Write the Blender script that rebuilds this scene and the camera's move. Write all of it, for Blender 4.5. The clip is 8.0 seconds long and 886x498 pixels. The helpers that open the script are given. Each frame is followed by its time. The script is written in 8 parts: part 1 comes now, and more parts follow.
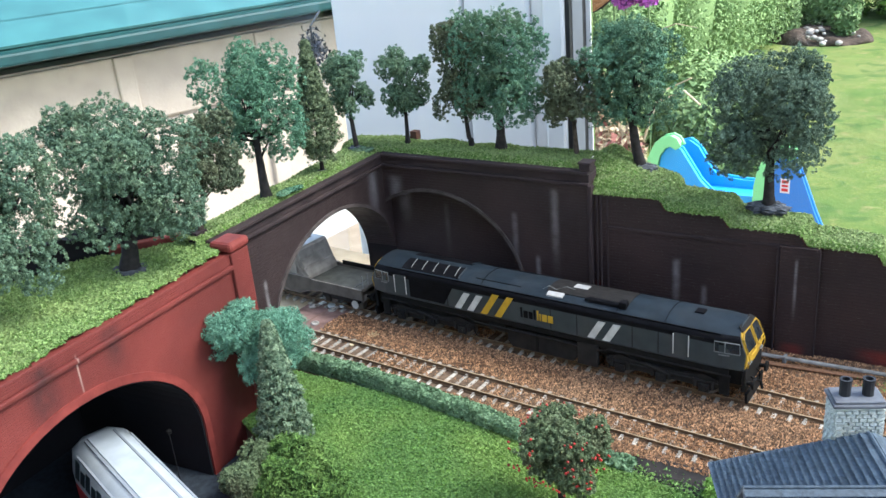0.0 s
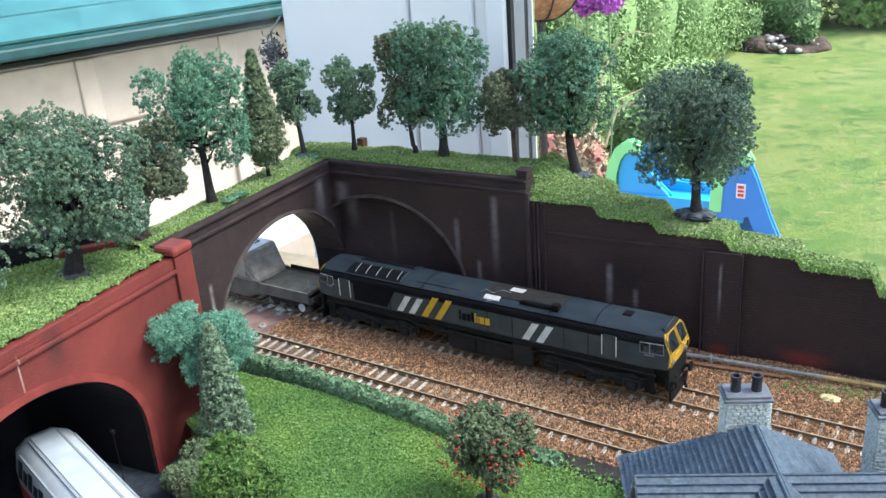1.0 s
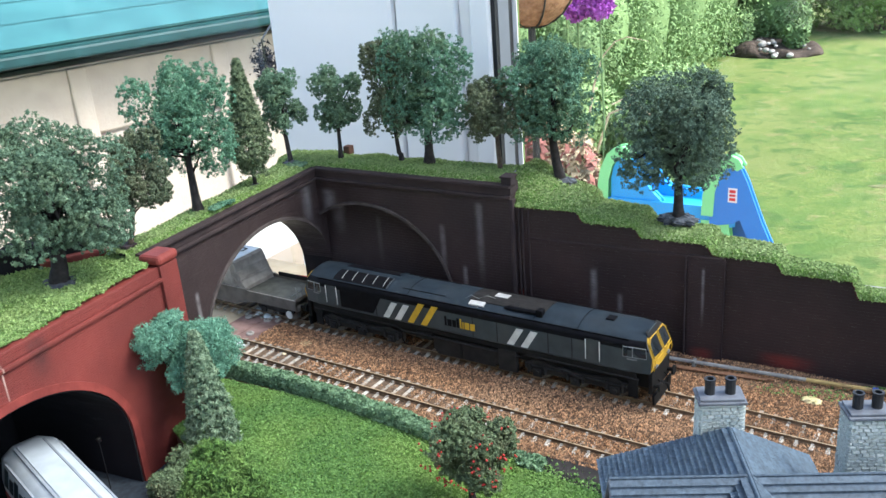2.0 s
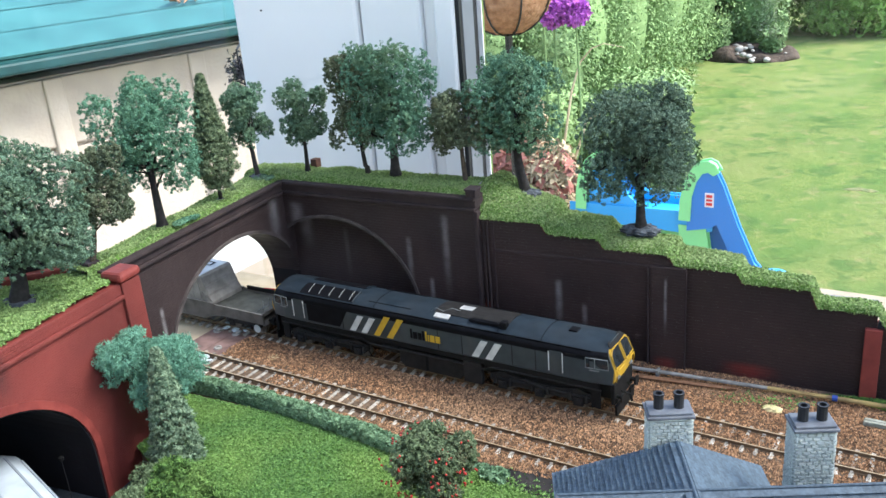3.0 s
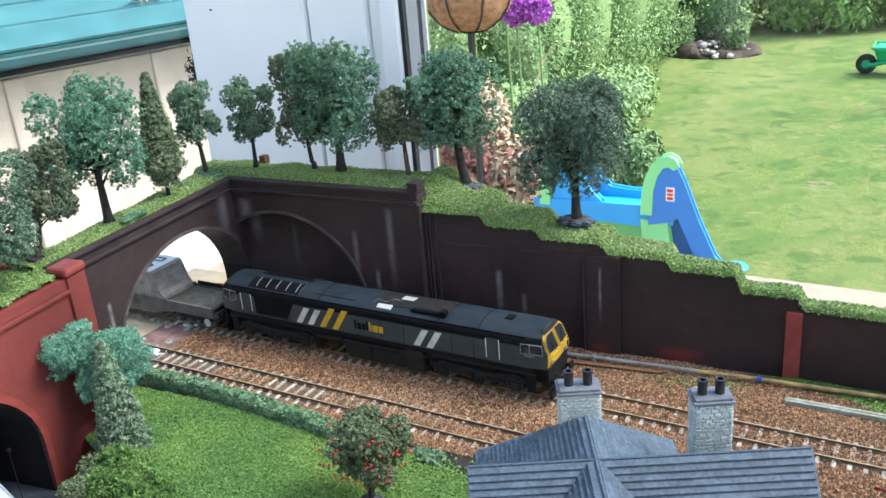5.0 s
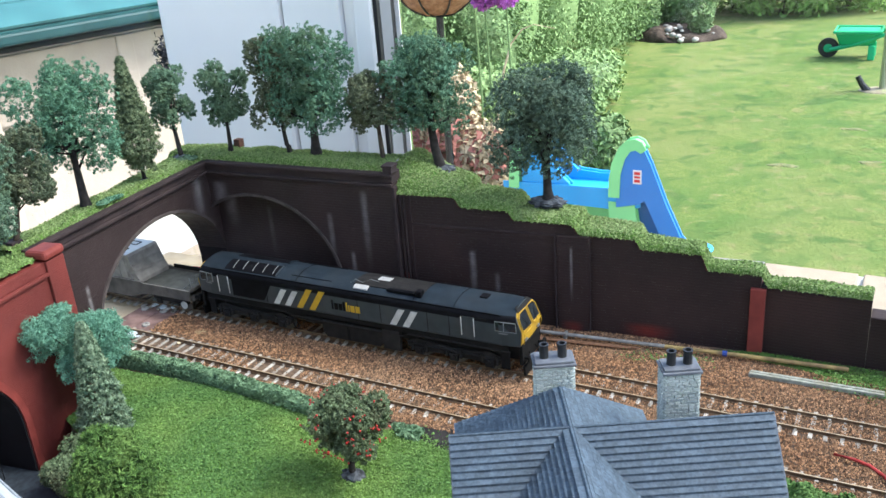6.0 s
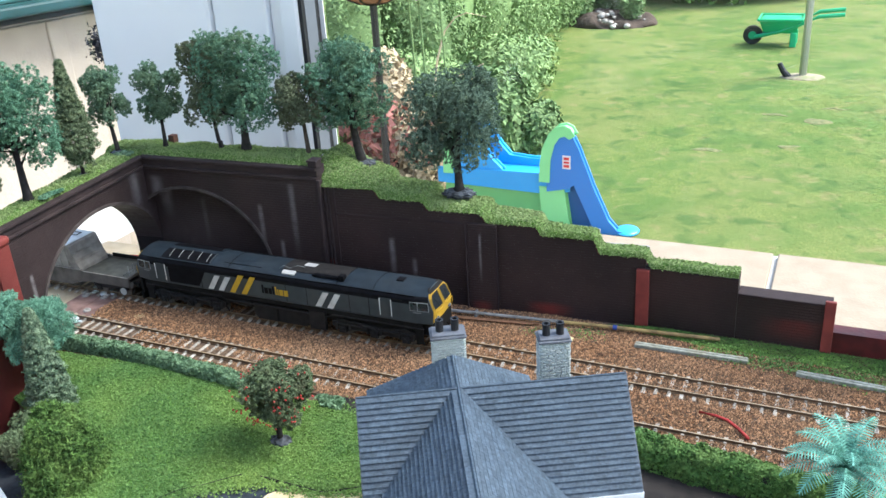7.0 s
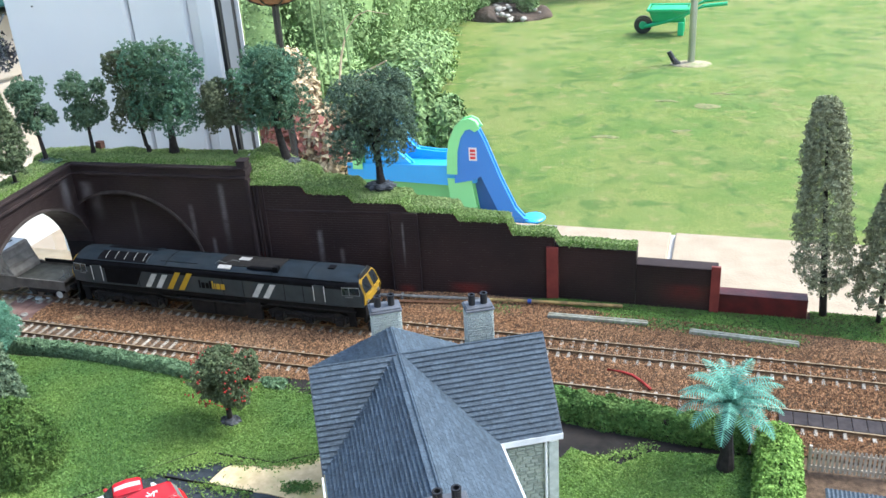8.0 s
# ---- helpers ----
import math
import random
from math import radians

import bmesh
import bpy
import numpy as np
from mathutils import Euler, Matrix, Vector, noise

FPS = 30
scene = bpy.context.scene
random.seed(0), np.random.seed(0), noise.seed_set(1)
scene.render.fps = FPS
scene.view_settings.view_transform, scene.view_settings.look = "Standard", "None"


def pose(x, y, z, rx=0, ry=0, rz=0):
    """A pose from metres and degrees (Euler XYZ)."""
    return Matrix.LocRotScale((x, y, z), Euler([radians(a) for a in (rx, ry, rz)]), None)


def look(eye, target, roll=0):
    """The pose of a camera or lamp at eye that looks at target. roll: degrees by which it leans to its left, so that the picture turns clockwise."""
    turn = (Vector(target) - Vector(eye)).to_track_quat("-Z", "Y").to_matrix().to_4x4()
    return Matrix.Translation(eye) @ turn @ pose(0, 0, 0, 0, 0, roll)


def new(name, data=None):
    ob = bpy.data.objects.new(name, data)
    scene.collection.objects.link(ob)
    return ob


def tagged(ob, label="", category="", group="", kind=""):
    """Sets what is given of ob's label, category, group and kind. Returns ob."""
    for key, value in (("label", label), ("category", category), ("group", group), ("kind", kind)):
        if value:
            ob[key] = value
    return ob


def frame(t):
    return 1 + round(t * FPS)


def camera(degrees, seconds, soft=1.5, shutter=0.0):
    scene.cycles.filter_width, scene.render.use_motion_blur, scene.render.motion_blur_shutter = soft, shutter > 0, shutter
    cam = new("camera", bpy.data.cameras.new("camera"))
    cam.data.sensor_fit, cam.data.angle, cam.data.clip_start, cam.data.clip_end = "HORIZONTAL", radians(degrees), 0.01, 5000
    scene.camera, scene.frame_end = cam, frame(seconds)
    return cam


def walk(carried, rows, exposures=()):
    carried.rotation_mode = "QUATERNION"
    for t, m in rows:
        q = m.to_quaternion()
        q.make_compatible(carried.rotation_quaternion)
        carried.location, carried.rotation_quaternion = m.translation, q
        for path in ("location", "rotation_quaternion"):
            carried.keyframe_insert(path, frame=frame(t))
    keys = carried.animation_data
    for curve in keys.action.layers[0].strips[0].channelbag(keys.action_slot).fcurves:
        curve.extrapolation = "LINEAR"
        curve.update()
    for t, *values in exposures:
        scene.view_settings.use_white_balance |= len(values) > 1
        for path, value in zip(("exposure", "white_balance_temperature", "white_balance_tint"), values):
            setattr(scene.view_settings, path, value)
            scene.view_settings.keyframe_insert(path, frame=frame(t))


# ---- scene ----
cam = camera(53.0, 8.0)
PATH = [
    (0, (0.0541, -0.0392, 0.2831), (-1.0549, 1.4518, -0.4566), -5.11),
    (0.5, (0.0681, -0.0400, 0.2871), (-1.0087, 1.4681, -0.4653), -4.27),
    (1, (0.0797, -0.0425, 0.2893), (-0.9739, 1.4891, -0.4484), -4.27),
    (2.5, (0.0910, -0.0393, 0.2916), (-0.9527, 1.5070, -0.4291), -4.74),
    (3, (0.0989, -0.0350, 0.2946), (-0.9199, 1.5299, -0.4218), -4.77),
    (3.5, (0.1097, -0.0319, 0.2957), (-0.8783, 1.5521, -0.4216), -4.53),
    (4, (0.1178, -0.0344, 0.2902), (-0.8563, 1.5593, -0.4248), -4.78),
    (5.5, (0.1273, -0.0440, 0.2979), (-0.8237, 1.5520, -0.4426), -4.65),
    (6, (0.1284, -0.0521, 0.2982), (-0.7718, 1.5626, -0.4650), -4.46),
    (6.5, (0.1416, -0.0651, 0.3055), (-0.6875, 1.5756, -0.4824), -3.94),
    (7, (0.1696, -0.0934, 0.3235), (-0.6084, 1.5633, -0.4828), -3.49),
    (7.5, (0.1879, -0.1294, 0.3301), (-0.5066, 1.5521, -0.5008), -3.57),
    (8, (0.1787, -0.1463, 0.3403), (-0.4076, 1.5773, -0.4875), -3.75),
]
walk(cam, [(t, look(eye, target, roll)) for t, eye, target, roll in PATH], [(0.0, 2.22, 6020, 6), (4.5, 2.20, 6020, 6), (8.0, 2.10, 6020, 6)])

# ---------------------------------------------------------------- light
world = bpy.data.worlds.new("world")
scene.world = world
world.use_nodes = True
wn, wl = world.node_tree.nodes, world.node_tree.links
sky = wn.new("ShaderNodeTexSky")
sky.sky_type = 'NISHITA'
sky.sun_disc = False
sky.sun_elevation, sky.sun_rotation = radians(50), radians(62)
sky.air_density, sky.dust_density = 1.0, 2.5
wl.new(sky.outputs[0], wn["Background"].inputs[0])
wn["Background"].inputs[1].default_value = 0.14

sun = new("sun", bpy.data.lights.new("sun", "SUN"))
sun.data.energy, sun.data.angle, sun.data.color = 1.6, radians(26), (1.0, 0.95, 0.87)
sun.matrix_world = look((3.0, 1.6, 4.1), (0, 0, 0))


# ---------------------------------------------------------------- materials
def nodes_of(name):
    m = bpy.data.materials.new(name)
    m.use_nodes = True
    return m, m.node_tree.nodes, m.node_tree.links, m.node_tree.nodes["Principled BSDF"]


def mat(name, c1, c2=None, scale=60.0, rough=0.85, bump=0.0, bscale=400.0, metal=0.0, spec=0.3, island=0.0, objrand=0.0, c3=None, scale3=8.0, amount3=0.5, contrast=0.5):
    """Two colours mixed by a fine noise, a third by a broad one, brightness varied per piece, with a noise relief."""
    m, n, l, p = nodes_of(name)
    tc = n.new("ShaderNodeTexCoord")
    p.inputs["Roughness"].default_value, p.inputs["Metallic"].default_value = rough, metal
    p.inputs["Specular IOR Level"].default_value = spec
    c2 = c2 or tuple(v * 0.75 for v in c1)
    nz = n.new("ShaderNodeTexNoise")
    nz.inputs["Scale"].default_value, nz.inputs["Detail"].default_value = scale, 4
    l.new(tc.outputs["Object"], nz.inputs["Vector"])
    ramp = n.new("ShaderNodeValToRGB")
    ramp.color_ramp.elements[0].position, ramp.color_ramp.elements[1].position = 0.5 - contrast / 2 * 0.6, 0.5 + contrast / 2 * 0.6
    ramp.color_ramp.elements[0].color, ramp.color_ramp.elements[1].color = (*c2, 1), (*c1, 1)
    l.new(nz.outputs["Fac"], ramp.inputs[0])
    out = ramp.outputs[0]
    if c3:
        n3 = n.new("ShaderNodeTexNoise")
        n3.inputs["Scale"].default_value, n3.inputs["Detail"].default_value = scale3, 3
        l.new(tc.outputs["Object"], n3.inputs["Vector"])
        r3 = n.new("ShaderNodeMapRange")
        r3.inputs["From Min"].default_value, r3.inputs["From Max"].default_value = 0.45, 0.7
        r3.inputs["To Max"].default_value = amount3
        l.new(n3.outputs["Fac"], r3.inputs["Value"])
        mx = n.new("ShaderNodeMix")
        mx.data_type = 'RGBA'
        l.new(r3.outputs[0], mx.inputs["Factor"])
        l.new(out, mx.inputs["A"])
        mx.inputs["B"].default_value = (*c3, 1)
        out = mx.outputs["Result"]
    if island or objrand:
        src = n.new("ShaderNodeNewGeometry").outputs["Random Per Island"] if island else n.new("ShaderNodeObjectInfo").outputs["Random"]
        a = island or objrand
        mr = n.new("ShaderNodeMapRange")
        mr.inputs["To Min"].default_value, mr.inputs["To Max"].default_value = 1 - a, 1 + a
        l.new(src, mr.inputs["Value"])
        mul = n.new("ShaderNodeVectorMath")
        mul.operation = 'SCALE'
        l.new(out, mul.inputs[0])
        l.new(mr.outputs[0], mul.inputs["Scale"])
        out = mul.outputs[0]
    l.new(out, p.inputs["Base Color"])
    if bump:
        bz = n.new("ShaderNodeTexNoise")
        bz.inputs["Scale"].default_value, bz.inputs["Detail"].default_value = bscale, 3
        l.new(tc.outputs["Object"], bz.inputs["Vector"])
        bp = n.new("ShaderNodeBump")
        bp.inputs["Strength"].default_value, bp.inputs["Distance"].default_value = 0.6, bump
        l.new(bz.outputs["Fac"], bp.inputs["Height"])
        l.new(bp.outputs[0], p.inputs["Normal"])
    return m


def wall_material(name, c1, c2, joint, brick, axis, streaks=(), rough=0.50, strength=1.6):
    """Painted plastic brick sheet: fine brick relief, faint colour change, runs of chalk, red, soot and painted shadow
    at (along, half width, bottom, top, amount).
    """
    m, n, l, p = nodes_of(name)
    tc = n.new("ShaderNodeTexCoord")
    sep = n.new("ShaderNodeSeparateXYZ")
    l.new(tc.outputs["Object"], sep.inputs[0])
    along = sep.outputs[axis]
    cmb = n.new("ShaderNodeCombineXYZ")
    l.new(along, cmb.inputs[0])
    l.new(sep.outputs[2], cmb.inputs[1])
    bt = n.new("ShaderNodeTexBrick")
    bt.inputs["Scale"].default_value = 1.0
    bt.inputs["Brick Width"].default_value, bt.inputs["Row Height"].default_value = brick[0], brick[1]
    bt.inputs["Mortar Size"].default_value, bt.inputs["Mortar Smooth"].default_value = brick[1] * 0.12, 0.6
    l.new(cmb.outputs[0], bt.inputs["Vector"])
    nz = n.new("ShaderNodeTexNoise")
    nz.inputs["Scale"].default_value, nz.inputs["Detail"].default_value = 22, 6
    l.new(tc.outputs["Object"], nz.inputs["Vector"])
    ramp = n.new("ShaderNodeValToRGB")
    ramp.color_ramp.elements[0].position, ramp.color_ramp.elements[1].position = 0.35, 0.68
    ramp.color_ramp.elements[0].color, ramp.color_ramp.elements[1].color = (*c2, 1), (*c1, 1)
    l.new(nz.outputs["Fac"], ramp.inputs[0])
    mj = n.new("ShaderNodeMix")
    mj.data_type = 'RGBA'
    fj = n.new("ShaderNodeMath")
    fj.operation = 'MULTIPLY'
    fj.inputs[1].default_value = 0.45
    l.new(bt.outputs["Fac"], fj.inputs[0])
    l.new(fj.outputs[0], mj.inputs["Factor"])
    l.new(ramp.outputs[0], mj.inputs["A"])
    mj.inputs["B"].default_value = (*joint, 1)
    out = mj.outputs["Result"]
    fine = n.new("ShaderNodeTexNoise")
    fine.inputs["Scale"].default_value, fine.inputs["Detail"].default_value = 130, 4
    l.new(tc.outputs["Object"], fine.inputs["Vector"])
    for x0, hw, z0, z1, amount, colour in streaks:
        d = n.new("ShaderNodeMath"); d.operation = 'SUBTRACT'; d.inputs[1].default_value = x0
        l.new(along, d.inputs[0])
        ab = n.new("ShaderNodeMath"); ab.operation = 'ABSOLUTE'
        l.new(d.outputs[0], ab.inputs[0])
        m1 = n.new("ShaderNodeMapRange"); m1.interpolation_type = 'SMOOTHSTEP'
        m1.inputs["From Min"].default_value, m1.inputs["From Max"].default_value = hw, 0.0
        l.new(ab.outputs[0], m1.inputs["Value"])
        m2 = n.new("ShaderNodeMapRange"); m2.interpolation_type = 'SMOOTHSTEP'
        m2.inputs["From Min"].default_value, m2.inputs["From Max"].default_value = z0, z0 + (z1 - z0) * 0.7
        l.new(sep.outputs[2], m2.inputs["Value"])
        m3 = n.new("ShaderNodeMapRange"); m3.interpolation_type = 'SMOOTHSTEP'
        m3.inputs["From Min"].default_value, m3.inputs["From Max"].default_value = z1 + 0.003, z1 - 0.002
        l.new(sep.outputs[2], m3.inputs["Value"])
        prod = m1.outputs[0]
        for o in (m2.outputs[0], m3.outputs[0], fine.outputs["Fac"]):
            q = n.new("ShaderNodeMath"); q.operation = 'MULTIPLY'
            l.new(prod, q.inputs[0]); l.new(o, q.inputs[1])
            prod = q.outputs[0]
        q = n.new("ShaderNodeMath"); q.operation = 'MULTIPLY'; q.use_clamp = True
        q.inputs[1].default_value = amount * 1.8
        l.new(prod, q.inputs[0])
        mx = n.new("ShaderNodeMix"); mx.data_type = 'RGBA'
        l.new(q.outputs[0], mx.inputs["Factor"])
        l.new(out, mx.inputs["A"])
        mx.inputs["B"].default_value = (*colour, 1)
        out = mx.outputs["Result"]
    l.new(out, p.inputs["Base Color"])
    p.inputs["Specular IOR Level"].default_value = 0.32
    rr = n.new("ShaderNodeMapRange")
    rr.inputs["To Min"].default_value, rr.inputs["To Max"].default_value = rough - 0.12, rough + 0.15
    l.new(fine.outputs["Fac"], rr.inputs["Value"])
    l.new(rr.outputs[0], p.inputs["Roughness"])
    bp = n.new("ShaderNodeBump"); bp.invert = True
    bp.inputs["Strength"].default_value, bp.inputs["Distance"].default_value = strength, 0.0010
    l.new(bt.outputs["Fac"], bp.inputs["Height"])
    b2 = n.new("ShaderNodeBump")
    b2.inputs["Strength"].default_value, b2.inputs["Distance"].default_value = 0.6, 0.0008
    l.new(fine.outputs["Fac"], b2.inputs["Height"])
    l.new(bp.outputs[0], b2.inputs["Normal"])
    l.new(b2.outputs[0], p.inputs["Normal"])
    return m


def glass_material(name, tint=(1, 1, 1), rough=0.0):
    m, n, l, p = nodes_of(name)
    n.remove(p)
    mix, tr, gl, fr = n.new("ShaderNodeMixShader"), n.new("ShaderNodeBsdfTransparent"), n.new("ShaderNodeBsdfGlossy"), n.new("ShaderNodeFresnel")
    tr.inputs[0].default_value = (*tint, 1)
    gl.inputs["Roughness"].default_value = rough
    fr.inputs["IOR"].default_value = 1.25
    l.new(fr.outputs[0], mix.inputs[0]); l.new(tr.outputs[0], mix.inputs[1]); l.new(gl.outputs[0], mix.inputs[2])
    l.new(mix.outputs[0], n["Material Output"].inputs[0])
    return m


CHALK, RED = (0.42, 0.40, 0.41), (0.30, 0.03, 0.02)
dark_a = wall_material("dark_brick_a", (0.042, 0.028, 0.0275), (0.026, 0.017, 0.017), (0.014, 0.010, 0.011), (0.0062, 0.0021), 1,
                       ((0.309, 0.0026, 0.03, 0.064, 0.36, CHALK), (0.440, 0.0090, 0.055, 0.10, 0.27, CHALK)), strength=0.5)
dark_b = wall_material("dark_brick_b", (0.038, 0.023, 0.0225), (0.021, 0.013, 0.0132), (0.012, 0.009, 0.010), (0.0062, 0.0021), 0,
                       ((-0.352, 0.0090, 0.045, 0.09, 0.24, CHALK), (-0.253, 0.0037, 0.018, 0.072, 0.21, CHALK), (-0.236, 0.0030, 0.004, 0.042, 0.27, CHALK),
                        (-0.222, 0.0045, 0.02, 0.092, 0.19, CHALK), (-0.315, 0.0037, 0.02, 0.07, 0.08, CHALK), (-0.285, 0.018, -0.004, 0.008, 0.40, RED)), strength=0.5)
dark_c = wall_material("dark_brick_c", (0.042, 0.0235, 0.0225), (0.022, 0.013, 0.013), (0.010, 0.007, 0.008), (0.0062, 0.0021), 0,
                       ((-0.139, 0.0037, 0.010, 0.052, 0.30, CHALK), (-0.121, 0.0030, 0.012, 0.036, 0.24, CHALK), (-0.066, 0.0016, 0.018, 0.062, 0.36, CHALK),
                        (-0.192, 0.004, 0.0, 0.03, 0.48, RED), (-0.014, 0.022, -0.004, 0.009, 0.44, RED), (-0.066, 0.01, -0.004, 0.006, 0.48, RED)), strength=1.1)
dark_low = wall_material("dark_brick_low", (0.046, 0.024, 0.022), (0.024, 0.014, 0.013), (0.010, 0.007, 0.008), (0.0062, 0.0021), 0,
                         ((0.16, 0.03, 0.0, 0.02, 0.24, RED),))
# the last run is a tree's shadow painted into the brick colour
red_brick = wall_material("red_painted_brick", (0.185, 0.036, 0.029), (0.120, 0.023, 0.019), (0.10, 0.024, 0.02), (0.0042, 0.0014), 1,
                          ((0.1545, 0.0008, 0.07, 0.097, 0.6, (0.55, 0.42, 0.36)), (0.176, 0.010, 0.072, 0.102, 0.6, (0.03, 0.015, 0.015)),
                           (0.134, 0.012, 0.06, 0.102, 0.75, (0.03, 0.015, 0.015)), (0.244, 0.007, 0.03, 0.07, 0.7, (0.05, 0.015, 0.015))), rough=0.6, strength=0.6)
red_plain = mat("red_paint", (0.205, 0.040, 0.032), (0.145, 0.028, 0.023), 90, 0.6, 0.0004, 300)
ring_m = mat("worn_arch_edge", (0.085, 0.07, 0.066), (0.045, 0.036, 0.035), 120, 0.6)
dark_plain = mat("dark_paint", (0.042, 0.028, 0.028), (0.025, 0.017, 0.018), 60, 0.85, 0.0004, 500)
# near-black brown, darker than the brick walls
dark_lining = mat("tunnel_lining", (0.018, 0.013, 0.014), (0.010, 0.008, 0.009), 60, 0.8, 0.0004, 300)
# near-black; inside the tunnel this colour stands in for the shade
black_and_shade = mat("black_and_shade", (0.007, 0.0075, 0.010), (0.004, 0.004, 0.0055), 40, 0.8, 0.0003, 300)

flock = mat("grass_flock", (0.235, 0.345, 0.115), (0.13, 0.205, 0.065), 700, 0.9, island=0.3, c3=(0.28, 0.35, 0.13), scale3=18, amount3=0.6)
flock_bank = mat("bank_flock", (0.25, 0.345, 0.125), (0.135, 0.195, 0.068), 600, 0.9, island=0.3, c3=(0.27, 0.33, 0.15), scale3=22, amount3=0.6)
flock_dark = mat("lawn_flock", (0.135, 0.245, 0.07), (0.062, 0.135, 0.035), 700, 0.9, island=0.28, c3=(0.25, 0.36, 0.085), scale3=11, amount3=0.75)
flock_verge = mat("verge_flock", (0.105, 0.185, 0.05), (0.05, 0.10, 0.028), 500, 0.95, island=0.5, c3=(0.10, 0.085, 0.04), scale3=26, amount3=0.8)
turf = mat("turf_base", (0.10, 0.20, 0.03), (0.05, 0.12, 0.02), 900, 0.95, 0.0008, 900, c3=(0.15, 0.24, 0.04), scale3=14)
earth = mat("earth_base", (0.15, 0.10, 0.065), (0.07, 0.045, 0.03), 300, 0.95, 0.0006, 900)
ballast_m = mat("brown_ballast", (0.40, 0.222, 0.115), (0.110, 0.055, 0.028), 420, 0.92, island=0.75, c3=(0.33, 0.21, 0.125), scale3=10, amount3=0.6)
rail_m = mat("weathered_rail", (0.16, 0.10, 0.055), (0.085, 0.052, 0.03), 200, 0.6, spec=0.3)
railtop_m = mat("polished_rail_head", (0.50, 0.39, 0.25), (0.34, 0.25, 0.15), 250, 0.45, metal=0.5)
sleeper_m = mat("pale_sleeper", (0.44, 0.41, 0.36), (0.24, 0.21, 0.175), 300, 0.9, objrand=0.35, c3=(0.25, 0.17, 0.11), scale3=120, amount3=0.6)
sleeper_top = mat("pale_chair", (0.37, 0.335, 0.285), (0.20, 0.175, 0.145), 500, 0.9, objrand=0.3)
white_pvc = mat("white_pvc", (0.78, 0.79, 0.81), (0.74, 0.75, 0.78), 6, 0.35, c3=(0.70, 0.71, 0.74), scale3=3, amount3=0.4)
black_rubber = mat("black_gasket", (0.02, 0.021, 0.023), (0.012, 0.012, 0.014), 60, 0.6)
board_m = mat("pale_plywood", (0.62, 0.50, 0.34), (0.52, 0.40, 0.26), 60, 0.8, 0.0002, 200)
plank_m = mat("brown_stained_board", (0.25, 0.155, 0.135), (0.15, 0.09, 0.078), 120, 0.7, 0.0003, 200)
plaster_m = mat("grey_foam_fill", (0.30, 0.29, 0.27), (0.2, 0.19, 0.18), 40, 0.95, 0.001, 100)
room_wall_m = mat("cream_room_wall", (0.66, 0.62, 0.55), (0.60, 0.56, 0.50), 3, 0.9)
floor_m = mat("grey_floor_tile", (0.35, 0.33, 0.30), (0.28, 0.26, 0.24), 5, 0.6)
steel_m = mat("bare_steel", (0.55, 0.55, 0.56), (0.4, 0.4, 0.41), 300, 0.35, metal=1.0)
glue_m = mat("clear_glue", (0.62, 0.66, 0.68), (0.5, 0.55, 0.57), 200, 0.15, 0.0006, 300, spec=0.6)
maroon = mat("dark_red_paint", (0.105, 0.014, 0.014), (0.06, 0.010, 0.010), 90, 0.55, 0.0004, 300, c3=(0.035, 0.012, 0.012), scale3=40)
rust_dark = mat("dark_reddish_coping", (0.085, 0.026, 0.020), (0.03, 0.017, 0.016), 140, 0.8, 0.0003, 500)
pane = glass_material("window_glass")


# ---------------------------------------------------------------- mesh helpers
def quick_mesh(name, V, F):
    """A mesh from arrays of corners and of faces with equally many corners."""
    V, F = np.asarray(V, float), np.asarray(F, int)
    me = bpy.data.meshes.new(name)
    me.vertices.add(len(V))
    me.vertices.foreach_set("co", V.ravel())
    k = F.shape[1]
    me.loops.add(F.size)
    me.loops.foreach_set("vertex_index", F.ravel())
    me.polygons.add(len(F))
    me.polygons.foreach_set("loop_start", np.arange(0, F.size, k))
    me.polygons.foreach_set("use_smooth", [False] * len(F))
    me.update(calc_edges=True)
    return me


def part(name, bm, material, parent=None, label="", smooth=False):
    """Links a bmesh or a mesh as one object, under a thing or a part."""
    if isinstance(bm, bmesh.types.BMesh):
        me = bpy.data.meshes.new(name)
        bmesh.ops.recalc_face_normals(bm, faces=bm.faces)
        bm.to_mesh(me)
        bm.free()
    else:
        me = bm
    if material and not me.materials:
        me.materials.append(material)
    if smooth:
        me.polygons.foreach_set("use_smooth", [True] * len(me.polygons))
    ob = new(name, me)
    if parent:
        ob.parent = parent
    if label:
        tagged(ob, label)
    return ob


def thing(name, label, category, group="", at=(0, 0, 0), rz=0.0, kind=""):
    e = new(name)
    e.empty_display_size = 0.01
    e.matrix_world = pose(*at, 0, 0, rz)
    return tagged(e, label, category, group, kind)


def box(bm, x0, x1, y0, y1, z0, z1, bevel=0.0, m=None):
    v = [bm.verts.new(p) for p in ((x0, y0, z0), (x1, y0, z0), (x1, y1, z0), (x0, y1, z0), (x0, y0, z1), (x1, y0, z1), (x1, y1, z1), (x0, y1, z1))]
    f = [bm.faces.new([v[i] for i in q]) for q in ((3, 2, 1, 0), (4, 5, 6, 7), (0, 1, 5, 4), (1, 2, 6, 5), (2, 3, 7, 6), (3, 0, 4, 7))]
    if m:
        bmesh.ops.transform(bm, matrix=m, verts=v)
    if bevel:
        bmesh.ops.bevel(bm, geom=list({e for q in f for e in q.edges}), offset=bevel, segments=2, affect='EDGES', profile=0.5)
    return bm


def boxes(*rows, bevel=0.0, m=None):
    bm = bmesh.new()
    for r in rows:
        box(bm, *r, bevel=bevel, m=m)
    return bm


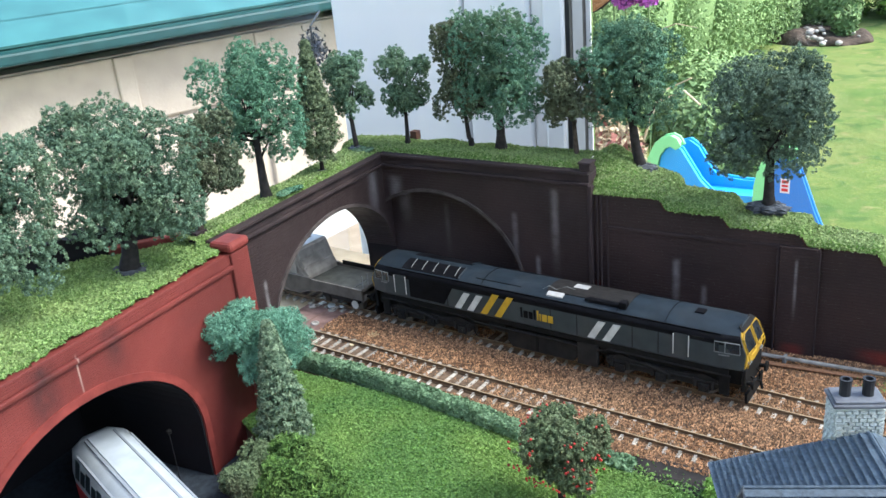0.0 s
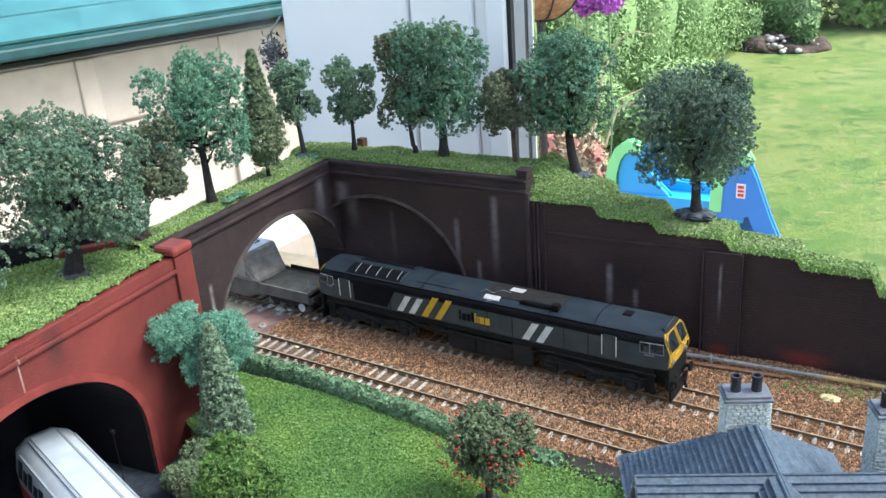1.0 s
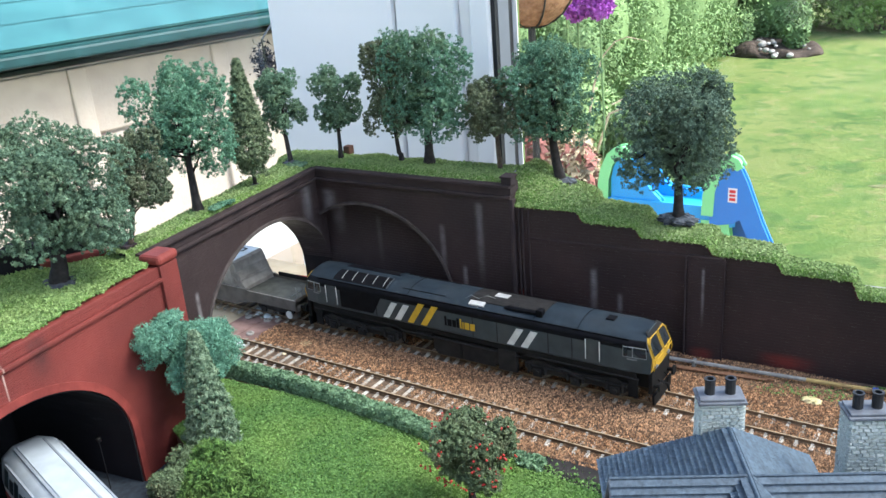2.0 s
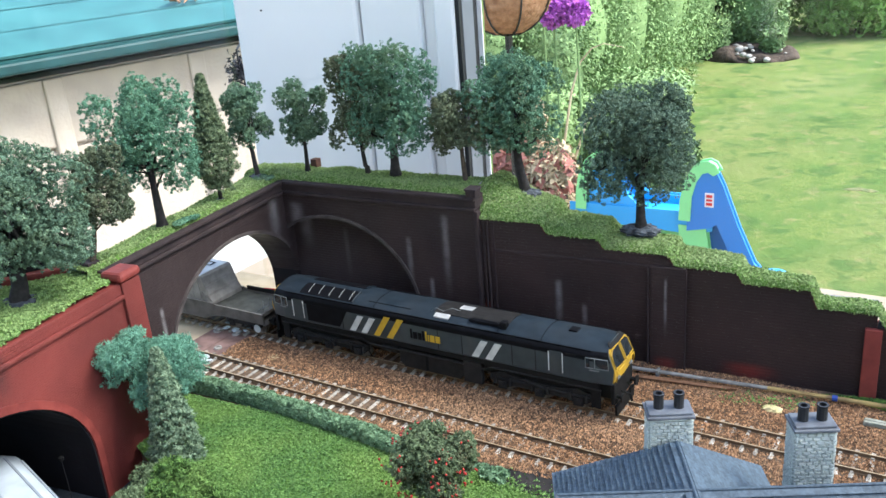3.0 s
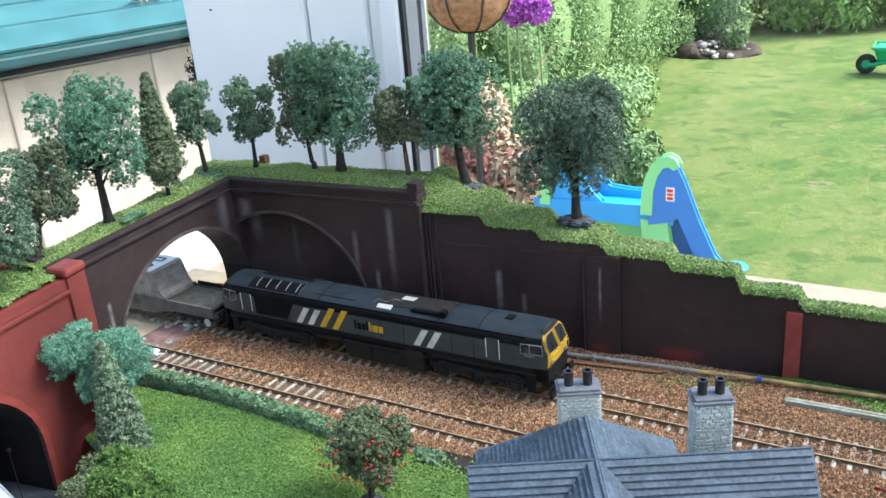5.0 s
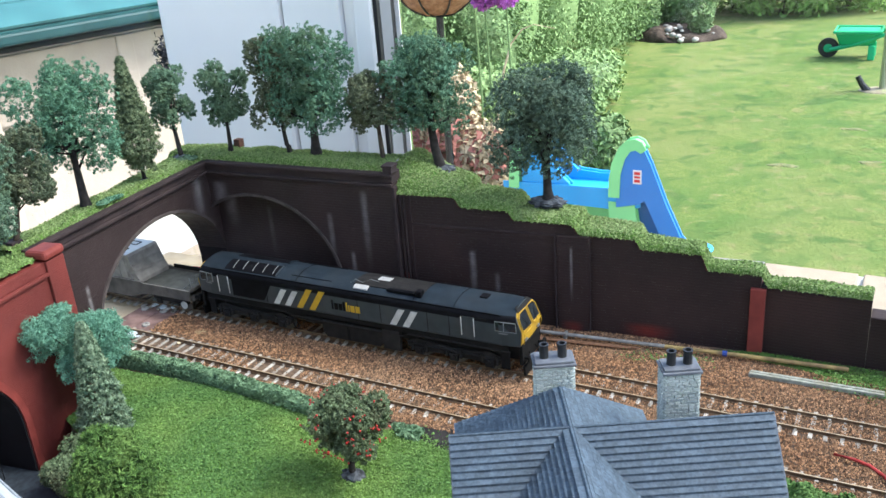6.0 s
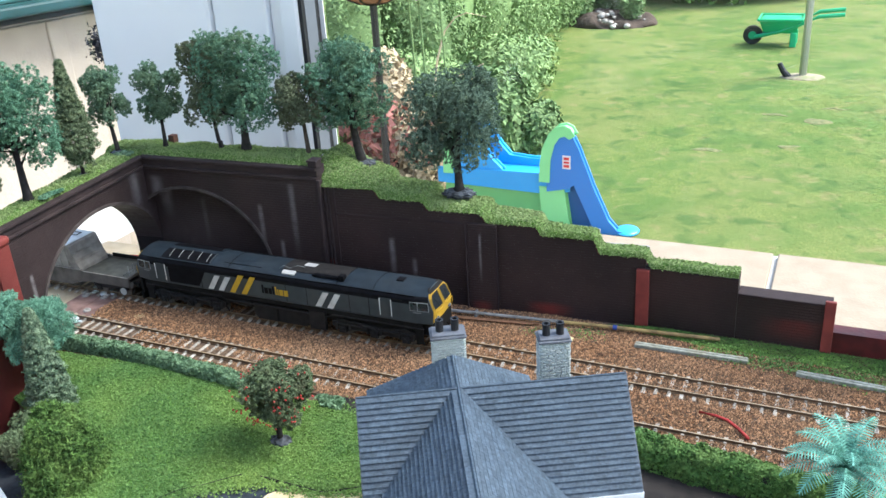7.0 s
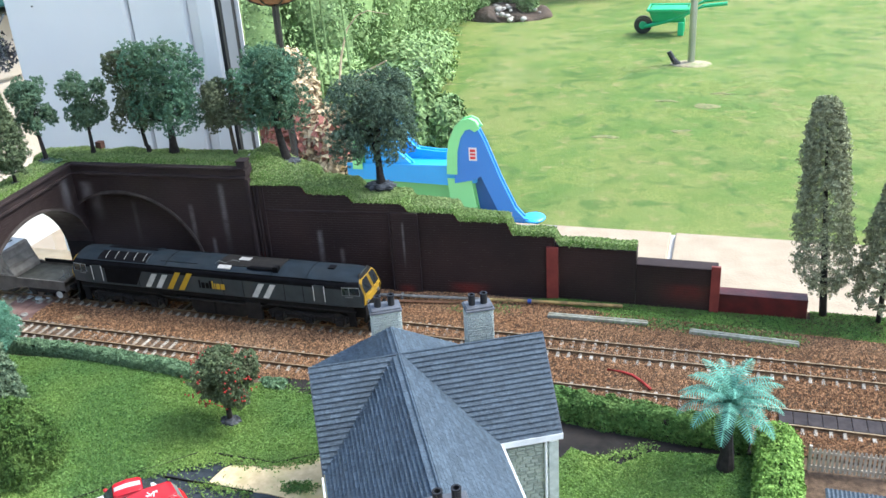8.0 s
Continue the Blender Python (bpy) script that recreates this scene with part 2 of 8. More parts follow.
def prism(bm, outline, depth, m=Matrix()):
    """An outline in local x, z pushed from y = 0 to y = depth."""
    a = [bm.verts.new(m @ Vector((x, 0, z))) for x, z in outline]
    b = [bm.verts.new(m @ Vector((x, depth, z))) for x, z in outline]
    bm.faces.new(a)
    bm.faces.new(list(reversed(b)))
    for i in range(len(a)):
        j = (i + 1) % len(a)
        bm.faces.new((a[i], a[j], b[j], b[i]))
    return bm


def tube(bm, pts, radii, sides=7):
    """A round bar along points, with its own radius at each."""
    rings = []
    pts = [Vector(p) for p in pts]
    for i, p in enumerate(pts):
        d = (pts[min(i + 1, len(pts) - 1)] - pts[max(i - 1, 0)]).normalized()
        u = d.orthogonal().normalized()
        w = d.cross(u)
        r = radii[i] if hasattr(radii, "__len__") else radii
        rings.append([bm.verts.new(p + r * (math.cos(a) * u + math.sin(a) * w)) for a in (2 * math.pi * k / sides for k in range(sides))])
        if i:
            # keep neighbouring rings from twisting
            prev = rings[-2]
            k = min(range(sides), key=lambda s: (rings[-1][s].co - prev[0].co).length)
            rings[-1] = rings[-1][k:] + rings[-1][:k]
            if (rings[-1][1].co - prev[1].co).length > (rings[-1][-1].co - prev[1].co).length:
                rings[-1] = [rings[-1][0]] + rings[-1][:0:-1]
            for s in range(sides):
                t = (s + 1) % sides
                bm.faces.new((prev[s], prev[t], rings[-1][t], rings[-1][s]))
    bm.faces.new(rings[0])
    bm.faces.new(rings[-1])
    return bm


def flakes(P, size, rng, flat=0.0, jitter=0.5, long=1.0, out=None, tilt=0.7, four=False):
    """One small leaf at each point, turned at random (flat: towards lying level; out: towards facing those directions)."""
    n = len(P)
    a = rng.normal(size=(n, 3))
    b = rng.normal(size=(n, 3))
    if out is not None:
        nz = out / np.linalg.norm(out, axis=1)[:, None] + rng.normal(size=(n, 3)) * tilt
        nz /= np.linalg.norm(nz, axis=1)[:, None]
        a -= (a * nz).sum(1)[:, None] * nz
        b = np.cross(nz, a)
    a[:, 2] *= 1 - flat
    b[:, 2] *= 1 - flat
    a /= np.linalg.norm(a, axis=1)[:, None]
    b -= (a * b).sum(1)[:, None] * a
    b /= np.linalg.norm(b, axis=1)[:, None]
    s = size * (1 + jitter * rng.uniform(-1, 1, n))[:, None]
    if four:
        V = np.stack([P - a * s * long, P - b * s * 0.6, P + a * s * long, P + b * s * 0.6], 1).reshape(-1, 3)
        return V, np.arange(4 * n).reshape(n, 4)
    V = np.stack([P - a * s * long - b * s * 0.75, P - a * s * long * 0.8 + b * s * 0.75, P + a * s * long * 1.1], 1).reshape(-1, 3)
    return V, np.arange(3 * n).reshape(n, 3)


def smooth_noise(x, y, scale, seed):
    return np.array([noise.noise((a * scale, b * scale, seed)) for a, b in zip(np.ravel(x), np.ravel(y))]).reshape(np.shape(x))


def inside(px, py, poly):
    """Which points lie within a polygon."""
    r = np.zeros(len(px), bool)
    for i in range(len(poly)):
        (x0, y0), (x1, y1) = poly[i - 1], poly[i]
        c = ((y0 > py) != (y1 > py))
        r ^= c & (px < (x1 - x0) * (py - y0) / ((y1 - y0) or 1e-9) + x0)
    return r


def scatter_poly(poly, per_m2, rng):
    xs, ys = zip(*poly)
    n = int((max(xs) - min(xs)) * (max(ys) - min(ys)) * per_m2)
    x, y = rng.uniform(min(xs), max(xs), n), rng.uniform(min(ys), max(ys), n)
    k = inside(x, y, poly)
    return x[k], y[k]


def flat_poly(poly, z, thick):
    """A flat sheet with its own thickness over any outline."""
    bm = bmesh.new()
    a = [bm.verts.new((x, y, z)) for x, y in poly]
    b = [bm.verts.new((x, y, z - thick)) for x, y in poly]
    bm.faces.new(a)
    bm.faces.new(list(reversed(b)))
    for i in range(len(a)):
        bm.faces.new((a[i - 1], a[i], b[i], b[i - 1]))
    bm.normal_update()
    bmesh.ops.triangulate(bm, faces=[f for f in bm.faces if len(f.verts) > 4])
    return bm


def arch_wall(bm, length, height, thick, centre, half, rise, spring, m, segs=28, cut=None, lo=0.0):
    """A wall in local x (along), y (depth), z with an arched opening down to its foot; cut: the opening runs off this end."""
    top = []
    for i in range(segs + 1):
        a = math.pi - math.pi * i / segs
        top.append((centre + half * math.cos(a), spring + rise * math.sin(a)))
    pts = [(centre - half, lo)] + top + [(centre + half, lo)]
    if cut is not None:
        pts = [p for p in pts if p[0] < cut] if cut > centre else [p for p in pts if p[0] > cut]
        zc = spring + rise * math.sqrt(max(0.0, 1 - ((cut - centre) / half) ** 2))
        pts = pts + [(cut, zc)] if cut > centre else [(cut, zc)] + pts
    outline = []
    if cut is not None and cut > centre:
        outline = [(0, lo)] + pts + [(cut, height), (0, height)]
    elif cut is not None:
        outline = [(cut, height)] + pts + [(length, lo), (length, height)]
    else:
        outline = [(0, lo)] + pts + [(length, lo), (length, height), (0, height)]
    prism(bm, outline, thick, m)
    bm.normal_update()
    bmesh.ops.triangulate(bm, faces=[f for f in bm.faces if len(f.verts) > 4])
    return pts


def arch_ring(bm, pts, m, out=0.003, proud=0.0012, depth=0.004):
    """A narrow raised moulding that follows the arch."""
    c = sum(p[0] for p in pts) / len(pts)
    ring = []
    for i, (x, z) in enumerate(pts):
        x0, z0 = pts[max(i - 1, 0)]
        x1, z1 = pts[min(i + 1, len(pts) - 1)]
        nx, nz = -(z1 - z0), (x1 - x0)
        q = math.hypot(nx, nz) or 1
        nx, nz = nx / q, nz / q
        ring.append([bm.verts.new(m @ Vector(v)) for v in ((x, -proud, z), (x + out * nx, -proud, z + out * nz), (x + out * nx, depth, z + out * nz), (x, depth, z))])
    for a, b in zip(ring, ring[1:]):
        for k in range(4):
            j = (k + 1) % 4
            bm.faces.new((a[k], a[j], b[j], b[k]))
    bm.faces.new(ring[0])
    bm.faces.new(ring[-1])
    return bm


def line_frame(p, q, z=0.0):
    """Local x from p to q in plan, local y to the left of that, origin at p."""
    d = Vector((q[0] - p[0], q[1] - p[1], 0))
    return pose(p[0], p[1], z, 0, 0, math.degrees(math.atan2(d.y, d.x))), d.length


# ---------------------------------------------------------------- layout base
rng = np.random.default_rng(7)
base = tagged(part("baseboard", boxes((-0.475, -0.3835, 0.262, 0.503, -0.030, -0.004), (-0.475, 0.75, 0.02, 0.503, -0.060, -0.034)), board_m), "pale plywood baseboard under the model railway", "baseboard", kind="structure")
bm = flat_poly([(-0.383, 0.502), (-0.383, 0.262), (-0.322, 0.254), (-0.288, 0.240), (-0.250, 0.200), (-0.20, 0.155), (-0.16, 0.105), (-0.10, 0.02), (0.75, 0.02), (0.75, 0.502)], -0.0012, 0.0325)
part("ground", bm, earth, base)
table = thing("trestle_table", "plain wooden table that carries the railway layout", "table", at=(0.1, 0.26, -0.75))
part("tabletop", boxes((-0.6, 0.68, -0.23, 0.25, 0.695, 0.72), bevel=0.003), board_m, table)
for x, y in ((-0.55, -0.2), (0.62, -0.2), (-0.55, 0.2), (0.62, 0.2)):
    part("leg", boxes((x - 0.025, x + 0.025, y - 0.025, y + 0.025, 0.0, 0.695), bevel=0.003), board_m, table)

# walls: A carries the open arch, B the blind arch, C steps down
A0, A1 = (-0.3425, 0.268), (-0.3635, 0.4545)
fa, la = line_frame(A0, A1)
wall_a = thing("wall_west", "dark brown brick viaduct wall with an open arch over the tracks", "wall", kind="structure")
bm = bmesh.new()
pts_a = arch_wall(bm, la, 0.1, 0.028, 0.1205, 0.0765, 0.063, 0.020, fa, cut=la + 0.0085)
part("wall", bm, dark_a, wall_a)
part("arch_ring", arch_ring(bmesh.new(), [p for p in pts_a if p[0] <= la], fa, out=0.0022), ring_m, wall_a, "thin pale-edged arch moulding")
# the barrel of the arch runs on behind the next wall
barrel = [(0.1960, 0.0310), (0.1970, 0.0200), (0.1970, 0.0080), (0.1970, -0.003)]
part("arch_lining", arch_ring(bmesh.new(), barrel, fa, out=0.010, proud=-0.0006, depth=0.028), dark_lining, wall_a, "very dark arch lining")
part("coping", boxes((0, la, -0.0025, 0.012, 0.098, 0.1005), (0, la, -0.001, 0.012, 0.1005, 0.106), (0, la, -0.0035, 0.012, 0.106, 0.1085), bevel=0.0006, m=fa), dark_plain, wall_a)

wall_b = thing("wall_north", "dark brown brick wall with a blind arch and chalky streaks", "wall", kind="structure")
B0, B1 = (-0.3635, 0.4545), (-0.196, 0.4635)
fb, lb = line_frame(B0, B1)
bm = bmesh.new()
pts_b = arch_wall(bm, lb, 0.1, 0.008, 0.0425, 0.0735, 0.0690, 0.0125, fb, cut=0.0)
part("wall", bm, dark_b, wall_b)
part("blind_panel", boxes((-0.0005, lb, 0.0085, 0.022, -0.002, 0.1), m=fb), dark_b, wall_b)
part("arch_ring", arch_ring(bmesh.new(), pts_b, fb, out=0.0022), ring_m, wall_b)
part("coping", boxes((0, lb, -0.0025, 0.012, 0.098, 0.1005), (0, lb, -0.001, 0.012, 0.1005, 0.106), (0, lb, -0.0035, 0.012, 0.106, 0.1085), bevel=0.0006, m=fb), dark_plain, wall_b)
part("pillar", boxes((lb - 0.0062, lb + 0.0015, -0.003, 0.006, 0.1087, 0.1132), (lb - 0.0069, lb + 0.0022, -0.0037, 0.0067, 0.1132, 0.1148), bevel=0.0006, m=fb), dark_plain, wall_b)
part("pilaster", boxes((lb - 0.0015, lb + 0.0015, -0.0015, 0.004, -0.002, 0.098), bevel=0.0005, m=fb), dark_plain, wall_b)

wall_c = thing("wall_east", "dark brown brick retaining wall that steps down", "wall", kind="structure")
C0, C1, C2 = (-0.1955, 0.4655), (0.056, 0.487), (0.247, 0.488)
fc, lc = line_frame(C0, C1)
STEPS = ((0.0, 0.046, 0.0925), (0.046, 0.085, 0.0855), (0.085, 0.131, 0.079), (0.131, 0.173, 0.072), (0.173, 0.216, 0.065), (0.216, 0.2525, 0.0545))
outline = [(0, -0.002), (lc, -0.002)]
for a, b, z in reversed(STEPS):
    outline += [(b - 0.001 if b < 0.25 else b, z), (a + 0.003 if a > 0 else a, z)]
bm = bmesh.new()
prism(bm, outline, 0.012, fc)
bm.normal_update()
bmesh.ops.triangulate(bm, faces=[f for f in bm.faces if len(f.verts) > 4])
part("wall", bm, dark_c, wall_c)
for a, b, z in STEPS:
    part("coping", boxes((a + 0.003 if a > 0 else a, b - 0.001, -0.0006, 0.012, z - 0.0005, z + 0.0007), bevel=0.0003, m=fc), rust_dark, wall_c)
for (a, b, z), (a2, b2, z2) in zip(STEPS, STEPS[1:]):
    part("step_edge", tube(bmesh.new(), [fc @ Vector((b - 0.001, -0.0004, z)), fc @ Vector((b + 0.003, -0.0004, z2))], 0.0006, 6), rust_dark, wall_c)
part("string_course", boxes((0.010, 0.120, -0.0008, 0.002, 0.0695, 0.0708), m=fc), dark_plain, wall_c)
part("string_course", boxes((0.010, 0.0112, -0.0008, 0.002, 0.002, 0.0905), m=fc), dark_plain, wall_c)
part("pilaster", boxes((0.1195, 0.1425, -0.0025, 0.003, -0.002, 0.0715), bevel=0.0007, m=fc), dark_c, wall_c)
for u in (0.1185, 0.1425):
    part("downpipe", tube(bmesh.new(), [fc @ Vector((u, -0.0022, z)) for z in (-0.001, 0.03, 0.07)], 0.0007, 6), dark_plain, wall_c)
for u in (0.0035, 0.0062):
    part("downpipe", tube(bmesh.new(), [fc @ Vector((u, -0.001, z)) for z in (-0.001, 0.05, 0.091)], 0.0008, 6), dark_plain, wall_c)
part("pilaster", boxes((lc - 0.006, lc + 0.0035, -0.003, 0.013, -0.002, 0.0455), bevel=0.0006, m=fc), red_plain, wall_c, "pilaster with worn red paint")

wall_d = thing("wall_low", "low dark brick wall with red pilasters", "wall", kind="structure")
LOW = ((0.0562, 0.1205, 0.0455), (0.1205, 0.1815, 0.0345), (0.1815, 0.247, 0.0155))
for a, b, z in LOW:
    part("wall", boxes((a, b - 0.0002, 0.4875, 0.4995, -0.002, z)), dark_low if z > 0.02 else maroon, wall_d)
    if z > 0.02:
        part("coping", boxes((a, b, 0.4862, 0.5, z, z + 0.0015), bevel=0.0005), dark_plain, wall_d)
part("pilaster", boxes((0.1765, 0.1835, 0.4845, 0.4875, -0.002, 0.039), bevel=0.0006), red_plain, wall_d)

# red portal of the road tunnel
R0, R1 = (-0.297, 0.0755), (-0.3265, 0.2755)
fr, lr = line_frame(R0, R1)
wall_r = thing("wall_portal", "red brick road tunnel portal with sooty patches and a painted-on tree shadow", "wall", kind="structure")
bm = bmesh.new()
u0 = 0.0755
pts_r = arch_wall(bm, lr, 0.0955, 0.012, u0, 0.0735, 0.056, 0.018, fr, lo=-0.03)
part("wall", bm, red_brick, wall_r)
part("arch_ring", arch_ring(bmesh.new(), pts_r, fr, out=0.0045, proud=0.0012), red_plain, wall_r)
part("arch_liner", arch_ring(bmesh.new(), pts_r, fr, out=-0.0012, proud=-0.0002, depth=0.10), black_and_shade, wall_r, "tunnel lining coloured near-black as shade")
part("coping", boxes((0, lr, -0.0022, 0.012, 0.0945, 0.0970), (0, lr, -0.0006, 0.012, 0.0970, 0.1040), bevel=0.0006, m=fr), red_brick, wall_r)
part("pilaster", boxes((lr - 0.009, lr + 0.006, -0.0022, 0.012, -0.03, 0.104), bevel=0.0006, m=fr), red_brick, wall_r)
part("pier_cap", boxes((lr - 0.0105, lr + 0.007, -0.0036, 0.0125, 0.1045, 0.1105), bevel=0.0022, m=fr), red_plain, wall_r)
part("side_wall", boxes((lr + 0.0045, lr + 0.006, 0.012, 0.03, -0.03, 0.1)), red_plain, wall_r).matrix_world = fr
tunnel = thing("tunnel_back", "back of the road tunnel, its shade put into the colour", "tunnel", kind="structure")
# sheet that closes the tunnel, coloured as dark as the shade in there
part("back_wall", boxes((-0.03, 0.19, 0.105, 0.108, -0.03, 0.095), m=fr), black_and_shade, tunnel)


# ---------------------------------------------------------------- grass banks
def strip_mesh(line, z_of, width, seed, n_along=160, n_across=14, rise=0.004, lift=None):
    """A turf strip behind a line in plan (list of points), as a rounded mat with its own thickness."""
    r = np.random.default_rng(seed)
    P = np.array(line, float)
    seg = np.r_[0, np.cumsum(np.linalg.norm(np.diff(P, axis=0), axis=1))]
    s = np.linspace(0, seg[-1], n_along)
    X = np.stack([np.interp(s, seg, P[:, k]) for k in (0, 1)], 1)
    T = np.gradient(X, axis=0)
    k = np.ones(9) / 9
    for c in (0, 1):
        T[:, c] = np.convolve(np.pad(T[:, c], 4, mode="edge"), k, mode="valid")
    T /= np.linalg.norm(T, axis=1)[:, None]
    N = np.stack([-T[:, 1], T[:, 0]], 1)
    w = np.array([width(a) for a in s / seg[-1]])
    V = []
    for j in range(n_across):
        f = j / (n_across - 1)
        prof = rise * (min(1, f * 7) ** 0.5) * (1.0 if f < 0.85 else max(0, (1 - f) / 0.15))
        q = X + N * (w * f)[:, None]
        z = np.array([z_of(a) for a in s]) + prof + 0.0018 * smooth_noise(q[:, 0], q[:, 1], 45, seed) * (0.15 + f)
        if lift:
            z += np.array([lift(a, f) for a in s])
        V.append(np.c_[q, z])
    V = np.array(V)
    idx = np.arange(n_across * n_along).reshape(n_across, n_along)
    F = np.stack([idx[:-1, :-1], idx[:-1, 1:], idx[1:, 1:], idx[1:, :-1]], -1).reshape(-1, 4)
    return V.reshape(-1, 3), F


def scatter_on(V, F, count, rng):
    """Random points on a quad mesh, spread by area."""
    a, b, c, d = (V[F[:, i]] for i in range(4))
    area = np.linalg.norm(np.cross(b - a, d - a), axis=1)
    k = rng.choice(len(F), count, p=area / area.sum())
    u, v = rng.random((2, count, 1))
    return a[k] * (1 - u) * (1 - v) + b[k] * u * (1 - v) + c[k] * u * v + d[k] * (1 - u) * v


def turf_strip(name, label, line, z_of, width, seed, per_m2, material, rise=0.004, lift=None):
    r = np.random.default_rng(seed)
    V, F = strip_mesh(line, z_of, width, seed, rise=rise, lift=lift)
    ob = tagged(part(name, quick_mesh(name, V, F), turf, smooth=True), label, "bank", kind="structure")
    a, b, d = V[F[:, 0]], V[F[:, 1]], V[F[:, 3]]
    n = int(np.linalg.norm(np.cross(b - a, d - a), axis=1).sum() * per_m2)
    P = scatter_on(V, F, n, r) + r.normal(size=(n, 3)) * (0.0002, 0.0002, 0.0004)
    tuft = part("grass", quick_mesh("grass", *flakes(P, 0.00064, r, tilt=0.9, out=np.tile((0.0, -0.3, 1.0), (n, 1)))), material, ob, "short bright green flock")
    tagged(tuft, kind="stuff")
    return ob


def fill(name, poly, z0, z1):
    tagged(part(name, flat_poly(poly, z1, z1 - z0), plaster_m), "rough foam core under the bank", "bank", kind="structure")


turf_strip("bank_west", "mossy green turf along the top of the arch wall", [(-0.3440, 0.262), (-0.3650, 0.4555)], lambda s: 0.1075, lambda f: 0.0185 + 0.010 * f, 3, 4.6e6, flock_bank)
turf_strip("bank_north", "mossy green turf above the blind arch", [(-0.3990, 0.4510), (-0.3655, 0.4560), (-0.2030, 0.4650)], lambda s: 0.1075, lambda f: 0.034, 4, 4.6e6, flock_bank, rise=0.0045)


def step_z(s):
    """Height of the stepped turf, softened at each step."""
    z = STEPS[0][2]
    for (a, b, za), zb in zip(STEPS, [q[2] for q in STEPS[1:]] + [0.047]):
        k = min(1, max(0, (s - 0.0105 - b + 0.0005) / 0.0050))
        z += (zb - za) * k * k * (3 - 2 * k)
    return z + 0.0002


turf_strip("bank_east", "green turf stepping down along the retaining wall", [(-0.2060, 0.4648), (-0.1955, 0.4643), (0.056, 0.4858), (0.1203, 0.4864)], step_z, lambda f: 0.058 - 0.046 * min(1, f * 1.25), 5, 4.6e6, flock_bank, rise=0.0036,
           lift=lambda s, f: 0.016 * min(1, f * 2.2) * min(1.0, max(0.0, 1 - (s - 0.006) / 0.06)) ** 1.5)
fill("bank_core_west", [(-0.3555, 0.27), (-0.3760, 0.4520), (-0.3850, 0.4520), (-0.3595, 0.27)], 0.0995, 0.107)
fill("bank_core_north", [(-0.405, 0.475), (-0.2060, 0.4845), (-0.2060, 0.4960), (-0.405, 0.4850)], -0.003, 0.107)
bm = bmesh.new()
out2 = [(0, -0.003), (lc, -0.003)] + [q for a, b, z in reversed(STEPS) for q in ((b, z - 0.001), (a, z - 0.001))]
prism(bm, out2, 0.012, fc @ pose(0, 0.0121, 0))
bm.normal_update()
bmesh.ops.triangulate(bm, faces=[f for f in bm.faces if len(f.verts) > 4])
tagged(part("bank_core_east", bm, plaster_m), "rough foam core under the bank", "bank", kind="structure")

# hill above the red portal
hill = [(-0.2905, 0.02), (-0.3262, 0.263), (-0.343, 0.285), (-0.365, 0.270), (-0.392, 0.225), (-0.420, 0.160), (-0.425, 0.02)]
gx, gy = np.meshgrid(np.linspace(-0.43, -0.288, 90), np.linspace(0.02, 0.288, 110))
gz = 0.1062 + 0.0022 * smooth_noise(gx, gy, 30, 11.0) + 0.0012 * smooth_noise(gx, gy, 90, 12.0)
edge = -0.2890 - (gy - 0.02) * 0.1475
gz -= 0.0018 * np.clip((gx - (edge - 0.006)) / 0.006, 0, 1) ** 2
ok = inside(gx.ravel(), gy.ravel(), hill)
idx = np.arange(gx.size).reshape(gx.shape)
F = np.stack([idx[:-1, :-1], idx[:-1, 1:], idx[1:, 1:], idx[1:, :-1]], -1).reshape(-1, 4)
F = F[ok[F].all(1)]
V = np.c_[gx.ravel(), gy.ravel(), gz.ravel()]
bank_r = tagged(part("bank_portal", quick_mesh("bank_portal", V, F), turf, smooth=True), "bright green turf on the hill above the red portal", "bank", kind="structure")
P = scatter_on(V, F, 130000, rng) + rng.normal(size=(130000, 3)) * (0.0002, 0.0002, 0.0004)
tagged(part("grass", quick_mesh("grass", *flakes(P, 0.00068, rng, tilt=0.9, out=np.tile((0.0, -0.3, 1.0), (130000, 1)))), flock, bank_r, "short bright green flock"), kind="stuff")
fill("bank_core_portal", [(-0.316, 0.02), (-0.3400, 0.262), (-0.352, 0.268), (-0.382, 0.225), (-0.412, 0.160), (-0.415, 0.02)], 0.0962, 0.1005)
wall_s = thing("wall_rear", "dark rough wall behind the hill", "wall", kind="structure")
fs, ls = line_frame((-0.428, 0.10), (-0.392, 0.285))
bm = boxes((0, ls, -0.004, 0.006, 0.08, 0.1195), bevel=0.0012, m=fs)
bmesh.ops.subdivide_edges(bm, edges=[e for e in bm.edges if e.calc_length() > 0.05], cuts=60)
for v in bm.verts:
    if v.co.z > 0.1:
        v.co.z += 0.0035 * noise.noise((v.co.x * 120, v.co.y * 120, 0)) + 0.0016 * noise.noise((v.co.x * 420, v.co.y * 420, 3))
part("wall", bm, black_and_shade, wall_s)
wall_p = thing("wall_parapet", "short red parapet and dark wall at the back of the hill", "wall", kind="structure")
fp, lp = line_frame((-0.393, 0.236), (-0.368, 0.275))
part("parapet", boxes((0, lp, -0.003, 0.003, 0.095, 0.1085), bevel=0.0008, m=fp), red_plain, wall_p)
part("wall", boxes((0.004, lp + 0.010, 0.0032, 0.010, 0.090, 0.1125), bevel=0.0012, m=fp), black_and_shade, wall_p)

# ---------------------------------------------------------------- tracks and ballast
TRACKS = ((0.3523, "front"), (0.4115, "back"))
GAUGE = 0.00825


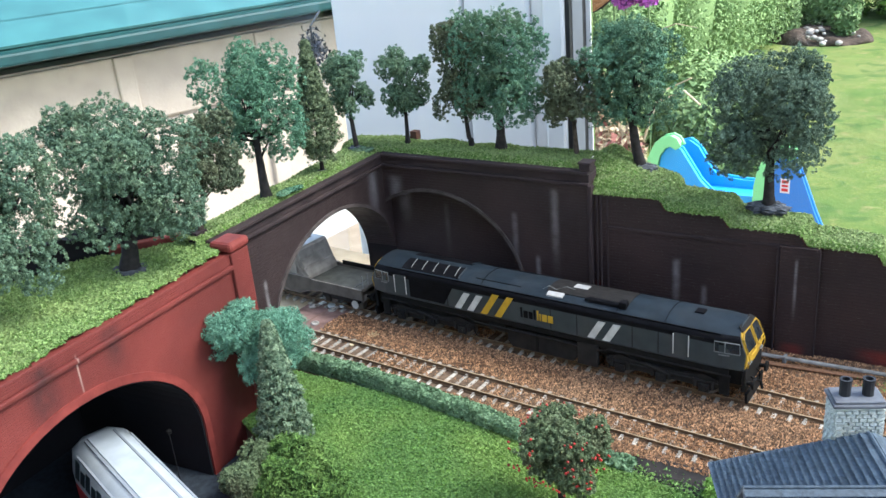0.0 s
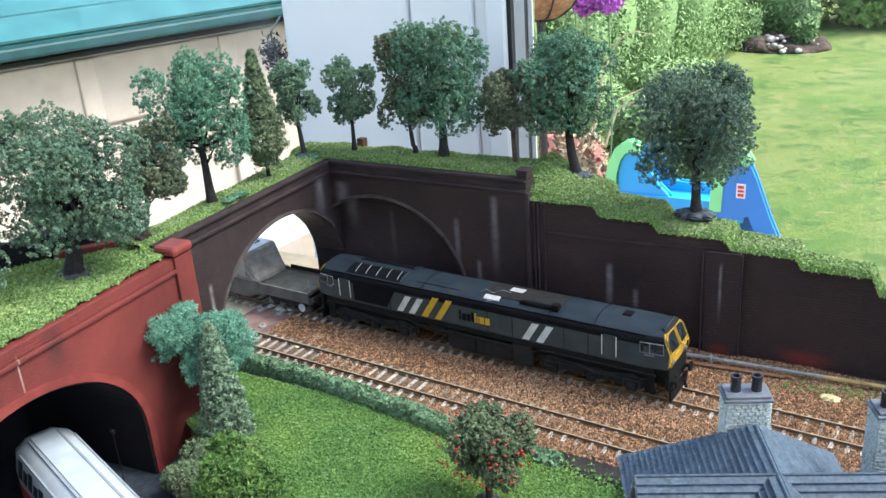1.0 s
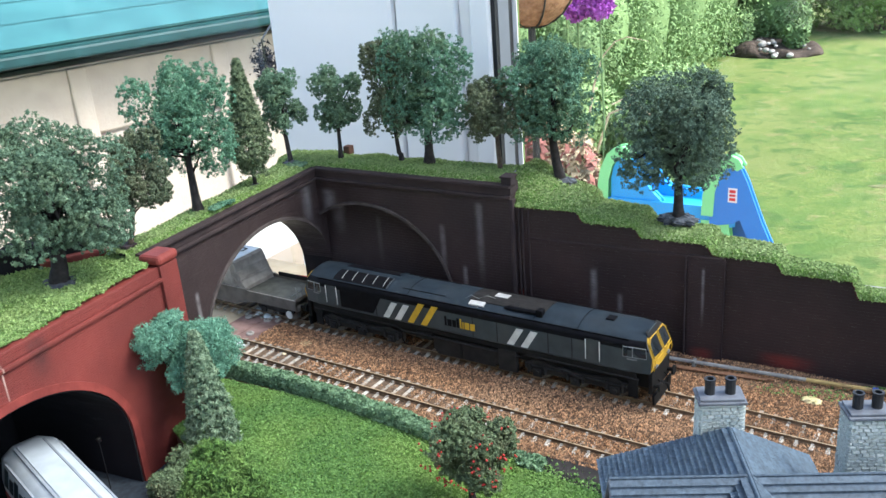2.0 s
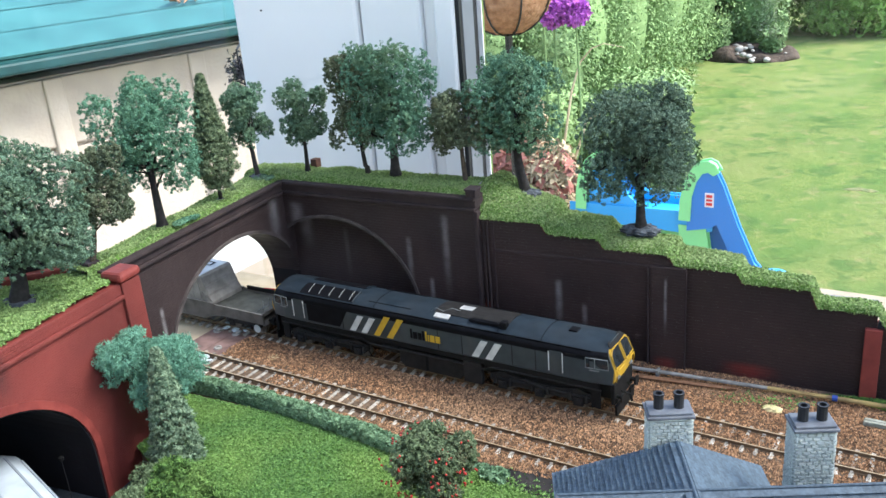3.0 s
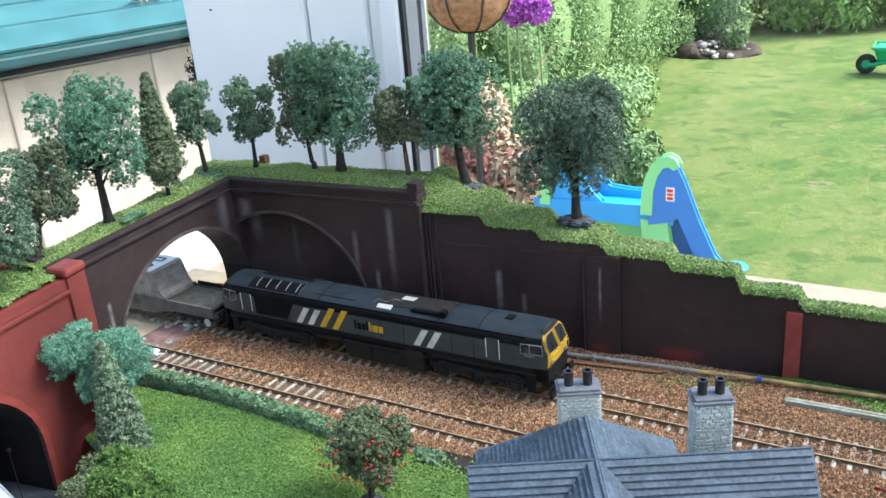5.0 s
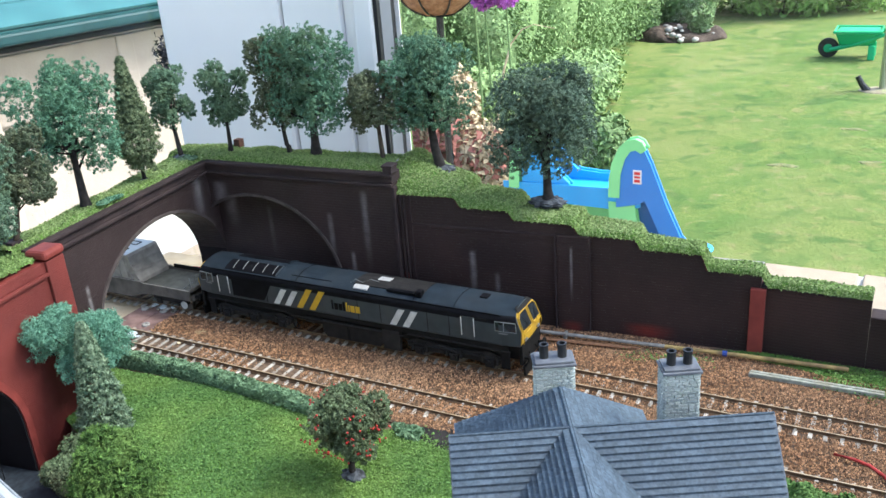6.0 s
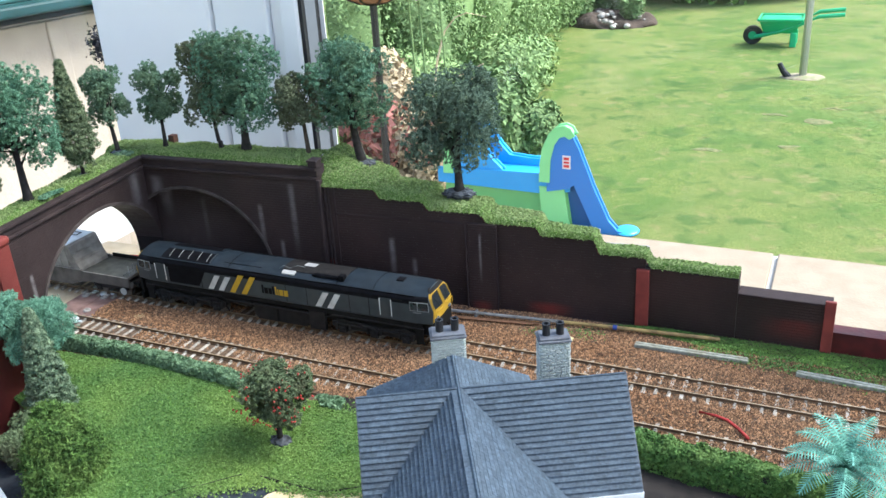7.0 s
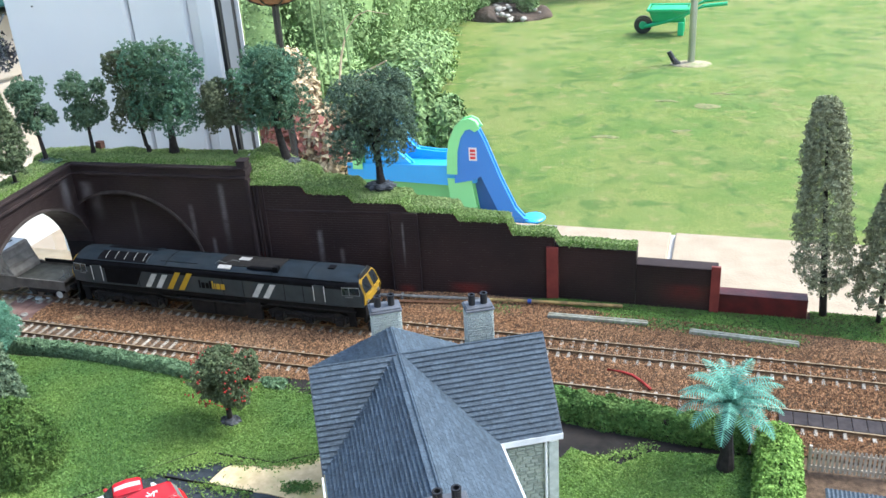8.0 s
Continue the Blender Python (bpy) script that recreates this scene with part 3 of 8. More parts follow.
def rail_mesh(x0, x1):
    prof = [(-0.0011, 0.0004), (0.0011, 0.0004), (0.0011, 0.0008), (0.0003, 0.0010), (0.0003, 0.0021), (0.00042, 0.0024), (0.00042, 0.0029), (-0.00042, 0.0029), (-0.00042, 0.0024), (-0.0003, 0.0021), (-0.0003, 0.0010), (-0.0011, 0.0008)]
    bm = bmesh.new()
    a = [bm.verts.new((x0, y, z)) for y, z in prof]
    b = [bm.verts.new((x1, y, z)) for y, z in prof]
    bm.faces.new(a)
    bm.faces.new(list(reversed(b)))
    for i in range(len(a)):
        j = (i + 1) % len(a)
        f = bm.faces.new((a[i], a[j], b[j], b[i]))
        f.material_index = 1 if prof[i][1] > 0.0028 and prof[j][1] > 0.0028 else 0
    me = bpy.data.meshes.new("rail")
    bmesh.ops.recalc_face_normals(bm, faces=bm.faces)
    bm.to_mesh(me)
    bm.free()
    me.materials.append(rail_m)
    me.materials.append(railtop_m)
    return me


sl = bmesh.new()
box(sl, -0.0012, 0.0012, -0.0140, 0.0140, -0.0016, 0.0004, bevel=0.0002)
sleeper_mesh = bpy.data.meshes.new("sleeper")
sl.to_mesh(sleeper_mesh)
sl.free()
sleeper_mesh.materials.append(sleeper_m)
chair_meshes = []
for k in range(6):
    # what the ballast leaves of a sleeper's end: a pale wedge outside each rail
    ch = bmesh.new()
    for sy in (-1, 1):
        w, L = rng.uniform(0.0007, 0.0012), rng.uniform(0.0018, 0.0046)
        if rng.random() < 0.85:
            prism(ch, [(-w, 0.0), (w, 0.0), (w, 0.0006), (-w, 0.0006)], 0.0014, Matrix.Translation((0, sy * (GAUGE + 0.0010) - 0.0007, 0)))
            v = [ch.verts.new((x, sy * (GAUGE + y), z)) for x, y, z in ((-w, 0.0012, 0), (w, 0.0012, 0), (rng.uniform(-w, w), 0.0012 + L, 0), (-w, 0.0012, 0.0006), (w, 0.0012, 0.0006))]
            bmesh.ops.convex_hull(ch, input=v)
        if rng.random() < 0.55:
            box(ch, -w * 0.8, w * 0.8, sy * (GAUGE - 0.0012) - 0.0007, sy * (GAUGE - 0.0012) + 0.0007, 0.0, 0.0006)
    me = bpy.data.meshes.new("rail_chair")
    bmesh.ops.recalc_face_normals(ch, faces=ch.faces)
    ch.to_mesh(me)
    ch.free()
    me.materials.append(sleeper_top)
    chair_meshes.append(me)
rail_data = rail_mesh(-0.472, 0.74)
for yc, which in TRACKS:
    tr = thing("railway_track", "weathered model railway track with pale sleepers in brown ballast", "track", "tracks", at=(0, yc, 0))
    for sy in (-1, 1):
        part("rail", rail_data, None, tr).location = (0, sy * GAUGE, 0)
    for i in range(150):
        x = -0.468 + i * 0.0081 + rng.uniform(-0.0003, 0.0003)
        s = part("sleeper", sleeper_mesh, None, tr)
        s.matrix_basis = pose(x, rng.uniform(-0.0003, 0.0003), 0.00035 + rng.uniform(-0.00025, 0.0002), 0, 0, rng.uniform(-2, 2))
        part("rail_chair", chair_meshes[int(rng.integers(6))], None, s).location = (0, 0, 0.0006)

ballast_area = [(-0.3650, 0.328), (-0.30, 0.330), (-0.17, 0.326), (-0.05, 0.330), (0.09, 0.334), (0.24, 0.318), (0.74, 0.31), (0.74, 0.462), (0.22, 0.466), (0.10, 0.470), (0.055, 0.478), (-0.02, 0.482), (-0.10, 0.475), (-0.2, 0.465), (-0.3630, 0.4585), (-0.3640, 0.44)]
bal = tagged(part("ballast", flat_poly(ballast_area, 0.0, 0.0009), earth), "reddish brown granular ballast between the tracks", "ballast", kind="stuff")
bx, by = scatter_poly(ballast_area, 1.75e6, rng)
near_ = bx < 0.36
bx, by = bx[near_], by[near_]
bz = np.full(len(bx), 0.0003)
bare = np.zeros(len(bx))
keep = np.ones(len(bx), bool)
for yc, which in TRACKS:
    d = np.abs(by - yc)
    between = d < 0.0140
    # ballast lies lower, and in places is missing, between the sleepers
    clean = 0.55 * smooth_noise(bx, np.full(len(bx), yc), 16, 3.3 if which == "back" else 8.1) + 0.6 * ((np.abs(bx + 0.335) < 0.030) | (np.abs(bx + (0.235 if which == "front" else 0.225)) < 0.022))
    keep &= ~(between & (rng.random(len(bx)) < np.clip(-0.15 + 2.2 * clean, 0.0, 0.97)))
    bz[between] += 0.0002
    bz[d < 0.0058] += 0.0008
    bz += 0.0012 * np.exp(-((d - 0.024) / 0.007) ** 2)
    keep &= np.abs(d - GAUGE) > 0.0009
bx, by, bz = bx[keep], by[keep], bz[keep]
g = np.array([(1.1, 0, -0.35), (-0.55, 0.95, -0.35), (-0.55, -0.95, -0.35), (0, 0, 1)], float)
gf = np.array([(0, 1, 3), (1, 2, 3), (2, 0, 3)])
n = len(bx)
turn = rng.uniform(0, 2 * math.pi, n)
size = rng.uniform(0.00034, 0.00066, n)
gv = g[None] * (size[:, None, None] * rng.uniform(0.7, 1.25, (n, 4, 1)))
c, s = np.cos(turn)[:, None], np.sin(turn)[:, None]
gv = np.stack([gv[..., 0] * c - gv[..., 1] * s, gv[..., 0] * s + gv[..., 1] * c + 0.3 * gv[..., 2], gv[..., 2] - 0.3 * gv[..., 0]], -1)
gv += np.stack([bx, by, bz], 1)[:, None]
tagged(part("stones", quick_mesh("stones", gv.reshape(-1, 3), (gf[None] + 4 * np.arange(n)[:, None, None]).reshape(-1, 3)), ballast_m, bal), kind="stuff")


# ---------------------------------------------------------------- lawns
def lawn(name, label, poly, z, per_m2, material, seed, size=0.00054):
    r = np.random.default_rng(seed)
    ob = tagged(part(name, flat_poly(poly, z, 0.0012), turf), label, "lawn", kind="structure")
    x, y = scatter_poly(poly, per_m2, r)
    P = np.stack([x, y, z + r.uniform(-0.0002, 0.0009, len(x))], 1)
    tagged(part("grass", quick_mesh("grass", *flakes(P, size, r, flat=0.4)), material, ob, "short green flock"), kind="stuff")
    return ob


lawn("lawn", "mottled green lawn of short flock in the cottage garden", [(-0.322, 0.252), (-0.288, 0.238), (-0.250, 0.198), (-0.204, 0.1605), (-0.197, 0.1535), (-0.189, 0.1715), (-0.170, 0.1905), (-0.150, 0.2105), (-0.110, 0.2395), (-0.088, 0.2405), (-0.070, 0.2415), (-0.048, 0.253), (0.03, 0.262), (0.03, 0.305), (-0.085, 0.312), (-0.12, 0.318), (-0.17, 0.312), (-0.26, 0.318), (-0.345, 0.312), (-0.340, 0.26)], 0.0015, 4.2e6, flock_dark, 21)
lawn("lawn", "thin green strip of lawn beside the driveway", [(-0.1965, 0.1530), (-0.1885, 0.1708), (-0.1695, 0.1898), (-0.1495, 0.2095), (-0.1440, 0.2050), (-0.1500, 0.1800), (-0.1680, 0.1450), (-0.1840, 0.1350)], 0.0013, 3.6e6, flock_dark, 24)
lawn("lawn", "mottled green lawn beside the cottage", [(0.085, 0.17), (0.24, 0.17), (0.24, 0.25), (0.212, 0.31), (0.15, 0.3), (0.134, 0.284), (0.103, 0.293), (0.09, 0.262)], 0.0016, 4.0e6, flock_dark, 22)
lawn("verge", "rough dark green verge along the foot of the wall", [(0.03, 0.478), (0.10, 0.4695), (0.22, 0.465), (0.32, 0.460), (0.45, 0.452), (0.74, 0.45), (0.74, 0.500), (0.25, 0.500), (0.25, 0.4865), (0.06, 0.4855)], 0.0006, 1.6e6, flock_verge, 23)

trough_pale = mat("pale_green_block", (0.42, 0.48, 0.40), (0.32, 0.38, 0.31), 200, 0.7)
asphalt_m = mat("dark_road", (0.030, 0.040, 0.052), (0.015, 0.020, 0.027), 300, 0.7, 0.0002, 900, c3=(0.07, 0.08, 0.09), scale3=30, amount3=0.4)
sand_m = mat("pale_sand", (0.72, 0.58, 0.36), (0.58, 0.45, 0.26), 200, 0.95, 0.0005, 600, c3=(0.32, 0.33, 0.10), scale3=45, amount3=0.5)
mud_m = mat("dark_mud", (0.020, 0.016, 0.015), (0.009, 0.008, 0.008), 120, 0.75, 0.0015, 90, c3=(0.04, 0.034, 0.032), scale3=30)
tagged(part("road", flat_poly([(-0.46, 0.022), (-0.46, 0.262), (-0.31, 0.262), (-0.10, 0.14), (-0.10, 0.022)], -0.016, 0.016), asphalt_m), "dark grey sunken model road leading into the tunnel", "road", kind="structure")
tagged(part("driveway", flat_poly([(-0.150, 0.208), (-0.110, 0.239), (-0.096, 0.238), (-0.02, 0.19), (0.06, 0.12), (-0.03, 0.06), (-0.14, 0.14)], 0.0010, 0.0018), asphalt_m), "dark slate-coloured driveway beside the cottage", "driveway", kind="structure")
tagged(part("sand_patch", flat_poly([(-0.1015, 0.2130), (-0.0990, 0.2270), (-0.0960, 0.2305), (-0.085, 0.2345), (-0.070, 0.2375), (-0.050, 0.2495), (0.03, 0.258), (0.02, 0.205), (-0.030, 0.2095), (-0.046, 0.2110), (-0.062, 0.2122), (-0.078, 0.2112), (-0.090, 0.2095)], 0.0016, 0.0006), sand_m), "patch of pale yellow sand by the cottage", "sand", kind="structure")
tagged(part("mud_path", flat_poly([(0.09, 0.262), (0.103, 0.293), (0.134, 0.284), (0.15, 0.302), (0.21, 0.312), (0.2, 0.33), (0.08, 0.332), (0.05, 0.30)], 0.0008, 0.0016), mud_m), "dark muddy path between hedge and lawn", "path", kind="structure")
tagged(part("path", flat_poly([(-0.125, 0.318), (-0.085, 0.312), (0.03, 0.304), (0.06, 0.33), (-0.04, 0.334), (-0.10, 0.333)], 0.0012, 0.0016), mud_m), "dark wet stony path along the ballast", "path", kind="structure")
bm = bmesh.new()
for i, (p, q) in enumerate((((-0.197, 0.1535), (-0.1845, 0.1700)), ((-0.1845, 0.1700), (-0.164, 0.1895)), ((-0.164, 0.1895), (-0.1488, 0.2125)), ((-0.1488, 0.2125), (-0.1383, 0.2208)), ((-0.1383, 0.2208), (-0.1225, 0.2367)), ((-0.1120, 0.2387), (-0.070, 0.2384)), ((-0.070, 0.2384), (-0.046, 0.2535)), ((-0.1315, 0.2115), (-0.1010, 0.2112)), ((-0.1010, 0.2112), (-0.0700, 0.2110)))):
    f, L = line_frame(p, q)
    box(bm, 0, L, -0.00025, 0.00025, 0.0, 0.0026, bevel=0.0001, m=f)
tagged(part("lawn_edging", bm, mud_m), "thin dark edging strip round the lawn", "edging")

# loose flock strewn over the edges of the driveway, the sand and the paths
rs = np.random.default_rng(71)
strew = []
for (x0, y0), (x1, y1), spread, n in (((-0.189, 0.171), (-0.150, 0.209), 0.0035, 1500), ((-0.150, 0.209), (-0.108, 0.238), 0.0040, 2600), ((-0.108, 0.234), (-0.070, 0.237), 0.0030, 900), ((-0.070, 0.238), (-0.046, 0.250), 0.0030, 900), ((-0.052, 0.2195), (-0.038, 0.2225), 0.0028, 800), ((-0.110, 0.2100), (-0.070, 0.2085), 0.0022, 420), ((-0.125, 0.205), (-0.075, 0.185), 0.012, 420), ((-0.02, 0.450), (0.03, 0.460), 0.004, 260), ((0.10, 0.462), (0.24, 0.452), 0.006, 2600), ((0.092, 0.268), (0.150, 0.303), 0.003, 900), ((-0.12, 0.316), (0.03, 0.308), 0.004, 1600)):
    k = rs.random(n)[:, None]
    strew.append(np.c_[np.array((x0, y0)) * (1 - k) + np.array((x1, y1)) * k + rs.normal(size=(n, 2)) * spread, 0.0019 + rs.random(n) * 0.0006])
strew = np.concatenate(strew)
tagged(part("loose_flock", quick_mesh("loose_flock", *flakes(strew, 0.0007, rs, flat=0.3)), flock_dark), "loose green flock strewn on driveway and sand", "grass", kind="stuff")
tagged(part("stone_block", boxes((-0.006, 0.006, -0.004, 0.004, 0.0, 0.0035), bevel=0.0006, m=pose(-0.0735, 0.1950, 0.001, 0, 0, 30)), trough_pale), "small pale green block on the driveway", "block")

# ---------------------------------------------------------------- bare board and fixings by the arch
washer_m = mat("grey_washer", (0.38, 0.36, 0.33), (0.22, 0.20, 0.18), 300, 0.6)
pl = thing("track_board", "stained brown boards screwed down under the tracks", "board")
for x0, x1 in ((-0.4045, -0.3838), (-0.3832, -0.3640)):
    part("plank", boxes((x0, x1, 0.335, 0.47, -0.004, -0.0008), bevel=0.0004), plank_m, pl)
bolt = bmesh.new()
# a plastic washer with its screw sunk in the middle
prev = None
for rad, z in ((0.0030, 0.0), (0.0031, 0.0010), (0.0026, 0.0016), (0.0017, 0.0015), (0.0014, 0.0006), (0.0002, 0.0005)):
    cur = [bolt.verts.new((rad * math.cos(k * math.pi / 9), rad * math.sin(k * math.pi / 9), z)) for k in range(18)]
    if prev:
        for k in range(18):
            bolt.faces.new((prev[k - 1], prev[k], cur[k], cur[k - 1]))
    prev = cur
bmesh.ops.recalc_face_normals(bolt, faces=bolt.faces)
bolt_me = bpy.data.meshes.new("bolt")
bolt.to_mesh(bolt_me)
bolt.free()
bolt_me.materials.append(washer_m)
for x, y in ((-0.3792, 0.4448), (-0.3956, 0.4495), (-0.3990, 0.4359), (-0.3794, 0.3971), (-0.3975, 0.3952), (-0.3755, 0.3738), (-0.3993, 0.3692)):
    part("bolt", bolt_me, None, pl).location = (x, y, -0.0009)
blob = bmesh.new()
for i in range(26):
    x, y = rng.normal(-0.388, 0.007), rng.normal(0.409, 0.006)
    bmesh.ops.create_icosphere(blob, subdivisions=2, radius=rng.uniform(0.0012, 0.003), matrix=Matrix.LocRotScale((x, y, 0.0007), None, (1.3, 1, 0.45)))
for v in blob.verts:
    v.co += Vector((noise.noise(v.co * 900), noise.noise(v.co * 900 + Vector((5, 0, 0))), 0.4 * noise.noise(v.co * 700))) * 0.0012
tagged(part("glue_blob", blob, glue_m, smooth=True), "shiny lumps of hardened clear glue over the sleepers", "glue", kind="stuff")
blob = bmesh.new()
for i in range(10):
    bmesh.ops.create_icosphere(blob, subdivisions=2, radius=rng.uniform(0.0012, 0.0024), matrix=Matrix.LocRotScale((rng.normal(-0.375, 0.004), rng.normal(0.3575, 0.0022), 0.0008), None, (1.5, 1, 0.4)))
tagged(part("glue_blob", blob, glue_m, smooth=True), "pale lump of hardened glue by the front track", "glue", kind="stuff")
red_plastic = mat("red_plastic", (0.62, 0.03, 0.025), (0.5, 0.02, 0.02), 100, 0.35, spec=0.5)
black_plastic = mat("black_plastic", (0.015, 0.015, 0.016), (0.01, 0.01, 0.01), 100, 0.4, spec=0.5)
green_plastic = mat("green_plastic", (0.03, 0.30, 0.10), (0.02, 0.22, 0.08), 100, 0.4, spec=0.5)
plug = thing("wire_connector", "green screw connector with a red and a black wire", "connector", at=(0, 0, 0))
part("connector", boxes((-0.468, -0.447, 0.441, 0.447, -0.003, 0.0015), bevel=0.0008), green_plastic, plug)
part("red_wire", tube(bmesh.new(), [(-0.449, 0.445, 0.001), (-0.43, 0.455, 0.003), (-0.413, 0.469, 0.003), (-0.395, 0.4735, 0.002)], 0.0008), red_plastic, plug, "red wire")
part("joint", boxes((-0.4200, -0.4150, 0.4530, 0.4585, -0.003, 0.0045), bevel=0.001), glue_m, plug, "clear plastic wire joint")
part("black_wire", tube(bmesh.new(), [(-0.449, 0.443, 0.001), (-0.43, 0.449, -0.0005), (-0.413, 0.462, 0.0005), (-0.395, 0.4725, 0.002)], 0.0008), black_plastic, plug, "black wire")

# ---------------------------------------------------------------- lineside bits
grey_rail = mat("grey_plastic_pipe", (0.27, 0.265, 0.255), (0.15, 0.145, 0.14), 150, 0.6)
conc_m = mat("pale_concrete_strip", (0.50, 0.50, 0.47), (0.36, 0.36, 0.33), 300, 0.85, 0.0003, 500)
rust_m = mat("rusty_rail", (0.20, 0.10, 0.055), (0.12, 0.06, 0.03), 300, 0.7)
yellow_m = mat("yellowed_tube", (0.36, 0.26, 0.10), (0.17, 0.12, 0.055), 130, 0.7, c3=(0.16, 0.10, 0.06), scale3=50, amount3=0.8)
trough_m = mat("grey_green_trough", (0.33, 0.335, 0.29), (0.19, 0.20, 0.165), 300, 0.9, 0.0004, 500, c3=(0.20, 0.17, 0.11), scale3=60)
blue_m = mat("blue_tape", (0.03, 0.08, 0.35), (0.02, 0.05, 0.25), 160, 0.5)
dull_red = mat("dull_red_plastic", (0.36, 0.035, 0.03), (0.24, 0.025, 0.02), 200, 0.6)
pipe = thing("lineside_pipe", "long thin pipe lying on the ballast by the wall", "pipe")
pp = [(-0.129, 0.4555, 0.0030), (-0.066, 0.4610, 0.0034), (0.001, 0.4672, 0.0034)]
part("pipe", tube(bmesh.new(), pp, 0.0013, 8), grey_rail, pipe, "grey front length")
part("pipe", tube(bmesh.new(), [(0.001, 0.4672, 0.0034), (0.039, 0.4710, 0.0034), (0.112, 0.4762, 0.0034)], 0.0014, 8), yellow_m, pipe, "yellowed rear length")
part("clip", tube(bmesh.new(), [(0.0375, 0.4708, 0.0034), (0.0405, 0.4711, 0.0034)], 0.0019, 8), blue_m, pipe, "blue tape")
for x, y in ((-0.121, 0.4562), (-0.066, 0.4610)):
    part("bracket", boxes((x - 0.001, x + 0.001, y - 0.0024, y + 0.0024, 0.0, 0.0052), bevel=0.0003), grey_rail, pipe)
for y, dx in ((0.0, 0.0), (0.0022, 0.004)):
    tagged(part("loose_rail", tube(bmesh.new(), [(-0.094 + dx, 0.4500 + y, 0.0018), (-0.02 + dx, 0.4595 + y, 0.0018)], 0.0009, 6), rust_m), "rusty spare rail lying on the ballast", "rail", "spare rails")
for (x0, y0), (x1, y1) in (((0.057, 0.4545), (0.1335, 0.4560)), ((0.164, 0.4500), (0.2400, 0.4460))):
    f, L = line_frame((x0, y0), (x1, y1))
    tr = thing("cable_trough", "pale grey concrete cable trough beside the track", "trough", "cable troughs", at=(0, 0, 0))
    part("trough", boxes((0, L, -0.0026, 0.0026, 0.0004, 0.0022), bevel=0.0003, m=f), trough_m, tr)
    part("lid", boxes((0.0005, L - 0.0005, -0.0026, -0.0003, 0.0023, 0.0030), bevel=0.0003, m=f), trough_m, tr)
    part("lid", boxes((0.0005, L - 0.0005, 0.0003, 0.0026, 0.0023, 0.0030), bevel=0.0003, m=f), trough_m, tr)
tagged(part("red_strip", tube(bmesh.new(), [(0.1125, 0.3855, 0.0016), (0.122, 0.3838, 0.0022), (0.130, 0.3805, 0.0026), (0.137, 0.3745, 0.0022), (0.1435, 0.3665, 0.0020)], 0.0010, 8), dull_red, smooth=True), "short bent red plastic strip lying between the tracks", "plastic strip")
for x, y, r in ((-0.3235, 0.3785, 0.0050), (-0.3275, 0.3590, 0.0022), (-0.3045, 0.4530, 0.0028), (0.008, 0.4490, 0.0058)):
    bm = bmesh.new()
    bmesh.ops.create_icosphere(bm, subdivisions=3, radius=r, matrix=Matrix.LocRotScale((x, y, 0.0006), None, (1, 0.75, 0.14)))
    for v in bm.verts:
        v.co.xy += Vector((noise.noise(v.co * 500), noise.noise(v.co * 500 + Vector((9, 0, 0))))) * r * 0.35
    tagged(part("glue_spot", bm, sand_m, smooth=True), "pale dried glue spot on the ballast", "glue spot", "glue spots")


# ---------------------------------------------------------------- foliage
def leaf_mat(name, c1, c2, island=0.16, c3=None):
    return mat(name, c1, c2, 300, 0.8, island=island, c3=c3, scale3=60, amount3=0.5, spec=0.2)


leaf_teal = leaf_mat("teal_green_foliage", (0.155, 0.31, 0.20), (0.07, 0.16, 0.10), c3=(0.14, 0.23, 0.13))
leaf_blend = leaf_mat("blue_green_foliage", (0.135, 0.265, 0.175), (0.062, 0.135, 0.085), c3=(0.16, 0.20, 0.09))
leaf_aqua = leaf_mat("turquoise_green_foliage", (0.18, 0.36, 0.25), (0.085, 0.20, 0.135))
leaf_cone = leaf_mat("pale_conifer_foliage", (0.235, 0.315, 0.20), (0.06, 0.105, 0.062))
leaf_bush = leaf_mat("feathery_green_foliage", (0.115, 0.21, 0.05), (0.026, 0.06, 0.016), island=0.4, c3=(0.18, 0.27, 0.07))
leaf_mid = leaf_mat("dull_green_foliage", (0.16, 0.26, 0.17), (0.072, 0.13, 0.08), c3=(0.165, 0.215, 0.105))
leaf_spruce = leaf_mat("dull_spruce_foliage", (0.20, 0.25, 0.135), (0.045, 0.072, 0.04))
leaf_apple = leaf_mat("fruit_tree_foliage", (0.15, 0.205, 0.105), (0.065, 0.095, 0.05), c3=(0.13, 0.12, 0.07))
leaf_pale = leaf_mat("grey_green_foliage", (0.15, 0.235, 0.155), (0.065, 0.115, 0.075), c3=(0.165, 0.22, 0.12))
leaf_dark = leaf_mat("dark_green_foliage", (0.145, 0.215, 0.155), (0.062, 0.10, 0.072), c3=(0.13, 0.17, 0.10))
leaf_olive = leaf_mat("brown_green_foliage", (0.14, 0.175, 0.105), (0.066, 0.085, 0.052), c3=(0.16, 0.16, 0.09))
leaf_bright = leaf_mat("bright_green_foliage", (0.105, 0.20, 0.055), (0.05, 0.115, 0.028), c3=(0.15, 0.22, 0.065))
leaf_lime = leaf_mat("lime_green_foliage", (0.26, 0.42, 0.10), (0.13, 0.25, 0.05))
leaf_fir = leaf_mat("grey_fir_foliage", (0.36, 0.385, 0.235), (0.13, 0.145, 0.09))
leaf_hedge = leaf_mat("dusty_hedge_foliage", (0.185, 0.29, 0.165), (0.1, 0.175, 0.092))
palm_m = leaf_mat("turquoise_palm_frond", (0.16, 0.38, 0.30), (0.075, 0.21, 0.155), island=0.35)
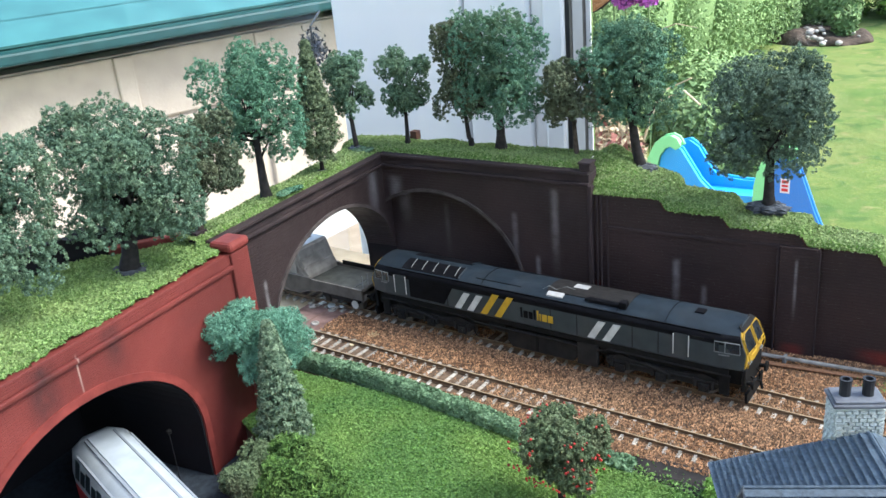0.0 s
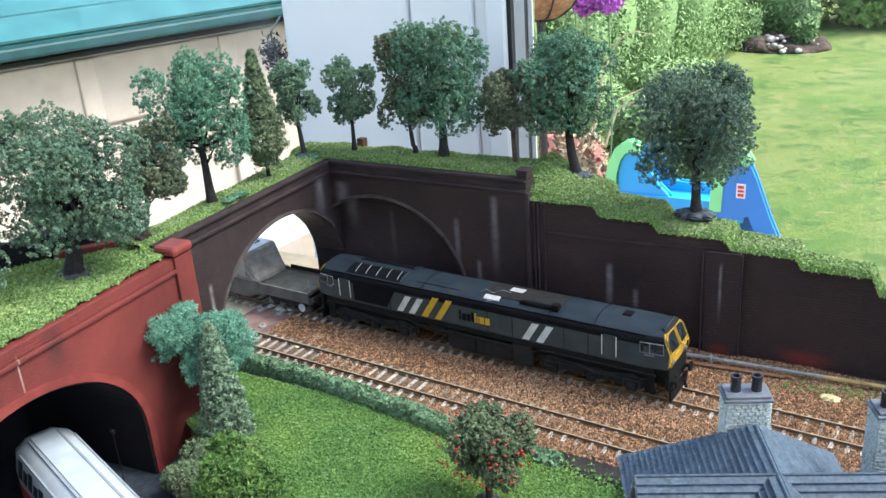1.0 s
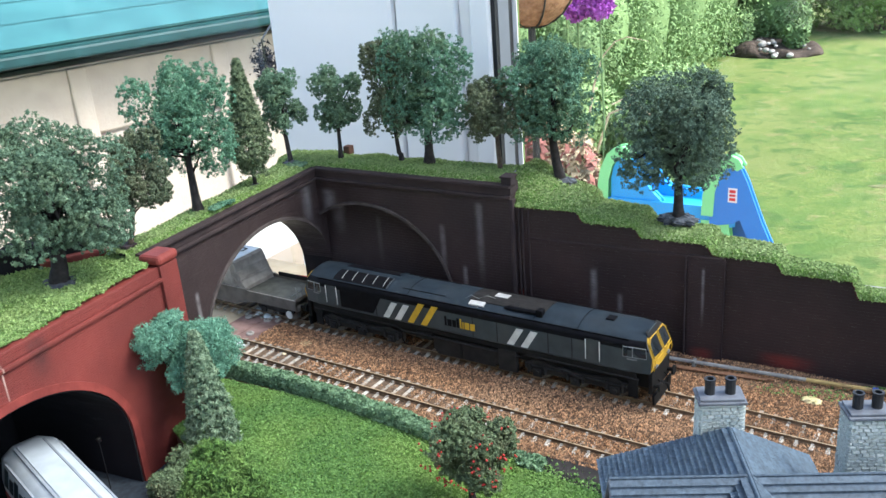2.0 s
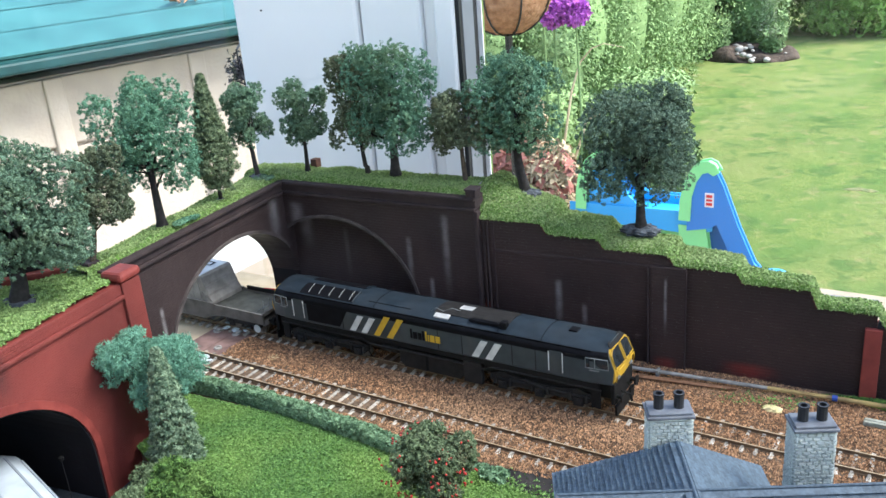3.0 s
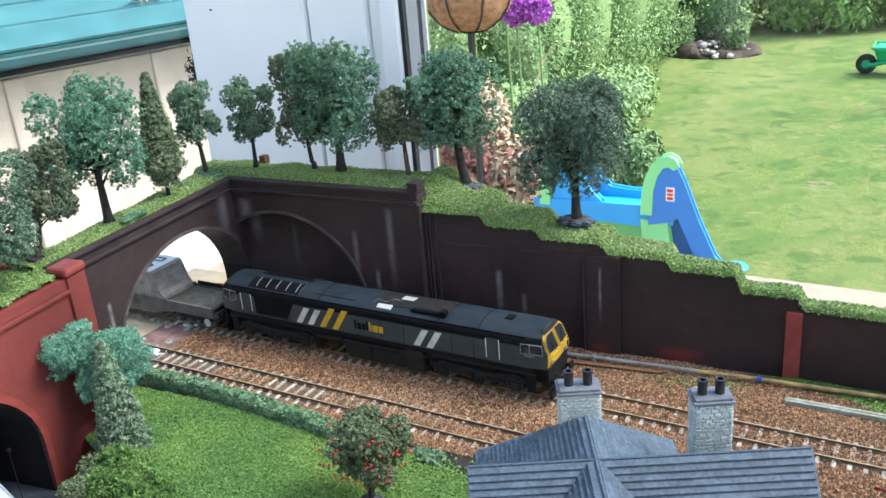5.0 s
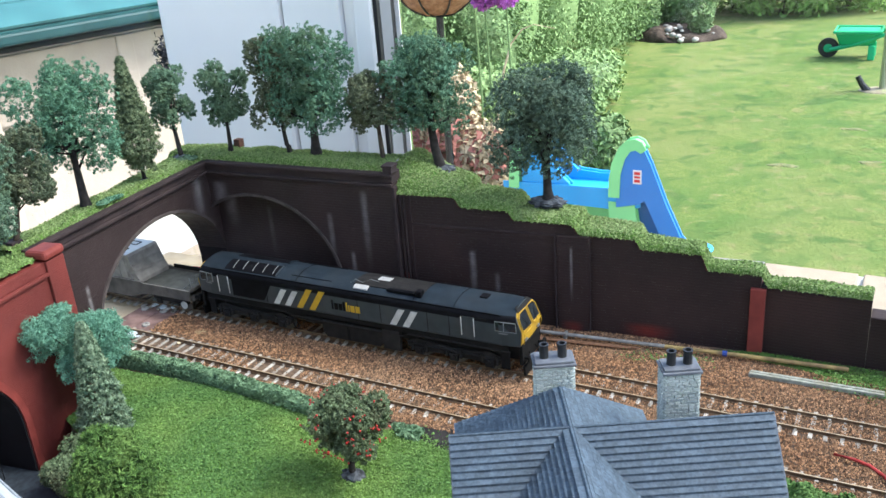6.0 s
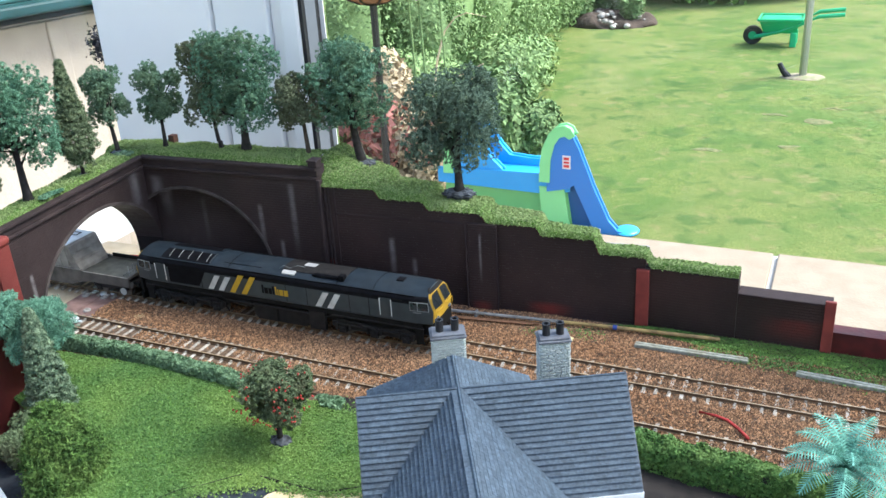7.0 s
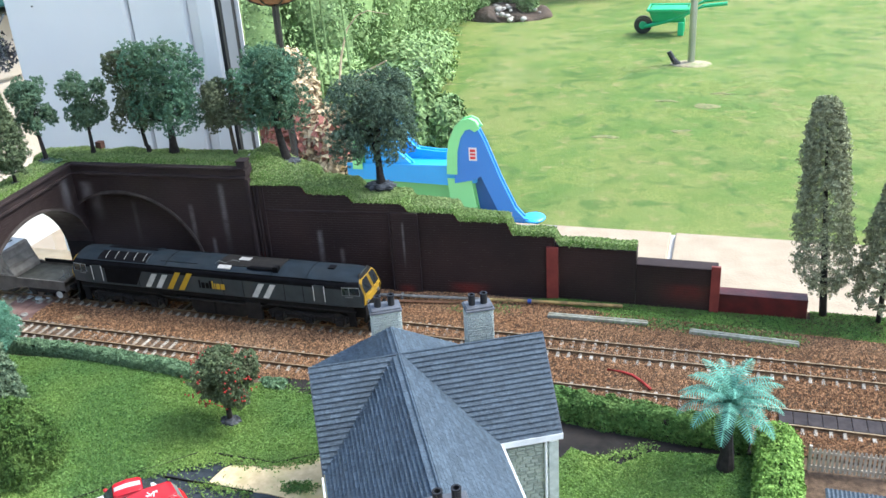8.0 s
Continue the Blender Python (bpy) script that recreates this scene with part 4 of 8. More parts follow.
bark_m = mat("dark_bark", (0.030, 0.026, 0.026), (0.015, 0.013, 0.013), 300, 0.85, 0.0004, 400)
bark_brown = mat("brown_bark", (0.085, 0.065, 0.048), (0.045, 0.034, 0.026), 300, 0.85, 0.0004, 400)
straw_m = mat("pale_dry_twig", (0.50, 0.52, 0.48), (0.36, 0.38, 0.33), 200, 0.8)
root_m = mat("grey_root_base", (0.085, 0.095, 0.11), (0.014, 0.016, 0.02), 260, 0.7, 0.0008, 300)
berry_m = mat("red_berries", (0.40, 0.026, 0.018), (0.22, 0.016, 0.012), 100, 0.4, island=0.3, spec=0.5)


def broadleaf(label, at, height, lobes, leaves, trunk=0.0022, lean=(0, 0), bark=None, crown0=0.3, size=0.00078, roots=0.0, seed=1, count=15300, group="model trees", leaf_long=1.15, fuzz=1.0):
    """A model tree: lobes is the crown's half widths (side to side, depth, height); the crown is built of clumps round the limbs' ends."""
    r = np.random.default_rng(seed)
    bark = bark or bark_m
    t = thing("tree", label, "tree", group, at=at)
    top = height
    zc, (wx, wy) = height * crown0, (lobes[0] * 1.02, lobes[1] * 1.02)
    hz = (top - zc) / 2
    mid = np.array([lean[0], lean[1], zc + hz])
    k = int(lobes[2] * 0.95)
    trunk *= 1.1
    C = []
    for i in range(k):
        d = r.normal(size=3)
        d /= np.linalg.norm(d)
        d = np.sign(d) * np.abs(d) ** 0.52
        q = r.uniform(0.50, 0.70) if i % 4 else r.uniform(0.15, 0.5)
        C.append((mid + d * (wx, wy, hz) * q, r.uniform(0.28, 0.42)))
    bm = bmesh.new()
    fork = np.array([lean[0] * 0.6, lean[1] * 0.6, zc + hz * 0.25])
    tube(bm, [(0, 0, -0.002), (lean[0] * 0.1, lean[1] * 0.1, height * 0.06), (lean[0] * 0.35, lean[1] * 0.35, zc * 0.7), tuple(fork), tuple(mid + (0, 0, hz * 0.4))],
         [trunk * 1.7, trunk * 1.15, trunk, trunk * 0.8, trunk * 0.3], 8)
    for c, rad in C[: min(k, 12)]:
        a = np.array([lean[0] * 0.5, lean[1] * 0.5, max(zc * 0.85, height * r.uniform(0.24, 0.52))])
        h = (a + c) / 2 + r.normal(size=3) * wx * 0.08
        tube(bm, [tuple(a), tuple(h), tuple(c)], [trunk * 0.40, trunk * 0.26, trunk * 0.10], 5)
    part("trunk", bm, bark, t, smooth=True)
    if roots:
        rb = bmesh.new()
        bmesh.ops.create_icosphere(rb, subdivisions=3, radius=1, matrix=Matrix.LocRotScale((0, 0, 0.0006), None, (roots, roots * 0.8, 0.0034)))
        for v in rb.verts:
            ang = math.atan2(v.co.y, v.co.x)
            k_ = 1 + 0.34 * noise.noise((math.cos(ang) * 5, math.sin(ang) * 5, seed)) + 0.12 * math.sin(ang * 11)
            v.co.x, v.co.y = v.co.x * k_, v.co.y * k_
            v.co.z += 0.0014 * noise.noise(v.co * 420)
        part("root_base", rb, root_m, t, "rough grey root base")
    # each lobe carries smaller clumps of flock, each clump its leaves, all facing outwards
    total = int(5.4 * count / 26)
    ax = np.array((wx, wy, (hz + wx) / 2))
    c0, r0 = np.array([c for c, _ in C]), np.array([q for _, q in C])
    j = r.choice(k, total * 3, p=r0 ** 2 / (r0 ** 2).sum())
    O = r.normal(size=(len(j), 3))
    O[:, 2] += 0.22
    O /= np.linalg.norm(O, axis=1)[:, None]
    S = c0[j] + O * ax * (r0[j] * r.uniform(0.25, 1.0, len(j)) ** 0.5)[:, None]
    # clumps buried inside a neighbouring lobe carry no flock
    deep = (np.linalg.norm((S[:, None] - c0[None]) / ax, axis=2) / r0[None] < 0.42).any(1)
    keep = np.flatnonzero((S[:, 2] > zc * 0.85) & ~deep)[:total]
    S, O = S[keep], O[keep]
    R = r.uniform(0.0006, 0.0018, len(S)) * (0.7 + wx * 12) * fuzz
    d = r.normal(size=(len(S), 26, 3)) + O[:, None] * 0.6
    d /= np.linalg.norm(d, axis=2)[..., None]
    P = (S[:, None] + d * (R[:, None, None] * r.uniform(0.55, 1.05, (len(S), 26, 1)))).reshape(-1, 3)
    part("crown", quick_mesh("crown", *flakes(P, size * 0.66, r, out=d.reshape(-1, 3), tilt=0.65 * fuzz, long=leaf_long)), leaves, t)
    return t


def conifer(label, at, height, radius, leaves, seed, count=11900, foot=0.08, size=0.0012, group="model trees", tip=0.03, power=0.8, bark=None, roots=0.0, lean=0.0, skirt=0.07):
    r = np.random.default_rng(seed)
    t = thing("conifer", label, "tree", group, at=at)
    part("trunk", tube(bmesh.new(), [(0, 0, -0.002), (lean * 0.3, 0, height * 0.3), (lean * 0.93, 0, height * 0.93)], [height * 0.018, height * 0.014, height * 0.003], 7), bark or bark_m, t, smooth=True)
    if roots:
        rb = bmesh.new()
        bmesh.ops.create_icosphere(rb, subdivisions=3, radius=1, matrix=Matrix.LocRotScale((0, 0, 0), None, (roots, roots * 0.8, 0.0025)))
        for v in rb.verts:
            v.co += Vector((noise.noise(v.co * 260), noise.noise(v.co * 260 + Vector((3, 3, 0))), 0)) * roots * 0.3
        part("root_base", rb, root_m, t, "rough dark root base")
    # sprays of needles in rough tiers, each spray pointing outwards
    per = 16
    n = count // per * 3
    f = r.random(n) ** 0.75
    a = r.uniform(0, 2 * math.pi, n)
    rad = radius * (1 - f) ** power * (1 - tip) + radius * tip
    tier = 0.86 + 0.14 * np.sin(f * height / 0.0055 * 2 * math.pi + 2 * np.sin(a * 3 + seed))
    lump = 1 + 0.24 * np.array([noise.noise((math.cos(x) * 2, math.sin(x) * 2, y * 9 + seed)) for x, y in zip(a, f)])
    low = np.clip(f / skirt, 0.45, 1)
    q = rad * tier * lump * low * r.uniform(0.62, 0.95, n) ** 0.5
    S = np.stack([q * np.cos(a) + lean * (foot + (1 - foot) * f), q * np.sin(a), height * (foot + (1 - foot) * f) - 0.25 * q], 1)
    o = np.stack([np.cos(a), np.sin(a), np.full(n, 0.55)], 1)
    d = r.normal(size=(n, per, 3)) + o[:, None] * 0.8
    d /= np.linalg.norm(d, axis=2)[..., None]
    R = r.uniform(0.5, 1.1, n) * radius * 0.12
    P = (S[:, None] + d * (R[:, None, None] * r.uniform(0.4, 1.1, (n, per, 1)))).reshape(-1, 3)
    part("crown", quick_mesh("crown", *flakes(P, size * 0.62, r, long=1.2, out=d.reshape(-1, 3), tilt=0.6)), leaves, t)
    return t


def bush(name, label, at, half, leaves, seed, count=8500, size=0.0013, lumps=9, shag=0.13, long=1.0, category="bush", group=""):
    """A trunkless mound of foliage made of several lumps that rests on the ground."""
    r = np.random.default_rng(seed)
    t = thing(name, label, category, group, at=at)
    C = [(np.array([r.uniform(-0.72, 0.72) * half[0], r.uniform(-0.72, 0.72) * half[1], half[2] * r.uniform(0.2, 0.68)]), r.uniform(0.24, 0.46)) for _ in range(lumps)]
    P = []
    for c, k in C:
        d = r.normal(size=(count // lumps, 3))
        d /= np.linalg.norm(d, axis=1)[:, None]
        P.append(np.c_[c + d * np.array((half[0], half[1], half[2] * 0.75)) * k * (1 + shag * r.normal(size=(len(d), 1))), d])
    P = np.concatenate(P)
    P = P[P[:, 2] > 0]
    P, O = P[:, :3], P[:, 3:] + (0, 0, 0.3)
    bm = bmesh.new()
    for c, k in C[:5]:
        tube(bm, [(c[0] * 0.2, c[1] * 0.2, 0), tuple(c * 0.6), tuple(c)], [0.0009, 0.0006, 0.0003], 5)
    part("stems", bm, bark_m, t)
    part("leaves", quick_mesh("leaves", *flakes(P, size, r, out=O, tilt=0.6, long=long)), leaves, t)
    return t


def feathery_bush(label, at, half, leaves, seed, sprays=330, per=300, rz=0.0):
    """A mound of flattened feathery sprays that stand out from the stems in rough layers, with dark gaps between them."""
    r = np.random.default_rng(seed)
    t = thing("bush", label, "bush", at=at, rz=rz)
    bm = bmesh.new()
    P, O = [], []
    for i in range(sprays):
        f = r.random() ** 0.8
        a = r.uniform(0, 2 * math.pi)
        reach = math.sqrt(max(0.0, 1 - (f * 0.97) ** 2.2)) * (0.80 + 0.45 * noise.noise((math.cos(a) * 1.6, math.sin(a) * 1.6, f * 4 + seed)))
        o = np.array((math.cos(a), math.sin(a), 0.35 + 0.5 * f))
        tip = np.array((o[0] * half[0] * reach, o[1] * half[1] * reach, half[2] * (0.06 + 0.90 * f)))
        tip *= r.uniform(0.74, 1.0)
        if i % 9 == 0:
            tube(bm, [(tip[0] * 0.1, tip[1] * 0.1, 0), tuple(tip * (0.45, 0.45, 0.7)), tuple(tip)], [0.0008, 0.0005, 0.0002], 5)
        u = np.array((-o[1], o[0], 0.0))
        q = r.normal(size=(per, 3)) * (0.0030, 0.0026, 0.0011)
        q[:, 0] += 0.0008
        w = tip + q[:, :1] * o * (1, 1, 0.3) + q[:, 1:2] * u
        w[:, 2] += q[:, 2] - 90.0 * (q[:, 0] ** 2 + q[:, 1] ** 2)
        P.append(w)
        O.append(np.tile(o, (per, 1)) * 0.8 + q / 0.0030)
    P, O = np.concatenate(P), np.concatenate(O)
    ok = P[:, 2] > 0
    part("stems", bm, bark_m, t)
    part("leaves", quick_mesh("leaves", *flakes(P[ok], 0.00044, r, out=O[ok], tilt=0.8, long=2.6)), leaves, t)
    bm = bmesh.new()
    for x, y, z in ((0.017, -0.004, 0.020), (0.0165, -0.009, 0.014), (0.019, -0.001, 0.011)):
        tube(bm, [(x * 0.8, y * 0.8, z), (x, y, z + 0.0022), (x + 0.0016, y - 0.0008, z + 0.0058)], [0.0002, 0.00028, 0.0001], 5)
    part("dry_twigs", bm, straw_m, t, "thin pale dry twigs")
    return t


def hedge(label, line, half, height, leaves, seed, per_m=90000, size=0.0011):
    """A clipped hedge along a line in plan: a dark core, in place of inner shade, with leaves all over it."""
    r = np.random.default_rng(seed)
    t = thing("hedge", label, "hedge")
    L = np.array(line, float)
    seg = np.r_[0, np.cumsum(np.linalg.norm(np.diff(L, axis=0), axis=1))]
    n = int(seg[-1] * per_m)
    s = r.uniform(0, seg[-1], n)
    X = np.stack([np.interp(s, seg, L[:, k]) for k in (0, 1)], 1)
    T = np.stack([np.interp(s + 0.003, seg, L[:, k]) - np.interp(s - 0.003, seg, L[:, k]) for k in (0, 1)], 1)
    T /= np.linalg.norm(T, axis=1)[:, None]
    N = np.stack([-T[:, 1], T[:, 0]], 1)
    a = r.uniform(-0.25, math.pi + 0.25, n)
    bumpy = 1 + 0.22 * np.array([noise.noise((x * 130, b * 1.3, seed)) for x, b in zip(s, a)])
    e = 0.72
    ca, sa = np.sign(np.cos(a)) * np.abs(np.cos(a)) ** e, np.sign(np.sin(a)) * np.abs(np.sin(a)) ** e
    q = r.uniform(0.75, 1.05, n) * bumpy
    P = np.c_[X + N * (half * ca * q)[:, None], np.maximum(0.0003, height * (0.12 + 0.88 * sa * q))]
    part("leaves", quick_mesh("leaves", *flakes(P, size, r, out=np.c_[N * ca[:, None], sa + 0.2], tilt=0.6)), leaves, t)
    # filler boxes in dark bark colour stand in for shade between the leaves
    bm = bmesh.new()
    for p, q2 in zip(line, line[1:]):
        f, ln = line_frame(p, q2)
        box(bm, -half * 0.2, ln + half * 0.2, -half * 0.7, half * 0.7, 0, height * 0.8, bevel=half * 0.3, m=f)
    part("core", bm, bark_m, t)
    return t


# trees along the top of the arch wall
broadleaf("tall teal-green model tree with an open crown", (-0.363, 0.336, 0.110), 0.102, (0.036, 0.033, 40), leaf_teal, 0.0026, (-0.001, 0.0), crown0=0.17, seed=31, count=16150)
conifer("slim dark cone-shaped conifer on the wall top", (-0.3665, 0.394, 0.110), 0.090, 0.0215, leaf_spruce, 32, count=16000, foot=0.11, power=0.95, roots=0.006, skirt=0.24, size=0.0009)
broadleaf("small green tree with a leaning forked trunk", (-0.379, 0.447, 0.110), 0.077, (0.0195, 0.018, 20), leaf_mid, 0.0016, (-0.004, 0.0), crown0=0.26, seed=33, count=8500, roots=0.008)
broadleaf("small rounded green tree near the corner", (-0.350, 0.472, 0.111), 0.077, (0.0195, 0.018, 20), leaf_mid, 0.0015, (0.001, 0.0), crown0=0.16, seed=34, count=8500)
broadleaf("tall brownish-green tree against the white frame", (-0.2975, 0.4800, 0.111), 0.100, (0.0225, 0.02, 34), leaf_olive, 0.0016, (-0.006, 0.0), crown0=0.10, seed=35, count=11050)
broadleaf("large round-crowned green tree above the blind arch", (-0.274, 0.482, 0.111), 0.103, (0.037, 0.030, 48), leaf_blend, 0.0030, (0.001, 0.0), crown0=0.14, seed=36, count=17850)
broadleaf("low dark brown-green tree by the pillar", (-0.216, 0.486, 0.108), 0.074, (0.023, 0.018, 30), leaf_olive, 0.0016, (-0.003, 0.0), crown0=0.28, bark=bark_brown, seed=37, count=8500)
broadleaf("large blue-green tree on a dark grey root base", (-0.177, 0.502, 0.1005), 0.106, (0.038, 0.032, 36), leaf_blend, 0.0031, (-0.011, 0.003), crown0=0.20, seed=38, count=18700, roots=0.011)
broadleaf("large dark green tree on a dark grey root base", (-0.090, 0.496, 0.0855), 0.098, (0.0395, 0.034, 42), leaf_dark, 0.0031, (-0.001, 0.0), crown0=0.13, seed=39, count=20400, roots=0.012)
# trees on the hill above the portal
broadleaf("wide spreading grey-green tree on the hill", (-0.357, 0.224, 0.104), 0.098, (0.044, 0.042, 40), leaf_pale, 0.0042, (0.004, 0.004), crown0=0.16, seed=40, count=23800, roots=0.012)
broadleaf("slim brown-green tree behind the hill", (-0.352, 0.270, 0.108), 0.079, (0.019, 0.018, 20), leaf_olive, 0.0015, (0.008, 0.008), crown0=0.26, bark=bark_brown, seed=41, count=9350)
broadleaf("tall drooping green tree on the hill", (-0.362, 0.135, 0.104), 0.120, (0.040, 0.038, 42), leaf_pale, 0.0034, (0.006, 0.012), crown0=0.11, seed=42, count=24000, roots=0.010)
# garden
broadleaf("sprawling turquoise-green tree beside the portal", (-0.306, 0.273, 0.001), 0.081, (0.0232, 0.0325, 20), leaf_aqua, 0.0022, (-0.004, -0.010), crown0=0.34, seed=43, count=12000, size=0.00042, leaf_long=4.2, fuzz=2.0)
conifer("grey-green conical conifer in the garden", (-0.286, 0.252, 0.0), 0.076, 0.0185, leaf_cone, 44, count=15000, foot=0.02, power=0.75, size=0.0010)
feathery_bush("low bright green feathery bush on the lawn", (-0.2265, 0.2040, -0.001), (0.0215, 0.0320, 0.048), leaf_bush, 45, rz=37)
bush("ground_cover", "low teal ground cover at the tree's foot", (-0.3560, 0.3500, 0.1110), (0.0060, 0.0110, 0.0030), leaf_teal, 56, count=2600, size=0.0007, category="plant")
bush("ground_cover", "low dark green ground cover under the small tree", (-0.3720, 0.4440, 0.1112), (0.0070, 0.0060, 0.0028), leaf_mid, 57, count=2000, size=0.0007, category="plant")
bush("bush", "small dusty green bush beside the road", (-0.284, 0.224, -0.015), (0.012, 0.020, 0.030), leaf_apple, 46, count=30000, size=0.0006, lumps=16)
bush("bush", "low bright green bush by the path", (-0.055, 0.312, 0.001), (0.014, 0.010, 0.012), leaf_lime, 47, count=5440)
bush("bush", "patchy low green ground cover by the path", (-0.110, 0.318, 0.001), (0.012, 0.007, 0.004), leaf_hedge, 48, count=2720)
apple = broadleaf("small fruit tree full of red berries on the lawn", (-0.1195, 0.272, 0.001), 0.053, (0.0232, 0.0220, 40), leaf_apple, 0.0016, (0, 0), crown0=0.38, seed=49, count=17000, roots=0.0070, group="garden trees")
r9 = np.random.default_rng(50)
bm = bmesh.new()
for i in range(80):
    d = r9.normal(size=3)
    d /= np.linalg.norm(d)
    q = np.sign(d) * np.abs(d) ** 0.8 * (0.0225, 0.0215, 0.0168) * r9.uniform(0.92, 1.06) + (0, 0, 0.0362)
    for j in range(int(r9.integers(1, 5))):
        bmesh.ops.create_icosphere(bm, subdivisions=2, radius=r9.uniform(0.00045, 0.0007), matrix=Matrix.Translation(q + r9.normal(size=3) * 0.0011))
tagged(part("fruit", bm, berry_m, apple, smooth=True), "small bright red berries", kind="stuff")
hedge("long dusty green hedge between lawn and ballast", [(-0.352, 0.322), (-0.30, 0.3245), (-0.25, 0.3225), (-0.20, 0.3195), (-0.165, 0.3150)], 0.0050, 0.0105, leaf_hedge, 51, per_m=190000, size=0.0008)
hedge("trimmed green hedge along the front track", [(0.070, 0.3315), (0.12, 0.3240), (0.17, 0.3205), (0.205, 0.3190)], 0.0085, 0.0185, leaf_bright, 52, per_m=260000, size=0.0008)
hedge("thick bright lime green hedge beside the fence", [(0.2212, 0.3155), (0.2185, 0.17)], 0.0125, 0.0225, leaf_lime, 53, per_m=300000, size=0.0008)
conifer("tall grey-green poplar-shaped conifer by the board's edge", (0.259, 0.4955, 0.0), 0.168, 0.0245, leaf_fir, 54, count=22000, foot=0.13, power=0.40, tip=0.16, size=0.0009, lean=-0.0150, skirt=0.12)
conifer("grey-green conifer at the edge of the board", (0.2965, 0.492, 0.0), 0.115, 0.024, leaf_fir, 55, count=9000, foot=0.14, power=0.5, tip=0.12, size=0.0013)

# palm
palm = thing("palm_tree", "turquoise model palm with arching feathered fronds", "palm", at=(0.1925, 0.2941, 0.001))
bm = bmesh.new()
tube(bm, [(0, 0, -0.001), (0.0002, 0, 0.004), (0.0005, 0, 0.012), (-0.001, 0, 0.026), (0, 0, 0.044)], [0.0056, 0.0050, 0.0036, 0.0040, 0.0034], 9)
for v in bm.verts:
    v.co += Vector((noise.noise(v.co * 500), noise.noise(v.co * 500 + Vector((4, 0, 0))), 0)) * 0.0008
part("trunk", bm, bark_m, palm)
rp = np.random.default_rng(61)
for i in range(30):
    a = 2 * math.pi * (i * 0.382) + rp.uniform(-0.2, 0.2)
    lift = 1.50 - 1.25 * i / 30
    L = rp.uniform(0.030, 0.035)
    V, F = [], []
    pts = []
    o_, z_ = 0.0, 0.0
    for k in range(25):
        pts.append(Vector((o_ * math.cos(a), o_ * math.sin(a), 0.044 + z_)))
        bend = lift - 1.7 * (k / 24) ** 1.3
        o_, z_ = o_ + L / 24 * math.cos(bend), z_ + L / 24 * math.sin(bend)
    side = Vector((-math.sin(a), math.cos(a), 0))
    for k in range(24):
        p, q = pts[k], pts[k + 1]
        w = 0.0056 * math.sin(math.pi * (0.12 + 0.88 * (k + 0.5) / 24.5)) ** 0.7
        fwd = (q - p)
        for sg in (-1, 1):
            tip = p + side * sg * w + fwd * 1.3 - Vector((0, 0, w * 0.30))
            V += [p, p + fwd * 0.60, tip + fwd * 0.30, tip]
            F.append(range(len(V) - 4, len(V)))
        V += [p - side * 0.0004, q - side * 0.0004, q + side * 0.0004, p + side * 0.0004]
        F.append(range(len(V) - 4, len(V)))
    part("frond", quick_mesh("frond", [tuple(v) for v in V], [list(f) for f in F]), palm_m, palm)

# ---------------------------------------------------------------- cottage
slate_m = mat("blue_grey_slate", (0.062, 0.088, 0.118), (0.036, 0.052, 0.072), 700, 0.6, 0.0002, 500, objrand=0.16, c3=(0.10, 0.13, 0.165), scale3=420, amount3=0.35, spec=0.3)
slate_j = mat("blue_grey_slate_courses", (0.062, 0.088, 0.118), (0.036, 0.052, 0.072), 700, 0.6, 0.0002, 500, island=0.20, c3=(0.10, 0.13, 0.165), scale3=420, amount3=0.35, spec=0.3)
stone_m = mat("grey_stone", (0.42, 0.46, 0.40), (0.30, 0.34, 0.29), 200, 0.85, 0.0004, 500, objrand=0.15)
stone_j = mat("grey_stone_joint", (0.26, 0.29, 0.25), (0.2, 0.22, 0.19), 200, 0.9)
pale_block = mat("pale_chimney_block", (0.54, 0.58, 0.55), (0.42, 0.46, 0.43), 300, 0.85, 0.0003, 600, objrand=0.08)
lead_m = mat("dark_grey_cap", (0.13, 0.14, 0.16), (0.08, 0.085, 0.10), 200, 0.6)
pot_m = mat("black_chimney_pot", (0.02, 0.021, 0.024), (0.012, 0.012, 0.014), 200, 0.55)
fascia_m = mat("white_fascia", (0.78, 0.80, 0.82), (0.7, 0.72, 0.74), 200, 0.5)

HZ, EZ = 0.107, 0.066
house = thing("cottage", "model stone cottage with a blue-grey slate roof", "house", at=(0.016, 0.237, 0.0), rz=28.6)


